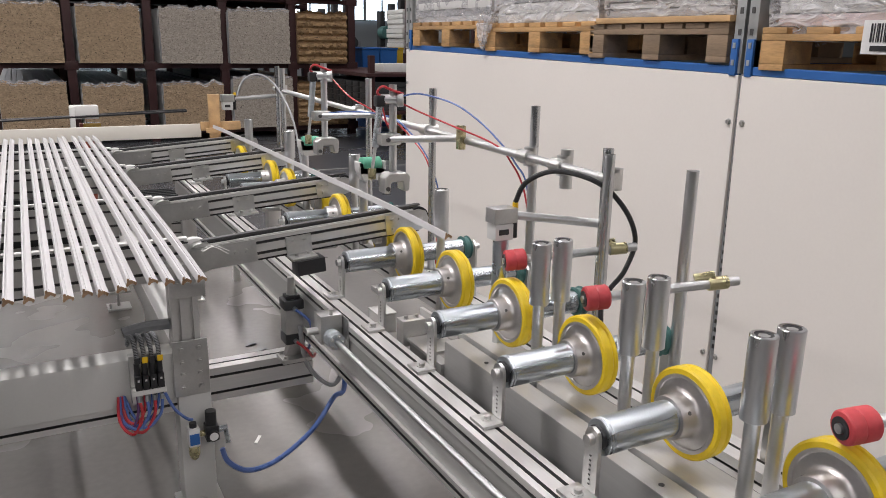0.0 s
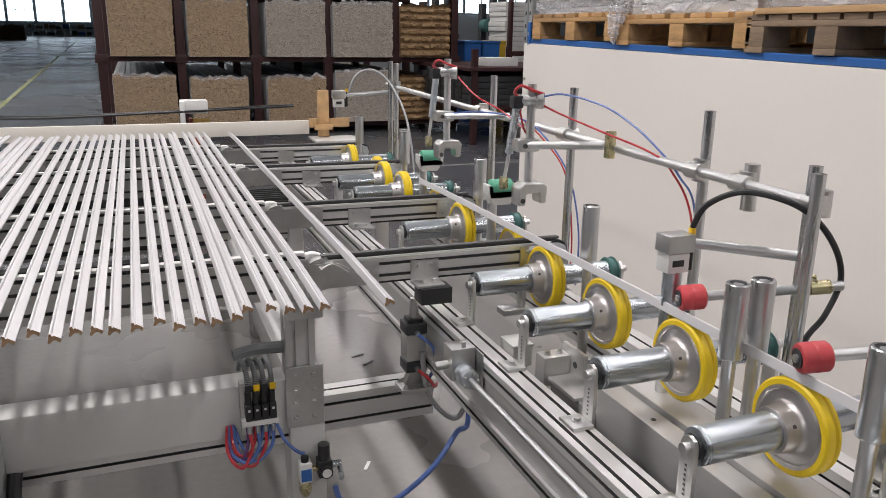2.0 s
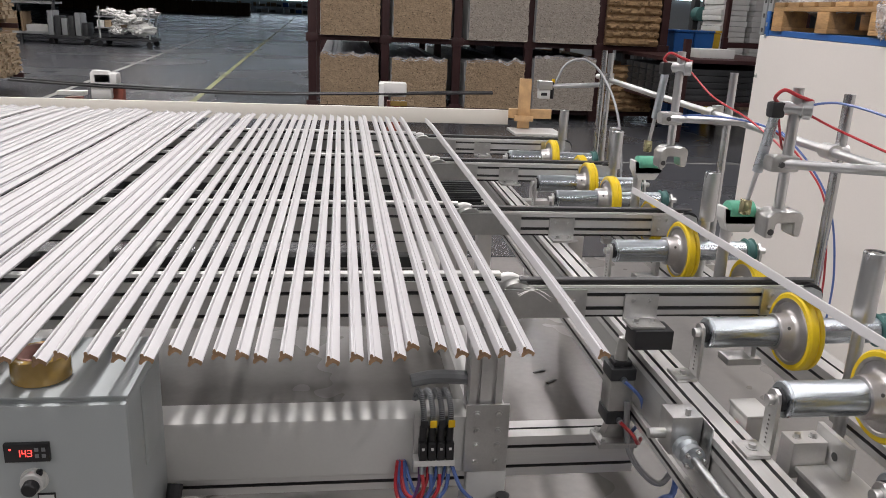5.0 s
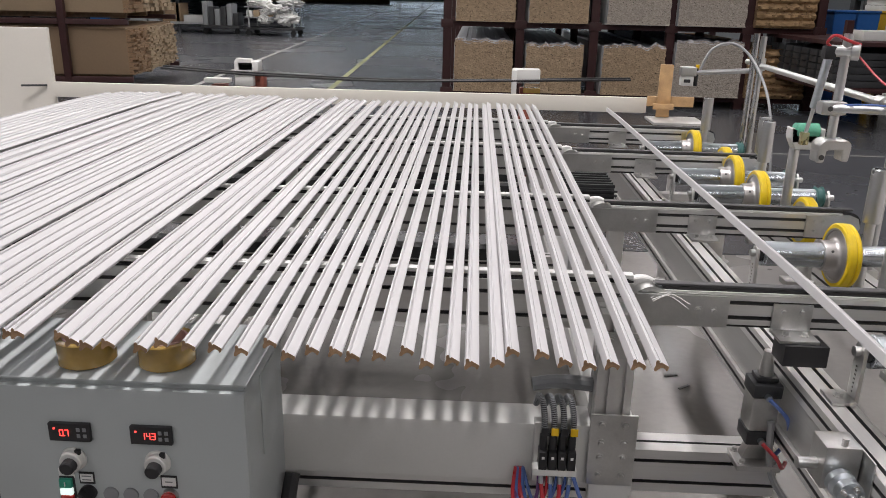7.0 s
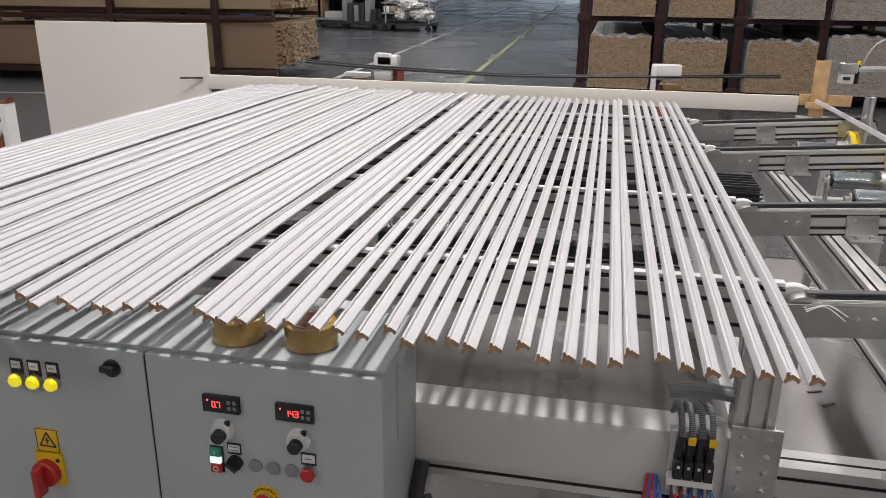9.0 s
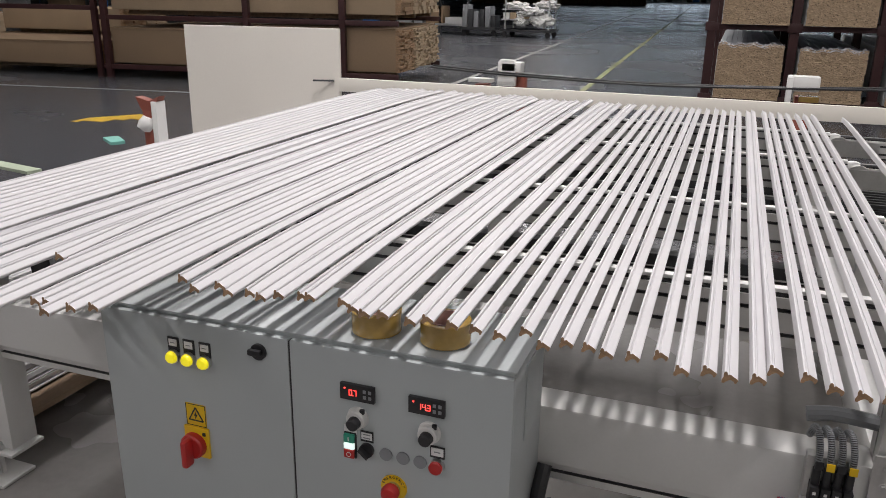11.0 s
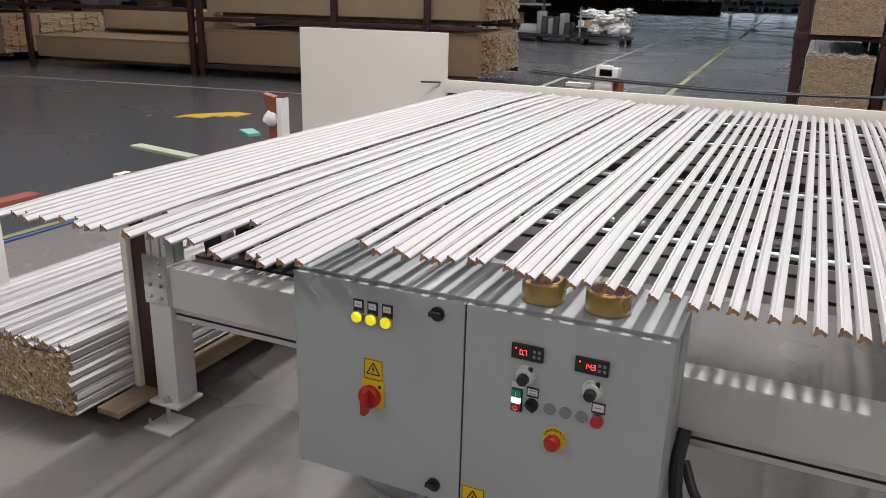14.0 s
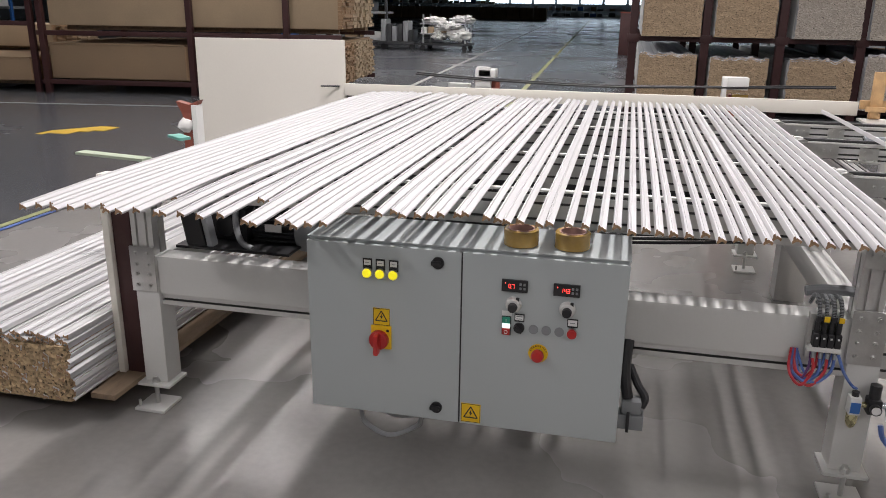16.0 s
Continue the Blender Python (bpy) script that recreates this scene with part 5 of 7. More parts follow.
def press_roller(x, y, z, far_x, post_y):
    """A red pressing roller on a rod."""
    r = thing("press_roller", "red polyurethane pressing roller on a steel rod", "roller", "pressing rollers")
    d = Vector((far_x - x, post_y - y, 0.03)).normalized()
    tyre = part("tyre", lathe(B(), (x, y, z), d, [(0, 0.02), (0.001, 0.025), (0.004, 0.0275), (0.022, 0.028), (0.025, 0.0262), (0.028, 0.028), (0.05, 0.0275), (0.054, 0.024)], 32), M_RED, r)
    part("bearing", ring(B(), Vector((x, y, z)) - d * 0.0005, d, 0.009, 0.018, 0.004, 0, 24), M_BLACK, tyre)
    part("axle", cyl(B(), Vector((x, y, z)) - d * 0.006, Vector((x, y, z)) + d * 0.004, 0.008, seg=12), M_ROD, tyre)
    part("rod", cyl(B(), Vector((x, y, z)) + d * 0.06, Vector((x, y, z)) + d * ((far_x - x) / d.x), 0.011), M_ROD, r)
    c = Vector((x, y, z)) + d * ((far_x - x) / d.x - 0.05)
    bm = B()
    clamp_block(bm, c, d, 0.0155, 0.045)
    clamp_block(bm, c + Vector((-0.02, 0.02, 0.008)), (1, -0.7, 0.3), 0.0145, 0.045)
    part("clamp", bm, M_BRASS, r)


press_roller(1.286, 1.777, 1.01, 1.62, 1.66)
press_roller(1.276, 1.435, 1.012, 1.62, 1.32)
press_roller(1.264, 0.80, 1.003, 1.62, 0.7)


# ---- the two hold-down grippers with green pads ----
def gripper_frame(y, x, top, cross, low):
    g = thing("gripper_post", "steel post with cross bar and hook for the hold-down", "post", "gripper posts")
    part("post", cyl(B(), (x, y, low + 0.03), (x, y, top), 0.0135), M_ROD, g)
    part("cross_bar", cyl(B(), (x - 0.04, y - 0.005, cross), (1.55, y - 0.15, cross + 0.01), 0.0125), M_ROD, g)
    c = part("clamp", lathe(B(), (x - 0.045, y + 0.02, top - 0.05), (1, -0.45, 0), [(0, 0.014), (0.002, 0.017), (0.062, 0.017), (0.064, 0.025), (0.084, 0.025), (0.086, 0.022)], 24), M_ROD, g)
    part("clamp_slot", box(B(), x + 0.03, x + 0.0335, y - 0.0205, y - 0.0185, top - 0.07, top - 0.03), M_SLOT, c)
    c = part("clamp", box(B(), x - 0.055, x + 0.024, y - 0.028, y + 0.02, cross - 0.021, cross + 0.021, 0.012), M_PLATE, g)
    part("clamp_screw", cyl(B(), (x - 0.03, y - 0.0285, cross), (x - 0.03, y - 0.033, cross), 0.008, seg=6), M_SLOT, c)
    hk = slab(B(), [(x - 0.048, low - 0.035), (x - 0.026, low - 0.035), (x - 0.022, low + 0.004), (x + 0.022, low + 0.004), (x + 0.026, low - 0.03), (x + 0.046, low - 0.03), (x + 0.05, low + 0.022), (x + 0.036, low + 0.036), (x - 0.032, low + 0.036), (x - 0.05, low + 0.02)], "y", y - 0.04, y + 0.018, 0.004)
    h = part("hook", hk, M_PLATE, g)
    part("hook_pin", cyl(B(), (x - 0.036, y - 0.043, low - 0.018), (x - 0.036, y + 0.02, low - 0.018), 0.008, seg=12), M_SLOT, h)
    a = part("air_cylinder", cyl(B(), (x - 0.045, y + 0.05, low + 0.12), (x - 0.042, y + 0.015, top - 0.07), 0.013, seg=20), M_STEEL, g)
    part("piston_rod", cyl(B(), (x - 0.05, y + 0.075, low + 0.01), (x - 0.045, y + 0.05, low + 0.12), 0.006, seg=12), M_ROD, a)
    part("rod_clevis", box(B(), x - 0.062, x - 0.038, y + 0.06, y + 0.084, low, low + 0.04, 0.004), M_BRASS, a)
    part("valve", box(B(), x - 0.062, x - 0.026, y - 0.004, y + 0.03, top - 0.075, top - 0.035, 0.009), M_BLACK, g)
    part("loop_hose", hose(B(), [(x - 0.04, y + 0.01, top - 0.04), (x - 0.058, y + 0.0, top - 0.025), (x - 0.045, y - 0.015, top - 0.005), (x - 0.01, y - 0.02, top - 0.018), (x + 0.03, y - 0.02, top - 0.03)], 0.0045, 8, 8), M_HOSER, g)
    return g


def gripper_pad(y, x=1.30):
    g = thing("hold_down", "white hold-down bracket with a green rubber roller", "gripper", "hold-downs", pose(x, y, 1.15))
    part("roller", lathe(B(), (-0.035, 0, 0), (1, 0, 0), [(0, 0.022), (0.003, 0.027), (0.073, 0.027), (0.076, 0.022)], 28), M_GREENR, g, "green rubber roller")
    yk = slab(B(), [(-0.05, 0.012), (-0.05, -0.02), (-0.032, -0.056), (0.03, -0.056), (0.056, -0.02), (0.056, 0.012), (0.046, 0.012), (0.046, -0.03), (-0.04, -0.03), (-0.04, 0.012)], "y", -0.024, 0.024, 0.002)
    part("yoke", yk, M_GREY, g)
    part("stem", cyl(B(), (-0.02, 0.01, -0.3), (-0.02, 0.01, -0.055), 0.016), M_ROD, g)
    return g


gripper_frame(3.32, 1.352, 1.46, 1.245, 1.118)
gripper_frame(2.63, 1.356, 1.41, 1.225, 1.074)
pads = [gripper_pad(3.46, 1.33), gripper_pad(2.78, 1.33)]

# hoses and cables over the line
def cable(name, pts, r, m, label, category="cable"):
    return solid(name, hose(B(), pts, r, 10, 8), m, label, category)


cable("air_hose", [(1.375, 2.61, 1.37), (1.42, 2.55, 1.383), (1.48, 2.43, 1.36), (1.51, 2.33, 1.32), (1.53, 2.24, 1.27), (1.55, 2.15, 1.2), (1.56, 2.08, 1.1), (1.57, 2.05, 0.72)], 0.003, M_HOSEB, "thin blue air hose looping to a post", "hose")
cable("air_hose", [(1.36, 2.62, 1.36), (1.42, 2.57, 1.325), (1.48, 2.42, 1.285), (1.52, 2.24, 1.25), (1.54, 2.17, 1.21), (1.56, 2.09, 1.08), (1.575, 2.05, 0.72)], 0.003, M_HOSER, "thin red air hose looping to a post", "hose")
cable("air_hose", [(1.38, 3.3, 1.4), (1.42, 3.2, 1.33), (1.46, 3.05, 1.285), (1.44, 2.85, 1.25), (1.4, 2.72, 1.24), (1.34, 2.64, 1.27), (1.32, 2.64, 1.34)], 0.003, M_HOSER, "thin red air hose between the grippers", "hose")
cable("air_hose", [(1.34, 3.33, 1.25), (1.4, 3.2, 1.27), (1.46, 3.05, 1.275), (1.5, 2.95, 1.262), (1.5, 2.88, 1.25)], 0.003, M_HOSEB, "thin blue air hose between the grippers", "hose")
cable("air_hose", [(1.50, 2.95, 1.26), (1.53, 2.85, 1.2), (1.56, 2.75, 1.1), (1.58, 2.72, 0.9), (1.58, 2.72, 0.72)], 0.003, M_HOSER, "thin red air hose hanging down", "hose")
cable("air_hose", [(1.51, 2.93, 1.26), (1.545, 2.83, 1.19), (1.575, 2.74, 1.08), (1.595, 2.7, 0.9), (1.595, 2.7, 0.72)], 0.003, M_HOSEB, "thin blue air hose hanging down", "hose")
cable("sensor_cable", [(1.347, 1.83, 1.15), (1.365, 1.81, 1.205), (1.42, 1.76, 1.238), (1.5, 1.69, 1.215), (1.579, 1.67, 1.144), (1.625, 1.67, 1.055), (1.596, 1.67, 0.973), (1.54, 1.66, 0.93), (1.5, 1.64, 0.88), (1.5, 1.6, 0.72)], 0.0068, M_BLACK, "thick black sensor cable in a loop")
cable("sensor_cable", [(1.3, 4.63, 1.24), (1.34, 4.62, 1.33), (1.42, 4.6, 1.36), (1.5, 4.55, 1.3), (1.54, 4.4, 1.15), (1.55, 4.3, 0.95), (1.55, 4.25, 0.72)], 0.006, M_HOSEW, "grey sensor cable in a loop")


# ---- the four lifting transfer arms ----
PIVOT_X, PIVOT_Z = 0.69, 0.905


def transfer_arm(y, support=True):
    a = thing("transfer_arm", "aluminium lifting arm with a black transfer belt", "transfer arm", "transfer arms", pose(PIVOT_X, y, PIVOT_Z))
    L = 0.695
    profile_rail("arm_rail", 0.0, L, -0.02, 0.02, -0.034, 0.035, "x", a, 2)
    b = part("belt", box(B(), -0.02, L + 0.03, -0.011, 0.011, 0.047, 0.053, 0.002), M_TBELT, a, "dark grey transfer belt")
    part("return_belt", box(B(), -0.02, L + 0.02, -0.011, 0.011, -0.043, -0.0375, 0.002), M_BELT, a)
    part("belt_guide", box(B(), 0.0, L, -0.017, 0.017, 0.0355, 0.0395), M_GREY, a)
    part("belt_slider", box(B(), 0.0, L, -0.0125, 0.0125, 0.04, 0.0465), M_BELT, a)
    e = slab(B(), [(L - 0.11, -0.034), (L + 0.015, -0.034), (L + 0.04, -0.026), (L + 0.052, 0.0), (L + 0.043, 0.028), (L + 0.018, 0.038), (L - 0.11, 0.034)], "y", -0.028, -0.022)
    ep = part("end_plate", e, M_PLATE, a)
    for dx, dz in ((-0.085, -0.015), (-0.085, 0.018), (-0.06, 0.018), (0.025, 0.0)):
        part("end_bolt", bolt(B(), (L + dx, -0.028, dz), (0, -1, 0), 0.006), M_PLATE, ep)
    part("end_pulley", cyl(B(), (L + 0.02, -0.018, 0.008), (L + 0.02, 0.018, 0.008), 0.036, seg=24), M_BLACK, a)
    q = part("hinge_plate", slab(B(), [(-0.06, -0.038), (0.14, -0.038), (0.14, 0.033), (-0.06, 0.033)], "y", -0.0285, -0.022), M_PLATE, a)
    for dx in (0.065, 0.098):
        part("hinge_bolt", bolt(B(), (dx + 0.01, -0.0285, 0.0), (0, -1, 0), 0.007), M_PLATE, q)
    part("hinge_pulley", cyl(B(), (-0.025, -0.018, 0.0), (-0.025, 0.018, 0.0), 0.046, seg=28), M_PLATE, a)
    s = part("lift_bracket", slab(B(), [(0.236, -0.046), (0.32, -0.046), (0.32, 0.02), (0.236, 0.02)], "y", -0.0265, -0.0215), M_PLATE, a)
    part("lift_foot", box(B(), 0.236, 0.32, -0.085, -0.0265, -0.046, -0.039, 0.001), M_PLATE, s)
    for dx in (0.258, 0.298):
        part("lift_bolt", bolt(B(), (dx, -0.0265, 0.003), (0, -1, 0), 0.006), M_PLATE, s)
        part("lift_bolt", bolt(B(), (dx, -0.055, -0.039), (0, 0, 1), 0.007), M_PLATE, s)
    return a


arms = []
base_arm = transfer_arm(BELT_Y[0] - 0.03)
arms.append(base_arm)
for y in BELT_Y[1:]:
    arms.append(copy_thing(base_arm, pose(PIVOT_X, y - 0.03, PIVOT_Z)))
buffer_ = part("rubber_buffer", box(B(), 0.245, 0.338, -0.095, -0.03, -0.094, -0.0465, 0.002), M_BLACK, base_arm, "black rubber block under the bracket")


def build_lift_cylinder():
    c = thing("lift_cylinder", "pneumatic cylinder on a hinged foot under the arm", "cylinder")
    x, y = 0.945, 2.535
    bm = box(B(), x - 0.031, x + 0.031, y - 0.031, y + 0.031, 0.61, 0.695, 0.006)
    part("barrel", bm, M_PLATE, c)
    part("end_cap", box(B(), x - 0.033, x + 0.033, y - 0.033, y + 0.033, 0.695, 0.728, 0.005), M_DARK, c)
    part("end_cap", box(B(), x - 0.033, x + 0.033, y - 0.033, y + 0.033, 0.575, 0.61, 0.005), M_DARK, c)
    part("rod", cyl(B(), (x, y, 0.728), (x, y, 0.80), 0.018, 0.011), M_PLATE, c)
    part("rod_eye", box(B(), x - 0.024, x + 0.024, y - 0.022, y + 0.022, 0.729, 0.742, 0.004), M_BLACK, c)
    part("foot", box(B(), x - 0.05, x + 0.05, y - 0.05, y + 0.03, 0.516, 0.53, 0.002), M_PLATE, c)
    part("clevis", slab(B(), [(x - 0.03, 0.53), (x + 0.03, 0.53), (x + 0.012, 0.58), (x - 0.012, 0.58)], "y", y - 0.015, y + 0.015), M_PLATE, c)
    for dx in (-0.036, 0.036):
        for dy in (-0.036, 0.018):
            part("foot_bolt", bolt(B(), (x + dx, y + dy, 0.53), (0, 0, 1), 0.007), M_PLATE, c)
    for zz in (0.7, 0.588):
        part("fitting", cyl(B(), (x, y - 0.02, zz), (x, y - 0.045, zz), 0.008, seg=10), M_STEEL, c)
    part("hose", hose(B(), [(x, y - 0.045, 0.7), (x + 0.04, y - 0.06, 0.66), (x + 0.05, y - 0.05, 0.6), (x + 0.05, y, 0.53)], 0.005, 6, 6), M_HOSEB, c)
    part("hose", hose(B(), [(x, y - 0.045, 0.588), (x + 0.03, y - 0.06, 0.56), (x + 0.05, y - 0.05, 0.53), (x + 0.07, y - 0.02, 0.525)], 0.005, 6, 6), M_HOSER, c)


build_lift_cylinder()

dm = thing("belt_drive", "black finned belt drive motor between the transfer arms", "motor")
part("drive_body", box(B(), 0.66, 0.9, 4.3, 4.6, 0.62, 0.74, 0.01), M_BLACK, dm)
for k in range(6):
    part("cooling_fin", box(B(), 0.65, 0.91, 4.292, 4.2995, 0.63 + 0.019 * k, 0.638 + 0.019 * k), M_DARK, dm)
    part("cooling_fin", box(B(), 0.66, 0.9, 4.31 + 0.048 * k, 4.322 + 0.048 * k, 0.7405, 0.755), M_DARK, dm)
part("drive_foot", box(B(), 0.7, 0.86, 4.38, 4.52, 0.0, 0.619, 0.006), M_ALU, dm)


# ---- pneumatics on the near right leg ----
def build_pneumatics():
    v = thing("valve_island", "black pneumatic valve island with coloured hoses on the beam", "valve block", "", pose(0.022, 0, 0.03))
    part("mount", box(B(), 0.40, 0.49, 2.435, 2.464, 0.47, 0.62, 0.002), M_PLATE, v)
    for k in range(4):
        x = 0.41 + 0.021 * k
        b = part("valve", box(B(), x, x + 0.018, 2.402, 2.435, 0.522, 0.566, 0.002), M_BLACK, v)
        part("plug", cyl(B(), (x + 0.009, 2.42, 0.566), (x + 0.009, 2.42, 0.602), 0.0085, seg=12), M_BLACK, b)
        part("plug_tag", box(B(), x + 0.003, x + 0.019, 2.409, 2.412, 0.604, 0.622, 0.001), M_YELLOW if k in (1, 3) else M_BLACK, b)
        back = [(x + 0.009, 2.42, 0.602), (x + 0.009, 2.421, 0.64), (x + 0.004, 2.435, 0.672), (x - 0.002, 2.465, 0.672), (x - 0.006, 2.485, 0.64)]
        h = hose(B(), back, 0.0062, 6, 10)
        rib = part("conduit", h, M_BLACK, b)
        ribs = B()
        for p, q in list(zip(smooth_path(back, 9), smooth_path(back, 9)[1:]))[4:]:
            cyl(ribs, p, p + (q - p).normalized() * 0.0022, 0.0072, seg=10)
        part("conduit_rib", ribs, M_GREYP, rib)
        part("fitting", cyl(B(), (x + 0.009, 2.415, 0.482), (x + 0.009, 2.415, 0.505), 0.0068, seg=10), M_STEEL, b)
        part("indicator", box(B(), x + 0.006, x + 0.012, 2.4005, 2.4025, 0.55, 0.556), M_LABEL, b)
        m = (M_HOSER, M_HOSEB, M_HOSER, M_HOSEB)[k]
        low = 0.385 + 0.012 * (k % 2)
        part("hose", hose(B(), [(x + 0.009, 2.415, 0.482), (x + 0.012 - 0.004 * k, 2.405, 0.44), (x - 0.012 - 0.008 * k, 2.4, low + 0.008), (x - 0.035 - 0.011 * k, 2.415, low + 0.012), (x - 0.05 - 0.013 * k, 2.44, 0.43), (x - 0.045 - 0.016 * k, 2.46, 0.49)], 0.0048, 8, 8), m, v)
        part("hose", hose(B(), [(x + 0.004, 2.425, 0.5), (x + 0.002 - 0.004 * k, 2.415, 0.45), (x - 0.016 - 0.009 * k, 2.415, low + 0.02), (x - 0.04 - 0.01 * k, 2.43, low + 0.03), (x - 0.045 - 0.016 * k, 2.47, 0.49)], 0.0042, 8, 8), (M_HOSEP, M_HOSER, M_HOSEB, M_HOSEB)[k], v)
    part("manifold", box(B(), 0.398, 0.495, 2.405, 2.435, 0.505, 0.522, 0.002), M_WPLAST, v)
    part("conduit", hose(B(), [(0.4, 2.55, 0.655), (0.46, 2.55, 0.665), (0.54, 2.52, 0.675)], 0.017, 6, 10), M_GREYP, v)
    part("feed_hose", hose(B(), [(0.49, 2.41, 0.5), (0.51, 2.4, 0.45), (0.545, 2.42, 0.40), (0.565, 2.43, 0.385)], 0.005, 8, 6), M_HOSEB, v)
    f = thing("air_regulator", "compressed air filter regulator with gauge on the leg", "regulator", "", pose(0, 0, -0.03))
    a = part("filter_body", box(B(), 0.57, 0.605, 2.41, 2.45, 0.36, 0.42, 0.004), M_WPLAST, f)
    part("filter_bowl", lathe(B(), (0.5875, 2.43, 0.36), (0, 0, -1), [(0, 0.017), (0.03, 0.017), (0.045, 0.012), (0.052, 0.005)], 20), M_BRASS, a)
    part("blue_badge", box(B(), 0.573, 0.602, 2.4075, 2.4095, 0.368, 0.405, 0.001), M_BLUE, a)
    part("filter_knob", cyl(B(), (0.5875, 2.43, 0.42), (0.5875, 2.43, 0.435), 0.011), M_BLACK, a)
    a = part("regulator_body", box(B(), 0.622, 0.662, 2.405, 2.45, 0.37, 0.42, 0.004), M_BLACK, f)
    part("knob", cyl(B(), (0.642, 2.428, 0.42), (0.642, 2.428, 0.465), 0.017), M_BLACK, a)
    g = part("gauge", cyl(B(), (0.642, 2.405, 0.393), (0.642, 2.39, 0.393), 0.017), M_BLACK, a)
    part("gauge_face", cyl(B(), (0.642, 2.3905, 0.393), (0.642, 2.3895, 0.393), 0.0135), M_LABEL, g)
    part("coupling", cyl(B(), (0.605, 2.43, 0.392), (0.622, 2.43, 0.392), 0.009), M_BRASS, f)
    bm = cyl(B(), (0.662, 2.43, 0.395), (0.69, 2.43, 0.395), 0.01)
    cyl(bm, (0.685, 2.43, 0.4), (0.69, 2.415, 0.35), 0.008, seg=10)
    part("outlet", bm, M_STEEL, f)
    cable("supply_hose", [(0.668, 2.410, 0.307), (0.683, 2.400, 0.261), (0.737, 2.390, 0.222), (0.816, 2.390, 0.226), (0.901, 2.400, 0.262), (0.981, 2.420, 0.312), (1.052, 2.440, 0.389), (1.098, 2.460, 0.416), (1.1, 2.5, 0.64)], 0.0085, M_HOSEB, "blue air supply hose drooping below the rail", "hose")
    cable("supply_hose", [(0.96, 2.5, 0.64), (0.98, 2.49, 0.5), (1.06, 2.47, 0.42), (1.12, 2.5, 0.5), (1.14, 2.5, 0.645)], 0.008, M_HOSEW, "grey hose under the rail", "hose")


build_pneumatics()

# wiring and terminal box between the rails
tb = thing("terminal_box", "small grey terminal box with loose wires between the rails", "box")
part("box", box(B(), 1.14, 1.2, 2.26, 2.34, 0.662, 0.72, 0.004), M_GREY, tb)
part("lid", box(B(), 1.138, 1.202, 2.258, 2.342, 0.72, 0.728, 0.002), M_GREY, tb)
rng = random.Random(9)
for k, m in enumerate((M_BLACK, M_BLACK, M_HOSER, M_BRASS, M_HOSEW, M_BLACK)):
    part("wire", hose(B(), [(1.14, 2.28 + 0.01 * k, 0.69), (1.1, 2.25 + rng.uniform(-0.05, 0.05), 0.70), (1.08, 2.15 + rng.uniform(-0.1, 0.1), 0.71), (1.1, 2.0 + 0.02 * k, 0.69), (1.07, 1.85, 0.705)], 0.004, 6, 6), m, tb)


# ---- end stop and back fence ----
st = thing("end_stop", "pale wooden end stop of a post and two blocks", "stop")
part("post", box(B(), 1.275, 1.345, 5.3, 5.32, 0.92, 1.205, 0.002), M_WOOD, st)
part("cross_block", box(B(), 1.225, 1.48, 5.322, 5.345, 0.975, 1.03, 0.002), M_WOOD, st)
part("lower_block", box(B(), 1.25, 1.36, 5.27, 5.298, 0.965, 0.995, 0.002), M_WOOD, st)
part("bracket", box(B(), 1.22, 1.5, 5.1, 5.34, 0.905, 0.919, 0.002), M_ALUX, st)
part("stand", box(B(), 1.34, 1.38, 5.12, 5.16, 0.0, 0.904, 0.003), M_ALU, st)
fence = tagged(new("back_fence"), "long cream fence board behind the table", "fence board")
part("board", box(B(), -2.2, 1.245, 5.43, 5.455, 0.922, 1.008, 0.002), M_BOARD, fence)
for x in (-2.0, -0.6, 0.62):
    part("fence_support", box(B(), x - 0.02, x + 0.02, 5.456, 5.49, 0.0, 0.98, 0.002), M_ALU, fence)


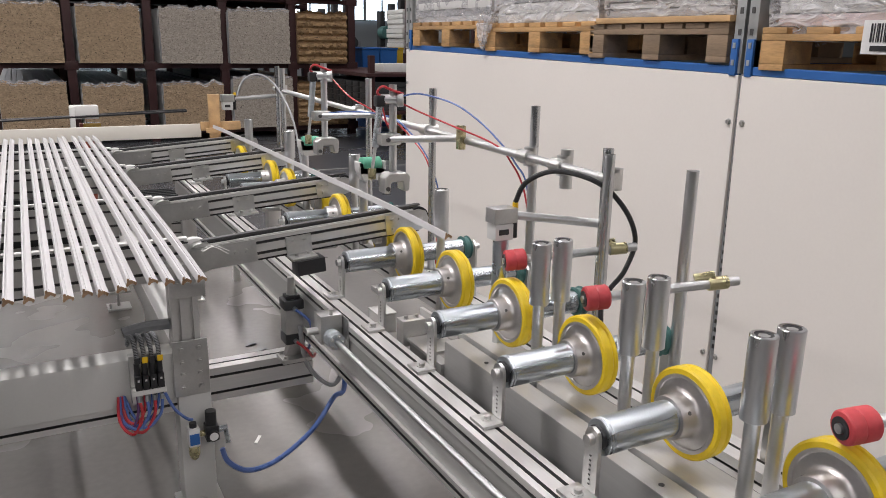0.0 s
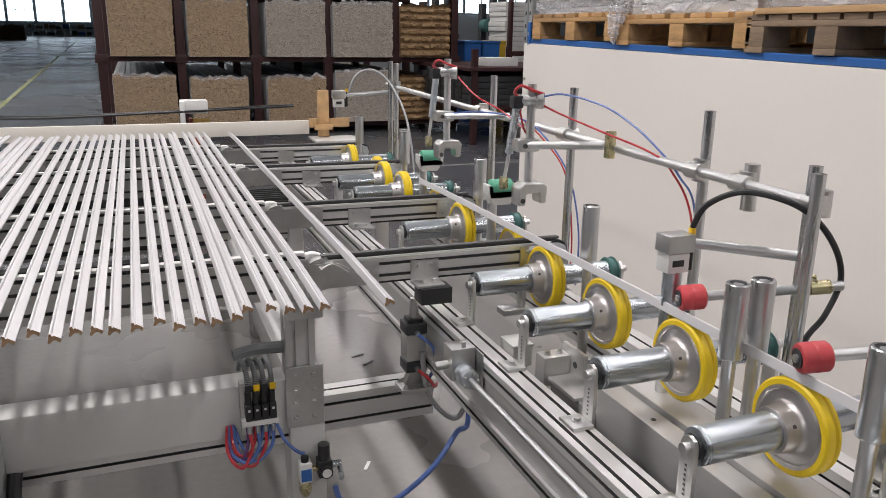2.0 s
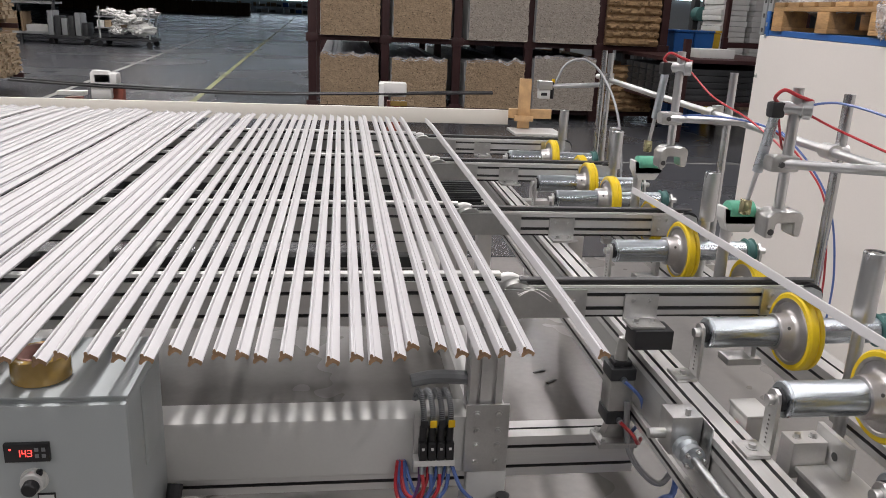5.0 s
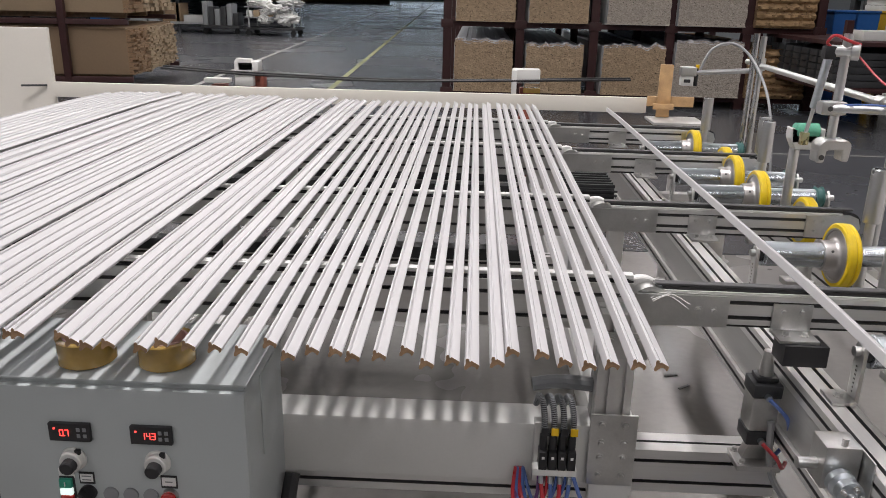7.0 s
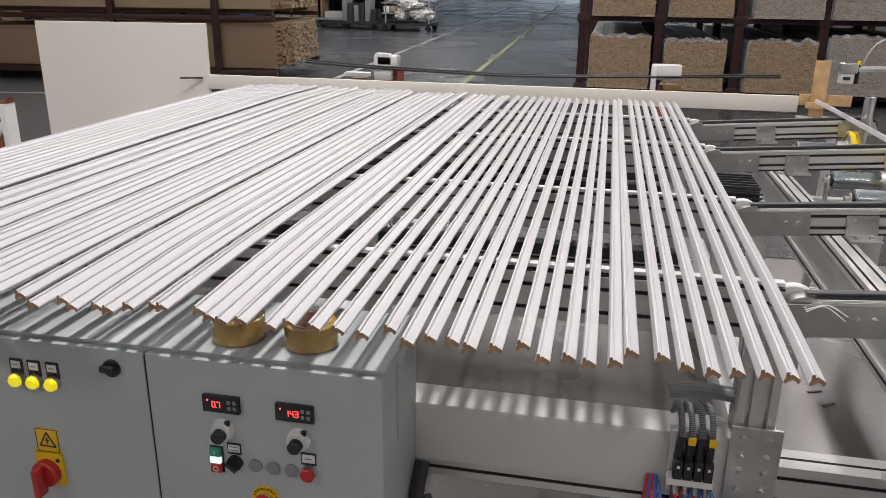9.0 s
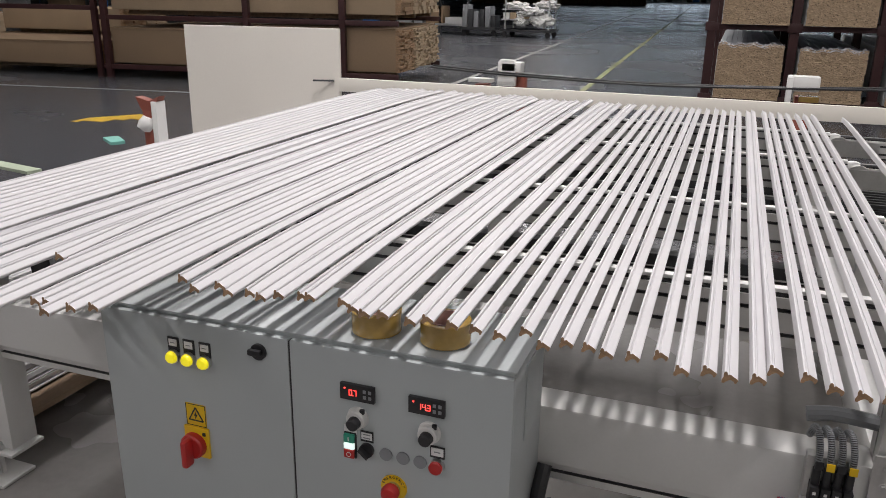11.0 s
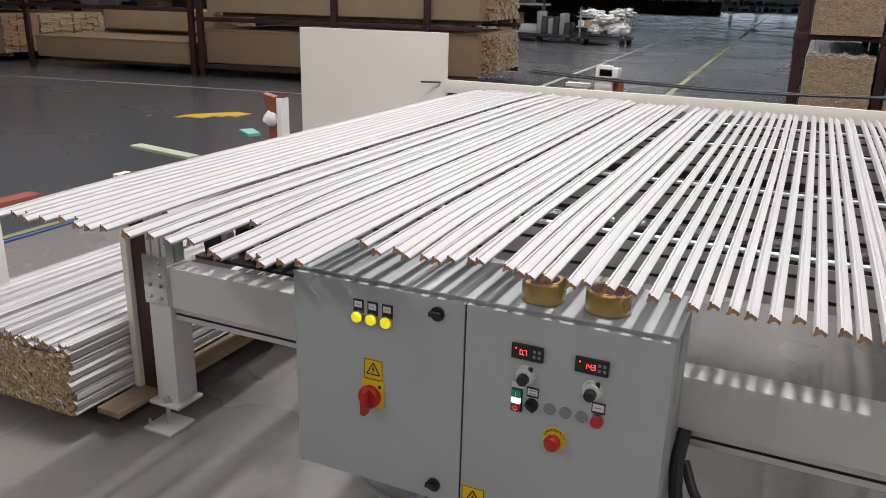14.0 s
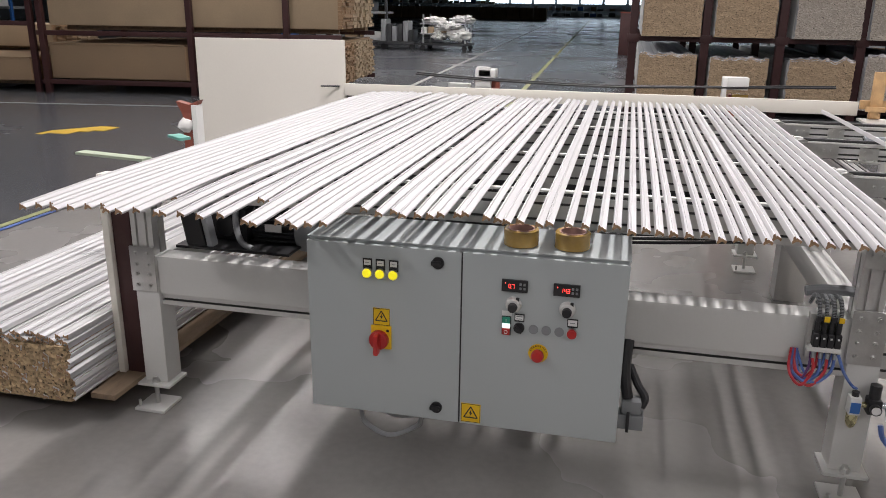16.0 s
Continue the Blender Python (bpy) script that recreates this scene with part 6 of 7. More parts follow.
# ---- the stacks and racks round about ----
def build_packs():
    """Packs of profiles seen end-on in a steel rack."""
    rng = random.Random(12)
    rack = thing("storage_rack", "maroon steel cantilever rack holding packs of profiles", "rack")
    y0 = 12.8
    for k in range(6):
        x = (-0.17, 0.9, 1.98, 3.085, 4.18, 5.2)[k]
        post_ = box(B(), x - 0.06, x + 0.06, y0 - 0.05, y0 + 0.1, 0, 2.9, 0.006)
        p = part("upright", post_, M_MAROON, rack)
        for z in (0.1, 1.08, 2.1):
            part("arm_bracket", box(B(), x - 0.09, x + 0.09, y0 - 0.07, y0 - 0.05, z, z + 0.12, 0.003), M_MAROON, p)
        for yy in (15.2, 18.0):
            part("upright", box(B(), x - 0.06, x + 0.06, yy, yy + 0.12, 0, 2.9), M_MAROON, rack)
    for z in (0.1, 1.1, 2.12):
        for yy in (y0, 15.2, 18.0):
            part("cross_arm", box(B(), -0.2, 5.25, yy - 0.03, yy + 0.06, z, z + 0.07, 0.004), M_MAROON, rack)
    for row, z in enumerate((0.178, 1.178, 2.198)):
        for k in range(5):
            x0 = (-0.05, 1.0, 2.12, 3.15, 4.23)[k] + rng.uniform(-0.015, 0.015)
            w, h = (0.85, 0.84, 0.9, 0.96, 0.84)[k] + rng.uniform(-0.015, 0.015), (0.72 + rng.uniform(-0.05, 0.06)) + 0.05 * (k == 3)
            if row == 1:
                h = 0.82
            ends = M_ENDSW if k == 4 else (M_ENDSG if k == 3 or (row == 1 and k == 2) else M_ENDS)
            pk = thing("profile_pack", "pack of long wooden profiles stacked in the rack, showing rough ends" if k < 4 else "pack of slotted brown wood profiles in the rack", "profile pack", "packs in the rack")
            bm = B()
            # rough end face: a coarse grid pushed in and out
            nx, nz = (26, 22)
            front, yb = [], y0 - 0.16
            for j in range(nz + 1):
                rowv = []
                for i in range(nx + 1):
                    edge = i in (0, nx) or j == 0
                    top = 0.05 * (0.5 + noise.noise((i * 0.25, k * 3, row))) - 0.03
                    px = x0 + w * i / nx + (0.008 * rng.uniform(-1, 1))
                    pz = z + (h + top * (j == nz)) * j / nz + 0.006 * rng.uniform(-1, 1) * (j > 0)
                    depth = rng.choice((0, 0, 0, 0.002, 0.004, 0.02)) if not edge else 0.0
                    if k == 4:
                        depth = (0.05 if (j % 3 == 0) else 0.0) + rng.choice((0, 0.01, 0.03)) * (not edge)
                    rowv.append(bm.verts.new((px, yb + depth, pz)))
                front.append(rowv)
            for a, b in zip(front, front[1:]):
                for i in range(nx):
                    bm.faces.new((a[i], a[i + 1], b[i + 1], b[i]))
            part("pack_end", bm, ends, pk)
            if k < 4:
                # torn film standing up along the front edge of the pack
                fr_ = B()
                low, high = [], []
                for i in range(41):
                    u = i / 40
                    top = z + h + 0.05 * (0.5 + noise.noise((u * 6.5, k * 3, row))) - 0.03
                    low.append(fr_.verts.new((x0 + w * u, yb - 0.006 + 0.012 * noise.noise((i * 0.7, k, row)), top - 0.03)))
                    high.append(fr_.verts.new((x0 + w * u, yb + 0.02 + 0.03 * noise.noise((i * 0.9, k, row + 5)), top + 0.012 + 0.045 * abs(noise.noise((i * 0.8, k + 7, row))))))
                for i in range(40):
                    fr_.faces.new((low[i], low[i + 1], high[i + 1], high[i]))
                part("torn_film", fr_, M_FILM, pk, "torn white film edge")
            bm = B()
            nb = 11
            for i in range(nb):
                xx = x0 + w * i / nb
                tt = z + h + 0.02 * noise.noise((i * 0.6, k * 3, row)) - 0.03
                part("profile_length", box(B(), xx + 0.002, xx + w / nb - 0.002, yb + 0.06, yb + 5.8, z, tt, 0.004), M_SHEET1 if k in (0, 2, 3) else M_STRIP if k == 1 else M_MDF, pk)
            if k in (0, 1, 2, 3):
                part("pack_wrap", box(B(), x0 - 0.01, x0 - 0.004, yb + 0.08, yb + 5.8, z, z + h - 0.05), M_SHEET2, pk)


build_packs()


RACK_TURN = Matrix.Translation((-4.95, 12.85, 0)) @ Matrix.Rotation(radians(7), 4, "Z") @ Matrix.Translation((4.95, -12.85, 0))


def board_stack(x0, x1, y0, y1, z0, z1, mats, label, seed):
    rng = random.Random(seed)
    p = thing("board_stack", label, "board stack", "stacks in the long rack", RACK_TURN)
    part("stack_core", box(B(), x0, x1 - 0.05, y0, y1, z0, z1, 0.01), mats[0], p)
    # uneven end grain blocks on the end that faces the aisle
    n = max(2, round((y1 - y0) / 0.9))
    for k in range(n):
        a, b = y0 + (y1 - y0) * k / n, y0 + (y1 - y0) * (k + 1) / n - 0.05
        bm = B()
        for j in range(18):
            for i in range(5):
                zz, yy = z0 + (z1 - z0) * j / 18, a + (b - a) * i / 5
                box(bm, x1 - 0.06, x1 + rng.uniform(0.0, 0.06), yy, yy + (b - a) / 5 - 0.005, zz + 0.003, zz + (z1 - z0) / 18 - 0.002)
        part("stack_end", bm, M_CARDL if k else M_MDF, p)
    sp = B()
    for yy in np.linspace(y0 + 0.2, y1 - 0.2, 3):
        box(sp, x0 + 0.2, x1 - 0.1, yy, yy + 0.1, z0 - 0.08, z0, 0.004)
    part("bearer", sp, M_PALGREY, p)
    if z0 < 0.3:
        part("lid_sheet", box(B(), x0 - 0.01, x1 - 0.06, y0 - 0.01, y1 + 0.01, z1 + 0.002, z1 + 0.03), M_CARD, p)


def build_long_rack():
    r = thing("long_goods_rack", "maroon steel rack stacked with long cardboard-wrapped boards", "rack", "", RACK_TURN)
    for x in (-10.3, -7.6, -5.9):
        for y in (12.78, 15.65):
            part("upright", box(B(), x - 0.05, x + 0.05, y - 0.05, y + 0.05, 0.0, 3.4, 0.006), M_MAROON, r)
    for z in (0.16, 1.0, 2.4):
        for y in (12.78, 15.65):
            part("beam", box(B(), -10.4, -4.95, y - 0.03, y + 0.03, z, z + 0.08, 0.004), M_MAROON, r)
    board_stack(-7.5, -4.97, 12.87, 15.55, 0.26, 0.93, (M_CARD,), "tall brown board stack on bearers with rough ends", 3)
    board_stack(-10.25, -7.7, 12.85, 15.55, 0.26, 0.84, (M_CARD,), "long brown board stack on bearers", 9)
    board_stack(-10.2, -4.97, 12.87, 15.5, 1.17, 2.3, (M_CARDL,), "long pale brown board stack on the upper arms", 4)
    board_stack(-14.2, -10.6, 12.85, 15.6, 0.2, 0.58, (M_CARD,), "low brown board stack on bearers", 5)
    board_stack(-14.0, -11.2, 14.6, 16.2, 0.7, 1.12, (M_CARDL,), "board stack on the rack", 6)
    board_stack(-20.6, -15.2, 13.0, 16.0, 0.2, 0.95, (M_CARD,), "brown board stack on bearers", 7)
    board_stack(-20.6, -15.2, 13.0, 15.6, 1.3, 2.1, (M_CARDL,), "pale brown board stack on the rack", 8)
    for x in (-14.3, -10.5, -20.2, -16.0):
        part("upright", box(B(), x - 0.05, x + 0.05, 12.75, 12.83, 0.0, 3.2, 0.006), M_MAROON, r)
    for z in (1.15, 2.4):
        part("beam", box(B(), -20.8, -10.45, 12.75, 12.81, z, z + 0.08, 0.004), M_MAROON, r)


build_long_rack()


def build_wrapped_trolley():
    t = thing("wrapped_trolley", "low trolley of parts heaped with white plastic film in the aisle", "trolley")
    rng = random.Random(5)
    part("base", box(B(), -7.95, -6.05, 29.0, 30.3, 0.2, 0.28, 0.01), M_DARK, t)
    for x in (-7.8, -6.2):
        for y in (29.1, 30.2):
            part("corner_post", box(B(), x, x + 0.05, y, y + 0.05, 0.28, 1.3), M_GALV, t)
            part("castor", cyl(B(), (x, y, 0.1), (x, y + 0.05, 0.1), 0.1), M_BLACK, t)
    for z in (0.6, 0.95):
        part("shelf_board", box(B(), -7.9, -6.1, 29.05, 30.25, z, z + 0.04), M_SHEET1, t)
    for k in range(7):
        a = -7.85 + 0.25 * k
        part("carton", box(B(), a, a + 0.22, 29.1, 29.6, 0.642, 0.78 + rng.uniform(0, 0.12), 0.01), M_CARDL if k % 2 else M_WPLAST, t)
    for k in range(9):
        bm = B()
        bmesh.ops.create_icosphere(bm, subdivisions=4, radius=1.0)
        c = Vector((rng.uniform(-7.7, -6.3), 29.1 + rng.uniform(-0.05, 0.8), rng.uniform(0.45, 1.15)))
        sx, sz = rng.uniform(0.25, 0.45), rng.uniform(0.12, 0.24)
        for v in bm.verts:
            s = 1 + 0.4 * noise.noise(v.co * 2.3 + c) + 0.22 * noise.noise(v.co * 6 + c)
            v.co = c + Vector((sx * s * v.co.x, 0.3 * s * v.co.y, sz * s * v.co.z))
        part("plastic_film", bm, M_WPLAST if k % 3 else M_SHEET2, t, "crumpled white plastic film")
    dark = thing("dark_trolley", "dark steel trolley with machine parts by the aisle", "trolley")
    part("base", box(B(), -9.6, -8.2, 29.4, 30.4, 0.2, 0.3, 0.01), M_DARK, dark)
    for k in range(6):
        a = -9.55 + 0.22 * k
        part("machine_part", box(B(), a, a + 0.18, 29.5, 30.2, 0.302, 0.7 + rng.uniform(0, 0.5), 0.02), M_DARK if k % 2 else M_GREYP, dark)
    for x in (-9.5, -8.35):
        part("castor", cyl(B(), (x, 29.6, 0.1), (x, 29.66, 0.1), 0.1), M_BLACK, dark)


build_wrapped_trolley()


def carton_row():
    first_ = thing("carton", "brown cardboard carton in a long row at the hall's far end", "carton", "far cartons", pose(-13.6, 120, 0))
    part("carton_box", box(B(), -0.95, 0.95, -0.6, 0.6, 0.15, 1.75, 0.03), M_CARDL, first_)
    part("carton_tape", box(B(), -0.04, 0.04, -0.603, 0.6, 0.4, 1.753), M_CARD, first_)
    part("carton_pallet", box(B(), -0.95, 0.95, -0.6, 0.6, 0.0, 0.148), M_PALGREY, first_)
    copies(first_, [pose(-13.6 - 2.0 * k, 120, 0) for k in range(1, 13)])


carton_row()


def far_rack(x0, x1, y, label, seed, m, levels=(0.3, 1.3, 2.3, 3.3)):
    rng = random.Random(seed)
    r = thing("shelf_rack", label, "rack", "far racks")
    for x in np.linspace(x0, x1, 5):
        part("upright", box(B(), x - 0.05, x + 0.05, y, y + 0.1, 0, levels[-1] + 0.9), m, r)
    for z in levels:
        part("shelf", box(B(), x0, x1, y - 0.05, y + 1.0, z, z + 0.08), M_GALV, r)
        x = x0 + 0.1
        while x < x1 - 0.6:
            w = rng.uniform(0.4, 1.2)
            part("stored_box", box(B(), x, x + w, y, y + 0.8, z + 0.082, z + rng.uniform(0.3, 0.85), 0.01), rng.choice((M_CARD, M_SHEET1, M_WPLAST, M_BLUE, M_DARK, M_SHEET2)), r)
            x += w + rng.uniform(0.02, 0.3)


far_rack(-46, -24, 140, "far steel shelving with mixed goods", 1, M_GALV, (0.3, 1.3, 2.3))
far_rack(-23.0, -1.0, 146, "far low steel shelving with pale goods", 2, M_GALV, (0.3, 1.3))
far_rack(-36, -23, 26, "steel shelving with parts in the hall", 3, M_BLUE)
far_rack(-14, -9.5, 30, "dark machine shelving by the aisle", 4, M_DARK)

red_cab = thing("steel_cabinet", "maroon steel cabinet standing by the aisle", "cabinet")
part("cabinet_body", box(B(), -0.62, 0.0, 29.0, 29.7, 0.02, 1.45, 0.01), M_MAROON, red_cab)
part("cabinet_top", box(B(), -0.64, 0.02, 28.98, 29.72, 1.452, 1.5, 0.008), M_RUST, red_cab)

# the machine corner behind the white wall
corner = thing("profile_bench", "dark steel bench loaded with black profiles behind the panel wall", "workbench")
for x in (4.7, 6.3):
    for y in (10.8, 13.0):
        part("bench_leg", box(B(), x, x + 0.08, y, y + 0.08, 0, 1.35), M_MAROON, corner)
for z in (0.5, 1.05):
    part("bench_shelf", box(B(), 4.62, 6.5, 10.75, 13.2, z, z + 0.05, 0.004), M_MAROON, corner)
for k in range(8):
    for j in range(5):
        part("dark_profile", box(B(), 4.65, 6.5, 10.85 + 0.28 * k, 11.07 + 0.28 * k, 0.552 + 0.085 * j, 0.63 + 0.085 * j, 0.008), M_DARK, corner)
for k in range(3):
    bn = thing("waste_bin", "tall %s plastic bin behind the profile bench" % ("yellow", "blue", "blue")[k], "bin", "bins")
    x, y = 6.62 - 0.36 * k, 13.6 + 0.5 * (k == 0)
    part("bin_body", slab(B(), [(x - 0.13, 0.0), (x + 0.13, 0.0), (x + 0.17, 1.4), (x - 0.17, 1.4)], "y", y, y + 0.4, 0.01), (M_SIGN, M_BLUE, M_BLUE)[k], bn)
    part("bin_lid", box(B(), x - 0.175, x + 0.175, y - 0.02, y + 0.42, 1.402, 1.44, 0.012), (M_SIGN, M_BLUE, M_BLUE)[k], bn)
part_box = thing("white_crate", "low white crate on the profile bench", "crate")
part("crate_body", box(B(), 5.1, 5.6, 11.2, 11.6, 1.1, 1.22, 0.01), M_WPLAST, part_box)
for k in range(2):
    ws = thing("white_sheet_stack", "tall stack of white sheets behind the bench", "sheet stack", "white stacks")
    rng = random.Random(31 + k)
    for j in range(22):
        x = 7.2 + 0.62 * k + rng.uniform(-0.015, 0.015)
        part("sheet", box(B(), x, x + 0.5, 15.0, 15.8, 0.1 + 0.095 * j, 0.1 + 0.095 * j + 0.088, 0.004), M_SHEET2 if k else M_WPLAST, ws)
    part("stack_pallet", box(B(), 7.2 + 0.62 * k, 7.72 + 0.62 * k, 15.0, 15.8, 0.0, 0.098, 0.004), M_PALGREY, ws)
fr = thing("dark_stand", "dark steel stand with posts beside the white stacks", "stand")
for x in (6.95, 7.78, 8.45):
    part("stand_post", box(B(), x, x + 0.07, 14.3, 14.4, 0, 2.5, 0.006), M_MAROON, fr)
part("stand_bar", box(B(), 6.95, 8.52, 14.25, 14.29, 1.16, 1.25, 0.006), M_MAROON, fr)
for k in range(6):
    mc = thing("machine_column", "dark machine column with a motor behind the rack", "machine", "machine columns")
    x, y = 6.5 + 0.5 * k, 18.0 + 0.5 * (k % 3)
    part("column", box(B(), x, x + 0.13, y, y + 0.2, 0.0, 2.25 + 0.2 * (k % 3), 0.01), M_DARK, mc)
    part("motor", lathe(B(), (x + 0.06, y - 0.02, 1.5 + 0.25 * (k % 2)), (0, -1, 0), [(0, 0.12), (0.02, 0.15), (0.3, 0.15), (0.32, 0.1)], 20), M_PULLEY if k % 2 else M_DARK, mc)
    part("cross_slide", box(B(), x - 0.2, x + 0.35, y - 0.14, y - 0.03, 1.15 + 0.12 * (k % 3), 1.3 + 0.12 * (k % 3), 0.01), M_DARK if k % 2 else M_GREYP, mc)
    part("guard_panel", box(B(), x - 0.1, x + 0.24, y + 0.22, y + 0.26, 0.3, 1.2, 0.01), M_SHEET1 if k % 2 else M_DARK, mc)
# a daylit window band in the side bay beyond the machines
for k in range(5):
    w = tagged(new("window_%d" % (k + 15)), "bright daylit window with slim frames beyond the machines", "window", "", "structure")
    x = 9.6 + 1.5 * k
    part("window_pane", box(B(), x, x + 1.4, 30.0, 30.04, 2.35, 4.6), M_WINDOW, w)
    for xx in (x - 0.05, x + 0.67, x + 1.4):
        part("window_mullion", box(B(), xx, xx + 0.05, 29.94, 30.0, 2.3, 4.65), M_GREYP, w)
    for zz in (2.3, 3.2, 4.6):
        part("window_rail", box(B(), x - 0.05, x + 1.45, 29.95, 29.998, zz, zz + 0.05), M_GREYP, w)
solid("wall_bay", box(B(), 4.6, 18.0, 30.06, 30.3, 0, 7.0), M_WALL, "grey wall of the side bay", "wall", "structure")


# ---- fence of stanchions with a cable behind the table ----
def stanchion(x, y, top, label):
    s = thing("stanchion", label, "stanchion", "stanchions behind the table")
    part("post", box(B(), x - 0.05, x + 0.05, y - 0.04, y + 0.04, 0.0, top - 0.05, 0.004), M_RUST, s)
    part("base", box(B(), x - 0.15, x + 0.15, y - 0.15, y + 0.15, 0.0, 0.015), M_RUST, s)
    return s


s = stanchion(-1.28, 6.5, 1.02, "red oxide steel stanchion padded with white foam")
part("foam_cap", slab(B(), [(-1.42, 0.9), (-1.29, 0.9), (-1.29, 1.055), (-1.3, 1.085), (-1.4, 1.09), (-1.42, 1.07)], "y", 6.40, 6.455, 0.004), M_WPLAST, s)
part("foam_cap", box(B(), -1.4, -1.25, 6.4, 6.52, 1.0, 1.07, 0.01), M_WPLAST, s)
s = stanchion(-1.56, 6.5, 0.95, "short red oxide steel stanchion with a white pad")
part("foam_cap", box(B(), -1.65, -1.47, 6.42, 6.5, 0.915, 0.945, 0.004), M_WPLAST, s)
s = stanchion(0.63, 6.5, 0.98, "red oxide steel stanchion with a white plastic box")
part("white_box", box(B(), 0.52, 0.71, 6.38, 6.5, 0.97, 1.065, 0.01), M_WPLAST, s)
part("white_side", box(B(), 0.515, 0.55, 6.36, 6.42, 0.9, 1.06, 0.006), M_WPLAST, s)
part("amber_tape", box(B(), 0.6, 0.72, 6.42, 6.5, 0.9, 0.935, 0.004), M_TAPE, s)
cable("black_cable", [(-1.9, 6.3, 1.02), (-1.3, 6.36, 0.985), (-0.4, 6.36, 0.965), (0.4, 6.36, 0.985), (1.0, 6.4, 1.0), (1.35, 6.5, 1.0)], 0.008, M_BLACK, "black cable strung between the stanchions")
cable("black_cable", [(-1.9, 6.34, 1.03), (-1.3, 6.39, 0.995), (-0.4, 6.39, 0.975), (0.4, 6.39, 0.99), (1.0, 6.42, 1.01), (1.35, 6.52, 1.01)], 0.006, M_BLACK, "thin black cable strung between the stanchions")

# cream board standing at the table's far left corner
bd = thing("cream_panel", "large cream board standing on edge behind the strips", "board")
part("panel", slab(B(), [(-3.4, 0.3), (-2.206, 0.3), (-2.208, 1.312), (-3.4, 1.306)], "y", 5.46, 5.48, 0.002), M_BOARD, bd)
part("stand", box(B(), -3.0, -2.4, 5.482, 5.72, 0.0, 0.32, 0.004), M_RUST, bd)
part("dark_rod", cyl(B(), (-2.38, 5.41, 0.985), (-2.25, 5.455, 0.985), 0.006), M_DARK, bd)


# ---- stillage with the finished strips at the table's left side ----
def build_stillage():
    s = thing("stillage", "red oxide steel stillage with padded posts", "stillage")
    def padded(x, y, top, tall=True):
        p = part("post", box(B(), x - 0.03, x + 0.03, y - 0.03, y + 0.03, 0.02, top, 0.003), M_RUST, s)
        part("post_head", slab(B(), [(x - 0.07, top + 0.07), (x - 0.03, top - 0.01), (x + 0.04, top - 0.01), (x + 0.09, top + 0.08), (x + 0.02, top + 0.05)], "y", y - 0.03, y + 0.03), M_RUST, p)
        part("pad_strip", box(B(), x + 0.04, x + 0.075, y - 0.04, y + 0.04, 0.1, top + 0.05, 0.003), M_WPLAST, p)
        bm = B()
        bmesh.ops.create_icosphere(bm, subdivisions=2, radius=0.05, matrix=Matrix.Translation((x - 0.01, y - 0.02, top - 0.08)))
        for v in bm.verts:
            v.co += Vector((1, 0.6, 1.2)) * 0.022 * noise.noise(v.co * 40)
        part("tape_wad", bm, M_WPLAST, p)
    padded(-2.89, 4.45, 0.89)
    padded(-2.93, 2.52, 0.85)
    part("post", box(B(), -2.083, -2.005, 2.50, 2.57, 0.11, 0.93, 0.003), M_MAROON, s)
    part("pad_strip", box(B(), -2.113, -2.085, 2.48, 2.54, 0.11, 0.93, 0.003), M_BOARD, s)
    part("side_bar", box(B(), -2.92, -2.84, 2.0, 2.75, 0.66, 0.71, 0.003), M_RUST, s)
    part("side_bar", box(B(), -2.92, -2.84, 2.0, 4.5, 0.02, 0.08, 0.003), M_RUST, s)
    part("teal_pad", slab(B(), [(-2.66, 3.83), (-2.53, 3.74), (-2.5, 3.8), (-2.62, 3.89)], "z", 0.835, 0.85), M_TEAL, s)
    part("sage_lath", slab(B(), [(-2.7, 3.12), (-2.3, 3.05), (-2.29, 3.11), (-2.69, 3.18)], "z", 0.86, 0.872), M_SAGE, s)


build_stillage()


def build_finished_stack():
    p = thing("stack_pallet", "rough wooden pallet of planks on the floor", "pallet")
    for x in (-2.75, -2.45, -2.25):
        part("runner", box(B(), x, x + 0.1, 2.5, 5.2, 0.0, 0.07, 0.004), M_PALGREY, p)
    for k in range(11):
        part("plank", box(B(), -2.82, -2.12, 2.5 + 0.25 * k, 2.62 + 0.25 * k, 0.0705, 0.092, 0.003), M_PALGREY, p)
    part("side_plank", box(B(), -2.115, -2.01, 2.3, 5.2, 0.085, 0.108, 0.004), M_PALGREY, p)
    rng = random.Random(21)
    st_ = tagged(new("finished_stack"), "bundle of white primed strips stacked on a pallet, raw ends showing", "strip stack")
    short = strip_mesh("stacked_strip", 0.0, 0.0)
    part("stack_core", box(B(), -2.885, -2.125, 2.21, 5.1, 0.112, 0.335), M_ENDSTACK, st_, "raw speckled strip ends")
    for row in range(14):
        z = 0.112 + 0.0192 * row
        for col in range(29):
            if row == 13 and (col < 3 or rng.random() < 0.25):
                continue
            if 3 < row < 12 and col > 1 and col < 27 and (row * 7 + col * 5) % 3 == 0:
                continue
            x = -2.895 + 0.0274 * col + rng.uniform(-0.003, 0.003)
            o = new("strip", short)
            o.parent = st_
            flip = 180 if (row + col) % 2 else 0
            o.matrix_basis = pose(x, 2.215 + rng.uniform(-0.014, 0.014), z + (0.019 if flip else 0), 0, flip + rng.uniform(-14, 14), rng.uniform(-0.08, 0.08))


build_finished_stack()

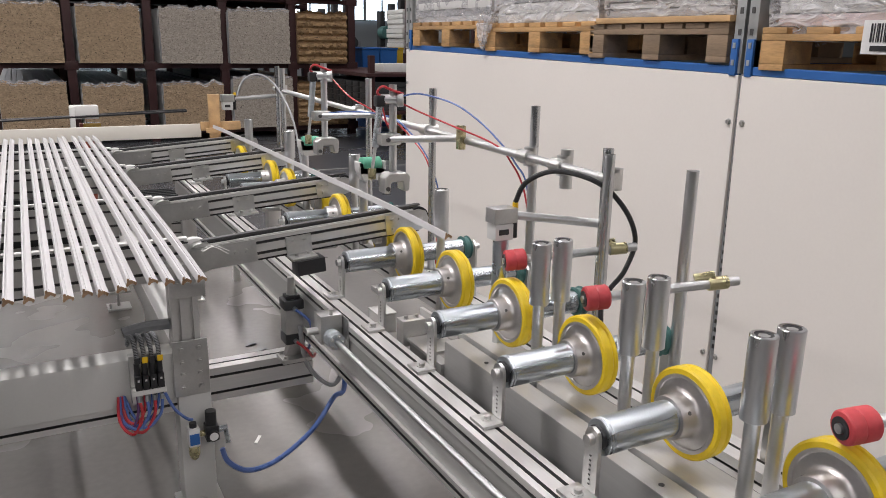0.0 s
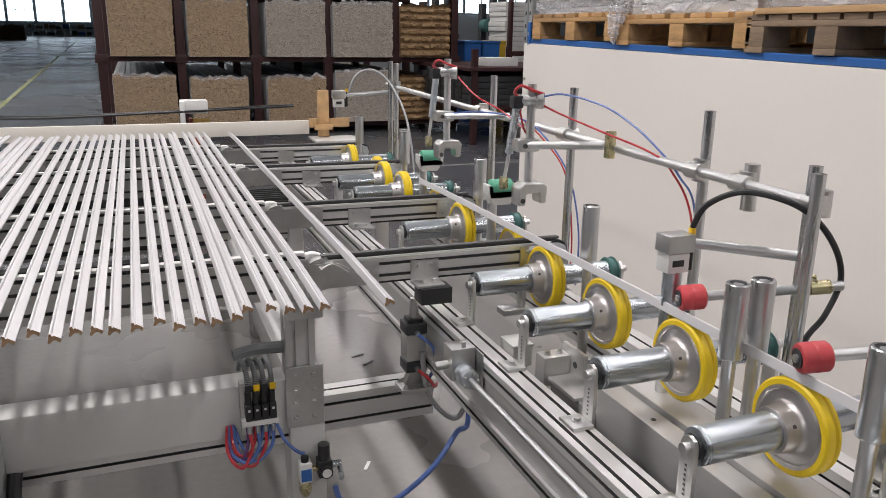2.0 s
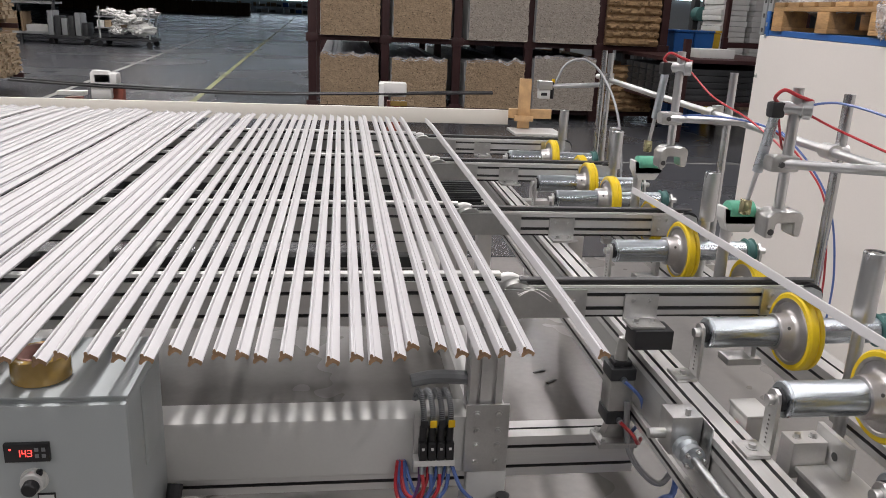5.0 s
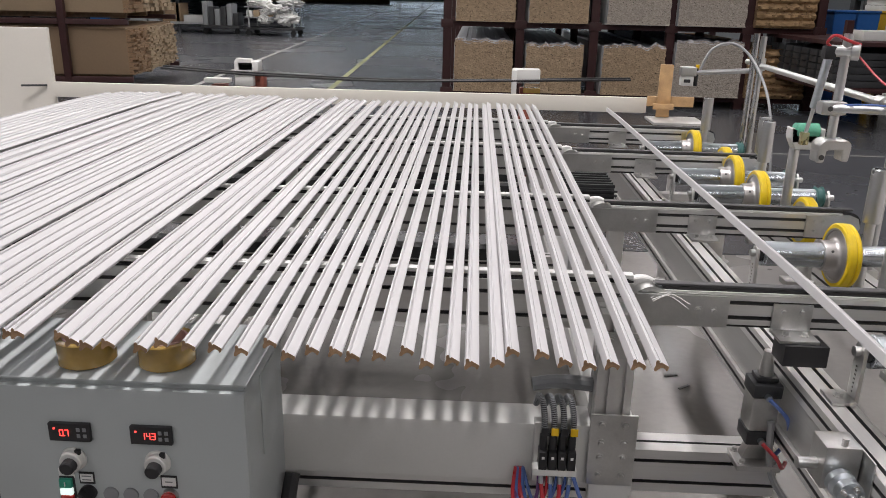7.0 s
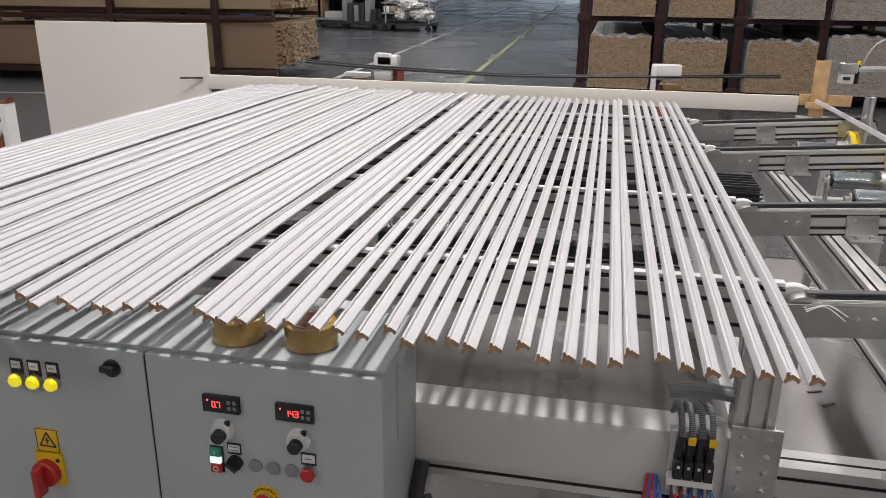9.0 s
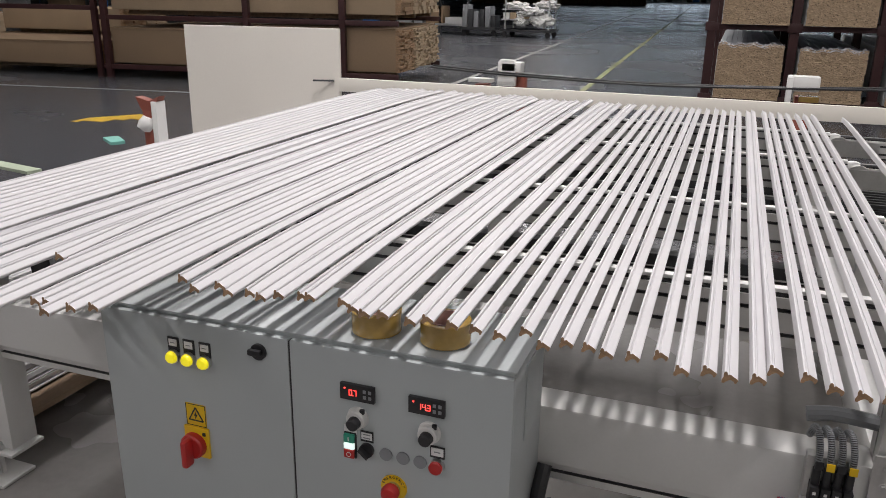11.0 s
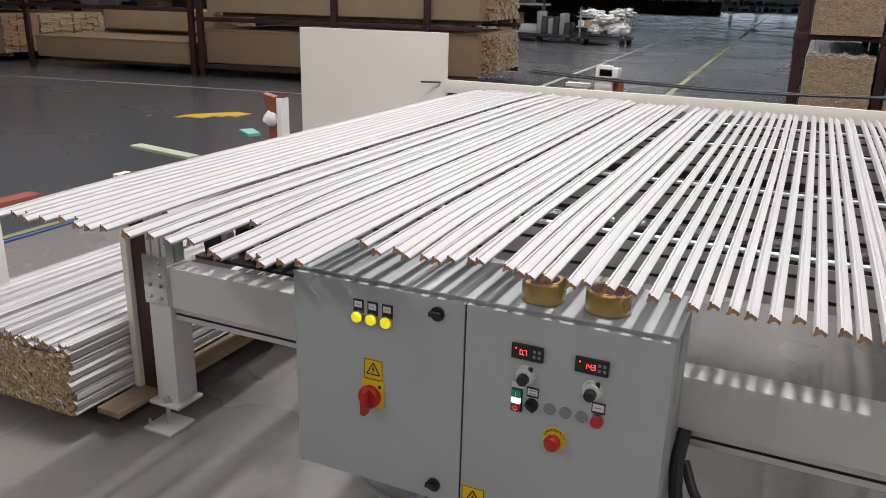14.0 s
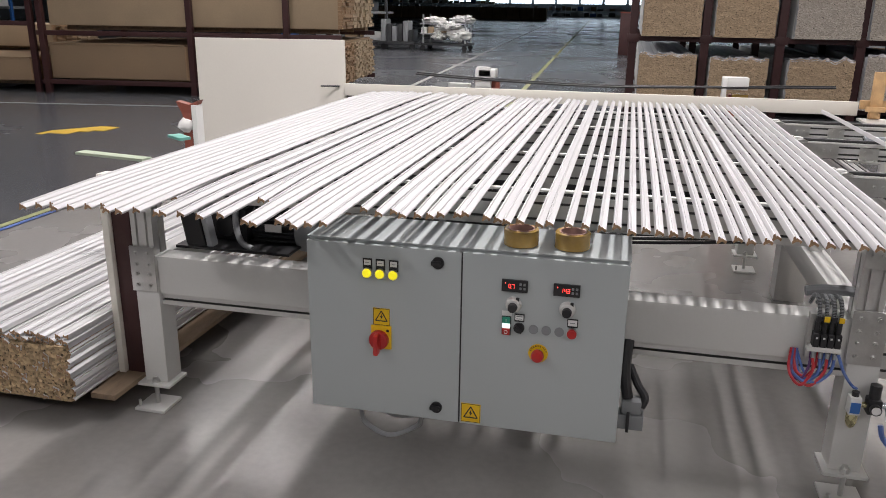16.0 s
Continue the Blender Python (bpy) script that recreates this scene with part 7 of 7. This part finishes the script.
# small litter on the floor
for x, y, a, m, lb in ((1.15, 3.97, 20, M_SLOT, "dark offcut sliver on the floor"), (1.18, 3.87, 35, M_SLOT, "dark offcut sliver on the floor"), (0.62, 1.75, 40, M_WPLAST, "white scrap of paper on the floor"), (0.25, 1.98, -30, M_WPLAST, "white chip on the floor"), (0.917, 2.968, 60, M_WPLAST, "white chip on the floor"), (-1.2, 1.9, 15, M_WPLAST, "white chip on the floor")):
    o = solid("floor_scrap", box(B(), -0.03, 0.03, -0.006, 0.006, 0.0, 0.003), m, lb, "scrap")
    o.matrix_world = pose(x, y, 0.002, 0, 0, a)


# ---- what moves ----
CYCLE = 3.0


def lead_at(p):
    """How far the front end of a strip has come on the rollers, p seconds from its lift."""
    pts = [(-2.8, 0.825), (-2.3, 1.2), (-1.9, 1.72), (-1.7, 2.09), (-1.5, 2.45), (-0.2, 5.04), (-0.08, 5.25)]
    if p <= pts[0][0]:
        return pts[0][1] + 1.15 * (p - pts[0][0])
    for (a, u), (b, v) in zip(pts, pts[1:]):
        if p <= b:
            return u + (v - u) * (p - a) / (b - a)
    return 5.25


def arm_angle(p):
    p = (p + 1.5) % CYCLE - 1.5
    pts = [(-1.5, 0.3), (-0.14, 0.3), (0.0, -4.2), (0.28, -4.2), (0.5, 0.3), (1.5, 0.3)]
    for (a, u), (b, v) in zip(pts, pts[1:]):
        if a <= p <= b:
            return u + (v - u) * (p - a) / (b - a)
    return 0.3


def carry_x(p):
    pts = [(0.06, 1.295), (0.3, 1.22), (0.5, 1.135), (1.0, 1.0), (1.5, 0.87), (2.4, 0.628)]
    if p <= pts[0][0]:
        return 1.295
    for (a, u), (b, v) in zip(pts, pts[1:]):
        if p <= b:
            return u + (v - u) * (p - a) / (b - a)
    return 0.628


def steps_done(t):
    """How many steps the table's belts have made since the start, with the one under way."""
    n = 0.0
    for k in range(-3, 7):
        a = 2.35 + CYCLE * k
        n += min(1.0, max(0.0, (t - a) / 0.4)) if a > 0 or t < 0 else 0.0
    return n


def arm_top(x, p):
    a = radians(arm_angle(p))
    return PIVOT_Z + 0.054 - (x - PIVOT_X) * math.tan(a)


def motions():
    grid = [0.0] + sorted({round(2.35 + CYCLE * k + d, 3) for k in range(5) for d in (-0.1, 0.0, 0.2, 0.4, 0.5)}) + [16.0]
    for ob, x, y, z, turn in table_strips:
        # the places hold for seven seconds, two steps after the start
        walk(ob, [(t, pose(x - STEP * (steps_done(t) - 2), y, z, 0, 0, turn)) for t in grid if t <= 16.0])
    phases = sorted({-0.14, -0.07, 0.0, 0.14, 0.28, 0.39, 0.5, 0.62})
    for arm, y in zip(arms, BELT_Y):
        ts = sorted({0.0, 16.0} | {round(CYCLE * k + p, 3) for k in range(6) for p in phases if 0 < CYCLE * k + p < 16})
        walk(arm, [(t, pose(PIVOT_X, y - 0.03, PIVOT_Z, 0, arm_angle(t), 0)) for t in ts])
    for k, ob in enumerate(loose_strips):
        lift = CYCLE * k
        marks = [-16, -13, -10, -7, -5, -3.4, -2.8, -2.55, -2.3, -2.1, -1.9, -1.7, -1.5, -1.0, -0.5, -0.2, -0.08, 0.0, 0.06, 0.18, 0.3, 0.4, 0.5, 0.75, 1.0, 1.25, 1.5, 2.0, 2.4,
                 2.6, 2.75, 2.9, 5.35, 5.55, 5.75, 8.35, 8.55, 8.75, 11.35, 11.55, 11.75, 14.35, 14.55, 14.75]
        ts = sorted({0.0, 16.0} | {round(lift + p, 3) for p in marks if 0 < lift + p < 16})
        rows = []
        for t in ts:
            p = t - lift
            if p < -0.04:
                x, y, z = 1.295, lead_at(p) - LENGTH, AXIS_Z + 0.0915
            elif p <= 2.35:
                x, y = carry_x(p), 2.10
                z = max(arm_top(x, p), AXIS_Z + 0.0915) if x > 1.25 else arm_top(x, p)
                z = max(z, BELT_Z) if x < 0.69 else z
            else:
                x, y, z = 0.628 - STEP * (steps_done(t) - steps_done(lift + 2.35)), 2.10, BELT_Z
            rows.append((t, pose(x, y, z)))
        walk(ob, rows)
    for n, pad in enumerate(pads):
        base = pad.matrix_world.translation.copy()
        low = -0.085
        pts = [(-1.6, low), (-0.15, low), (0.1, 0.0), (1.2, 0.0), (1.4, low)]
        ts = sorted({0.0, 16.0} | {round(CYCLE * k + p, 3) for k in range(6) for p in (-1.5, -0.15, -0.02, 0.1, 1.2, 1.3, 1.4) if 0 < CYCLE * k + p < 16})
        rows = []
        for t in ts:
            p = (t + 1.6) % CYCLE - 1.6
            h = low
            for (a, u), (b, v) in zip(pts, pts[1:]):
                if a <= p <= b:
                    h = u + (v - u) * (p - a) / (b - a)
            rows.append((t, pose(base.x, base.y, 1.15 + h)))
        walk(pad, rows)


motions()
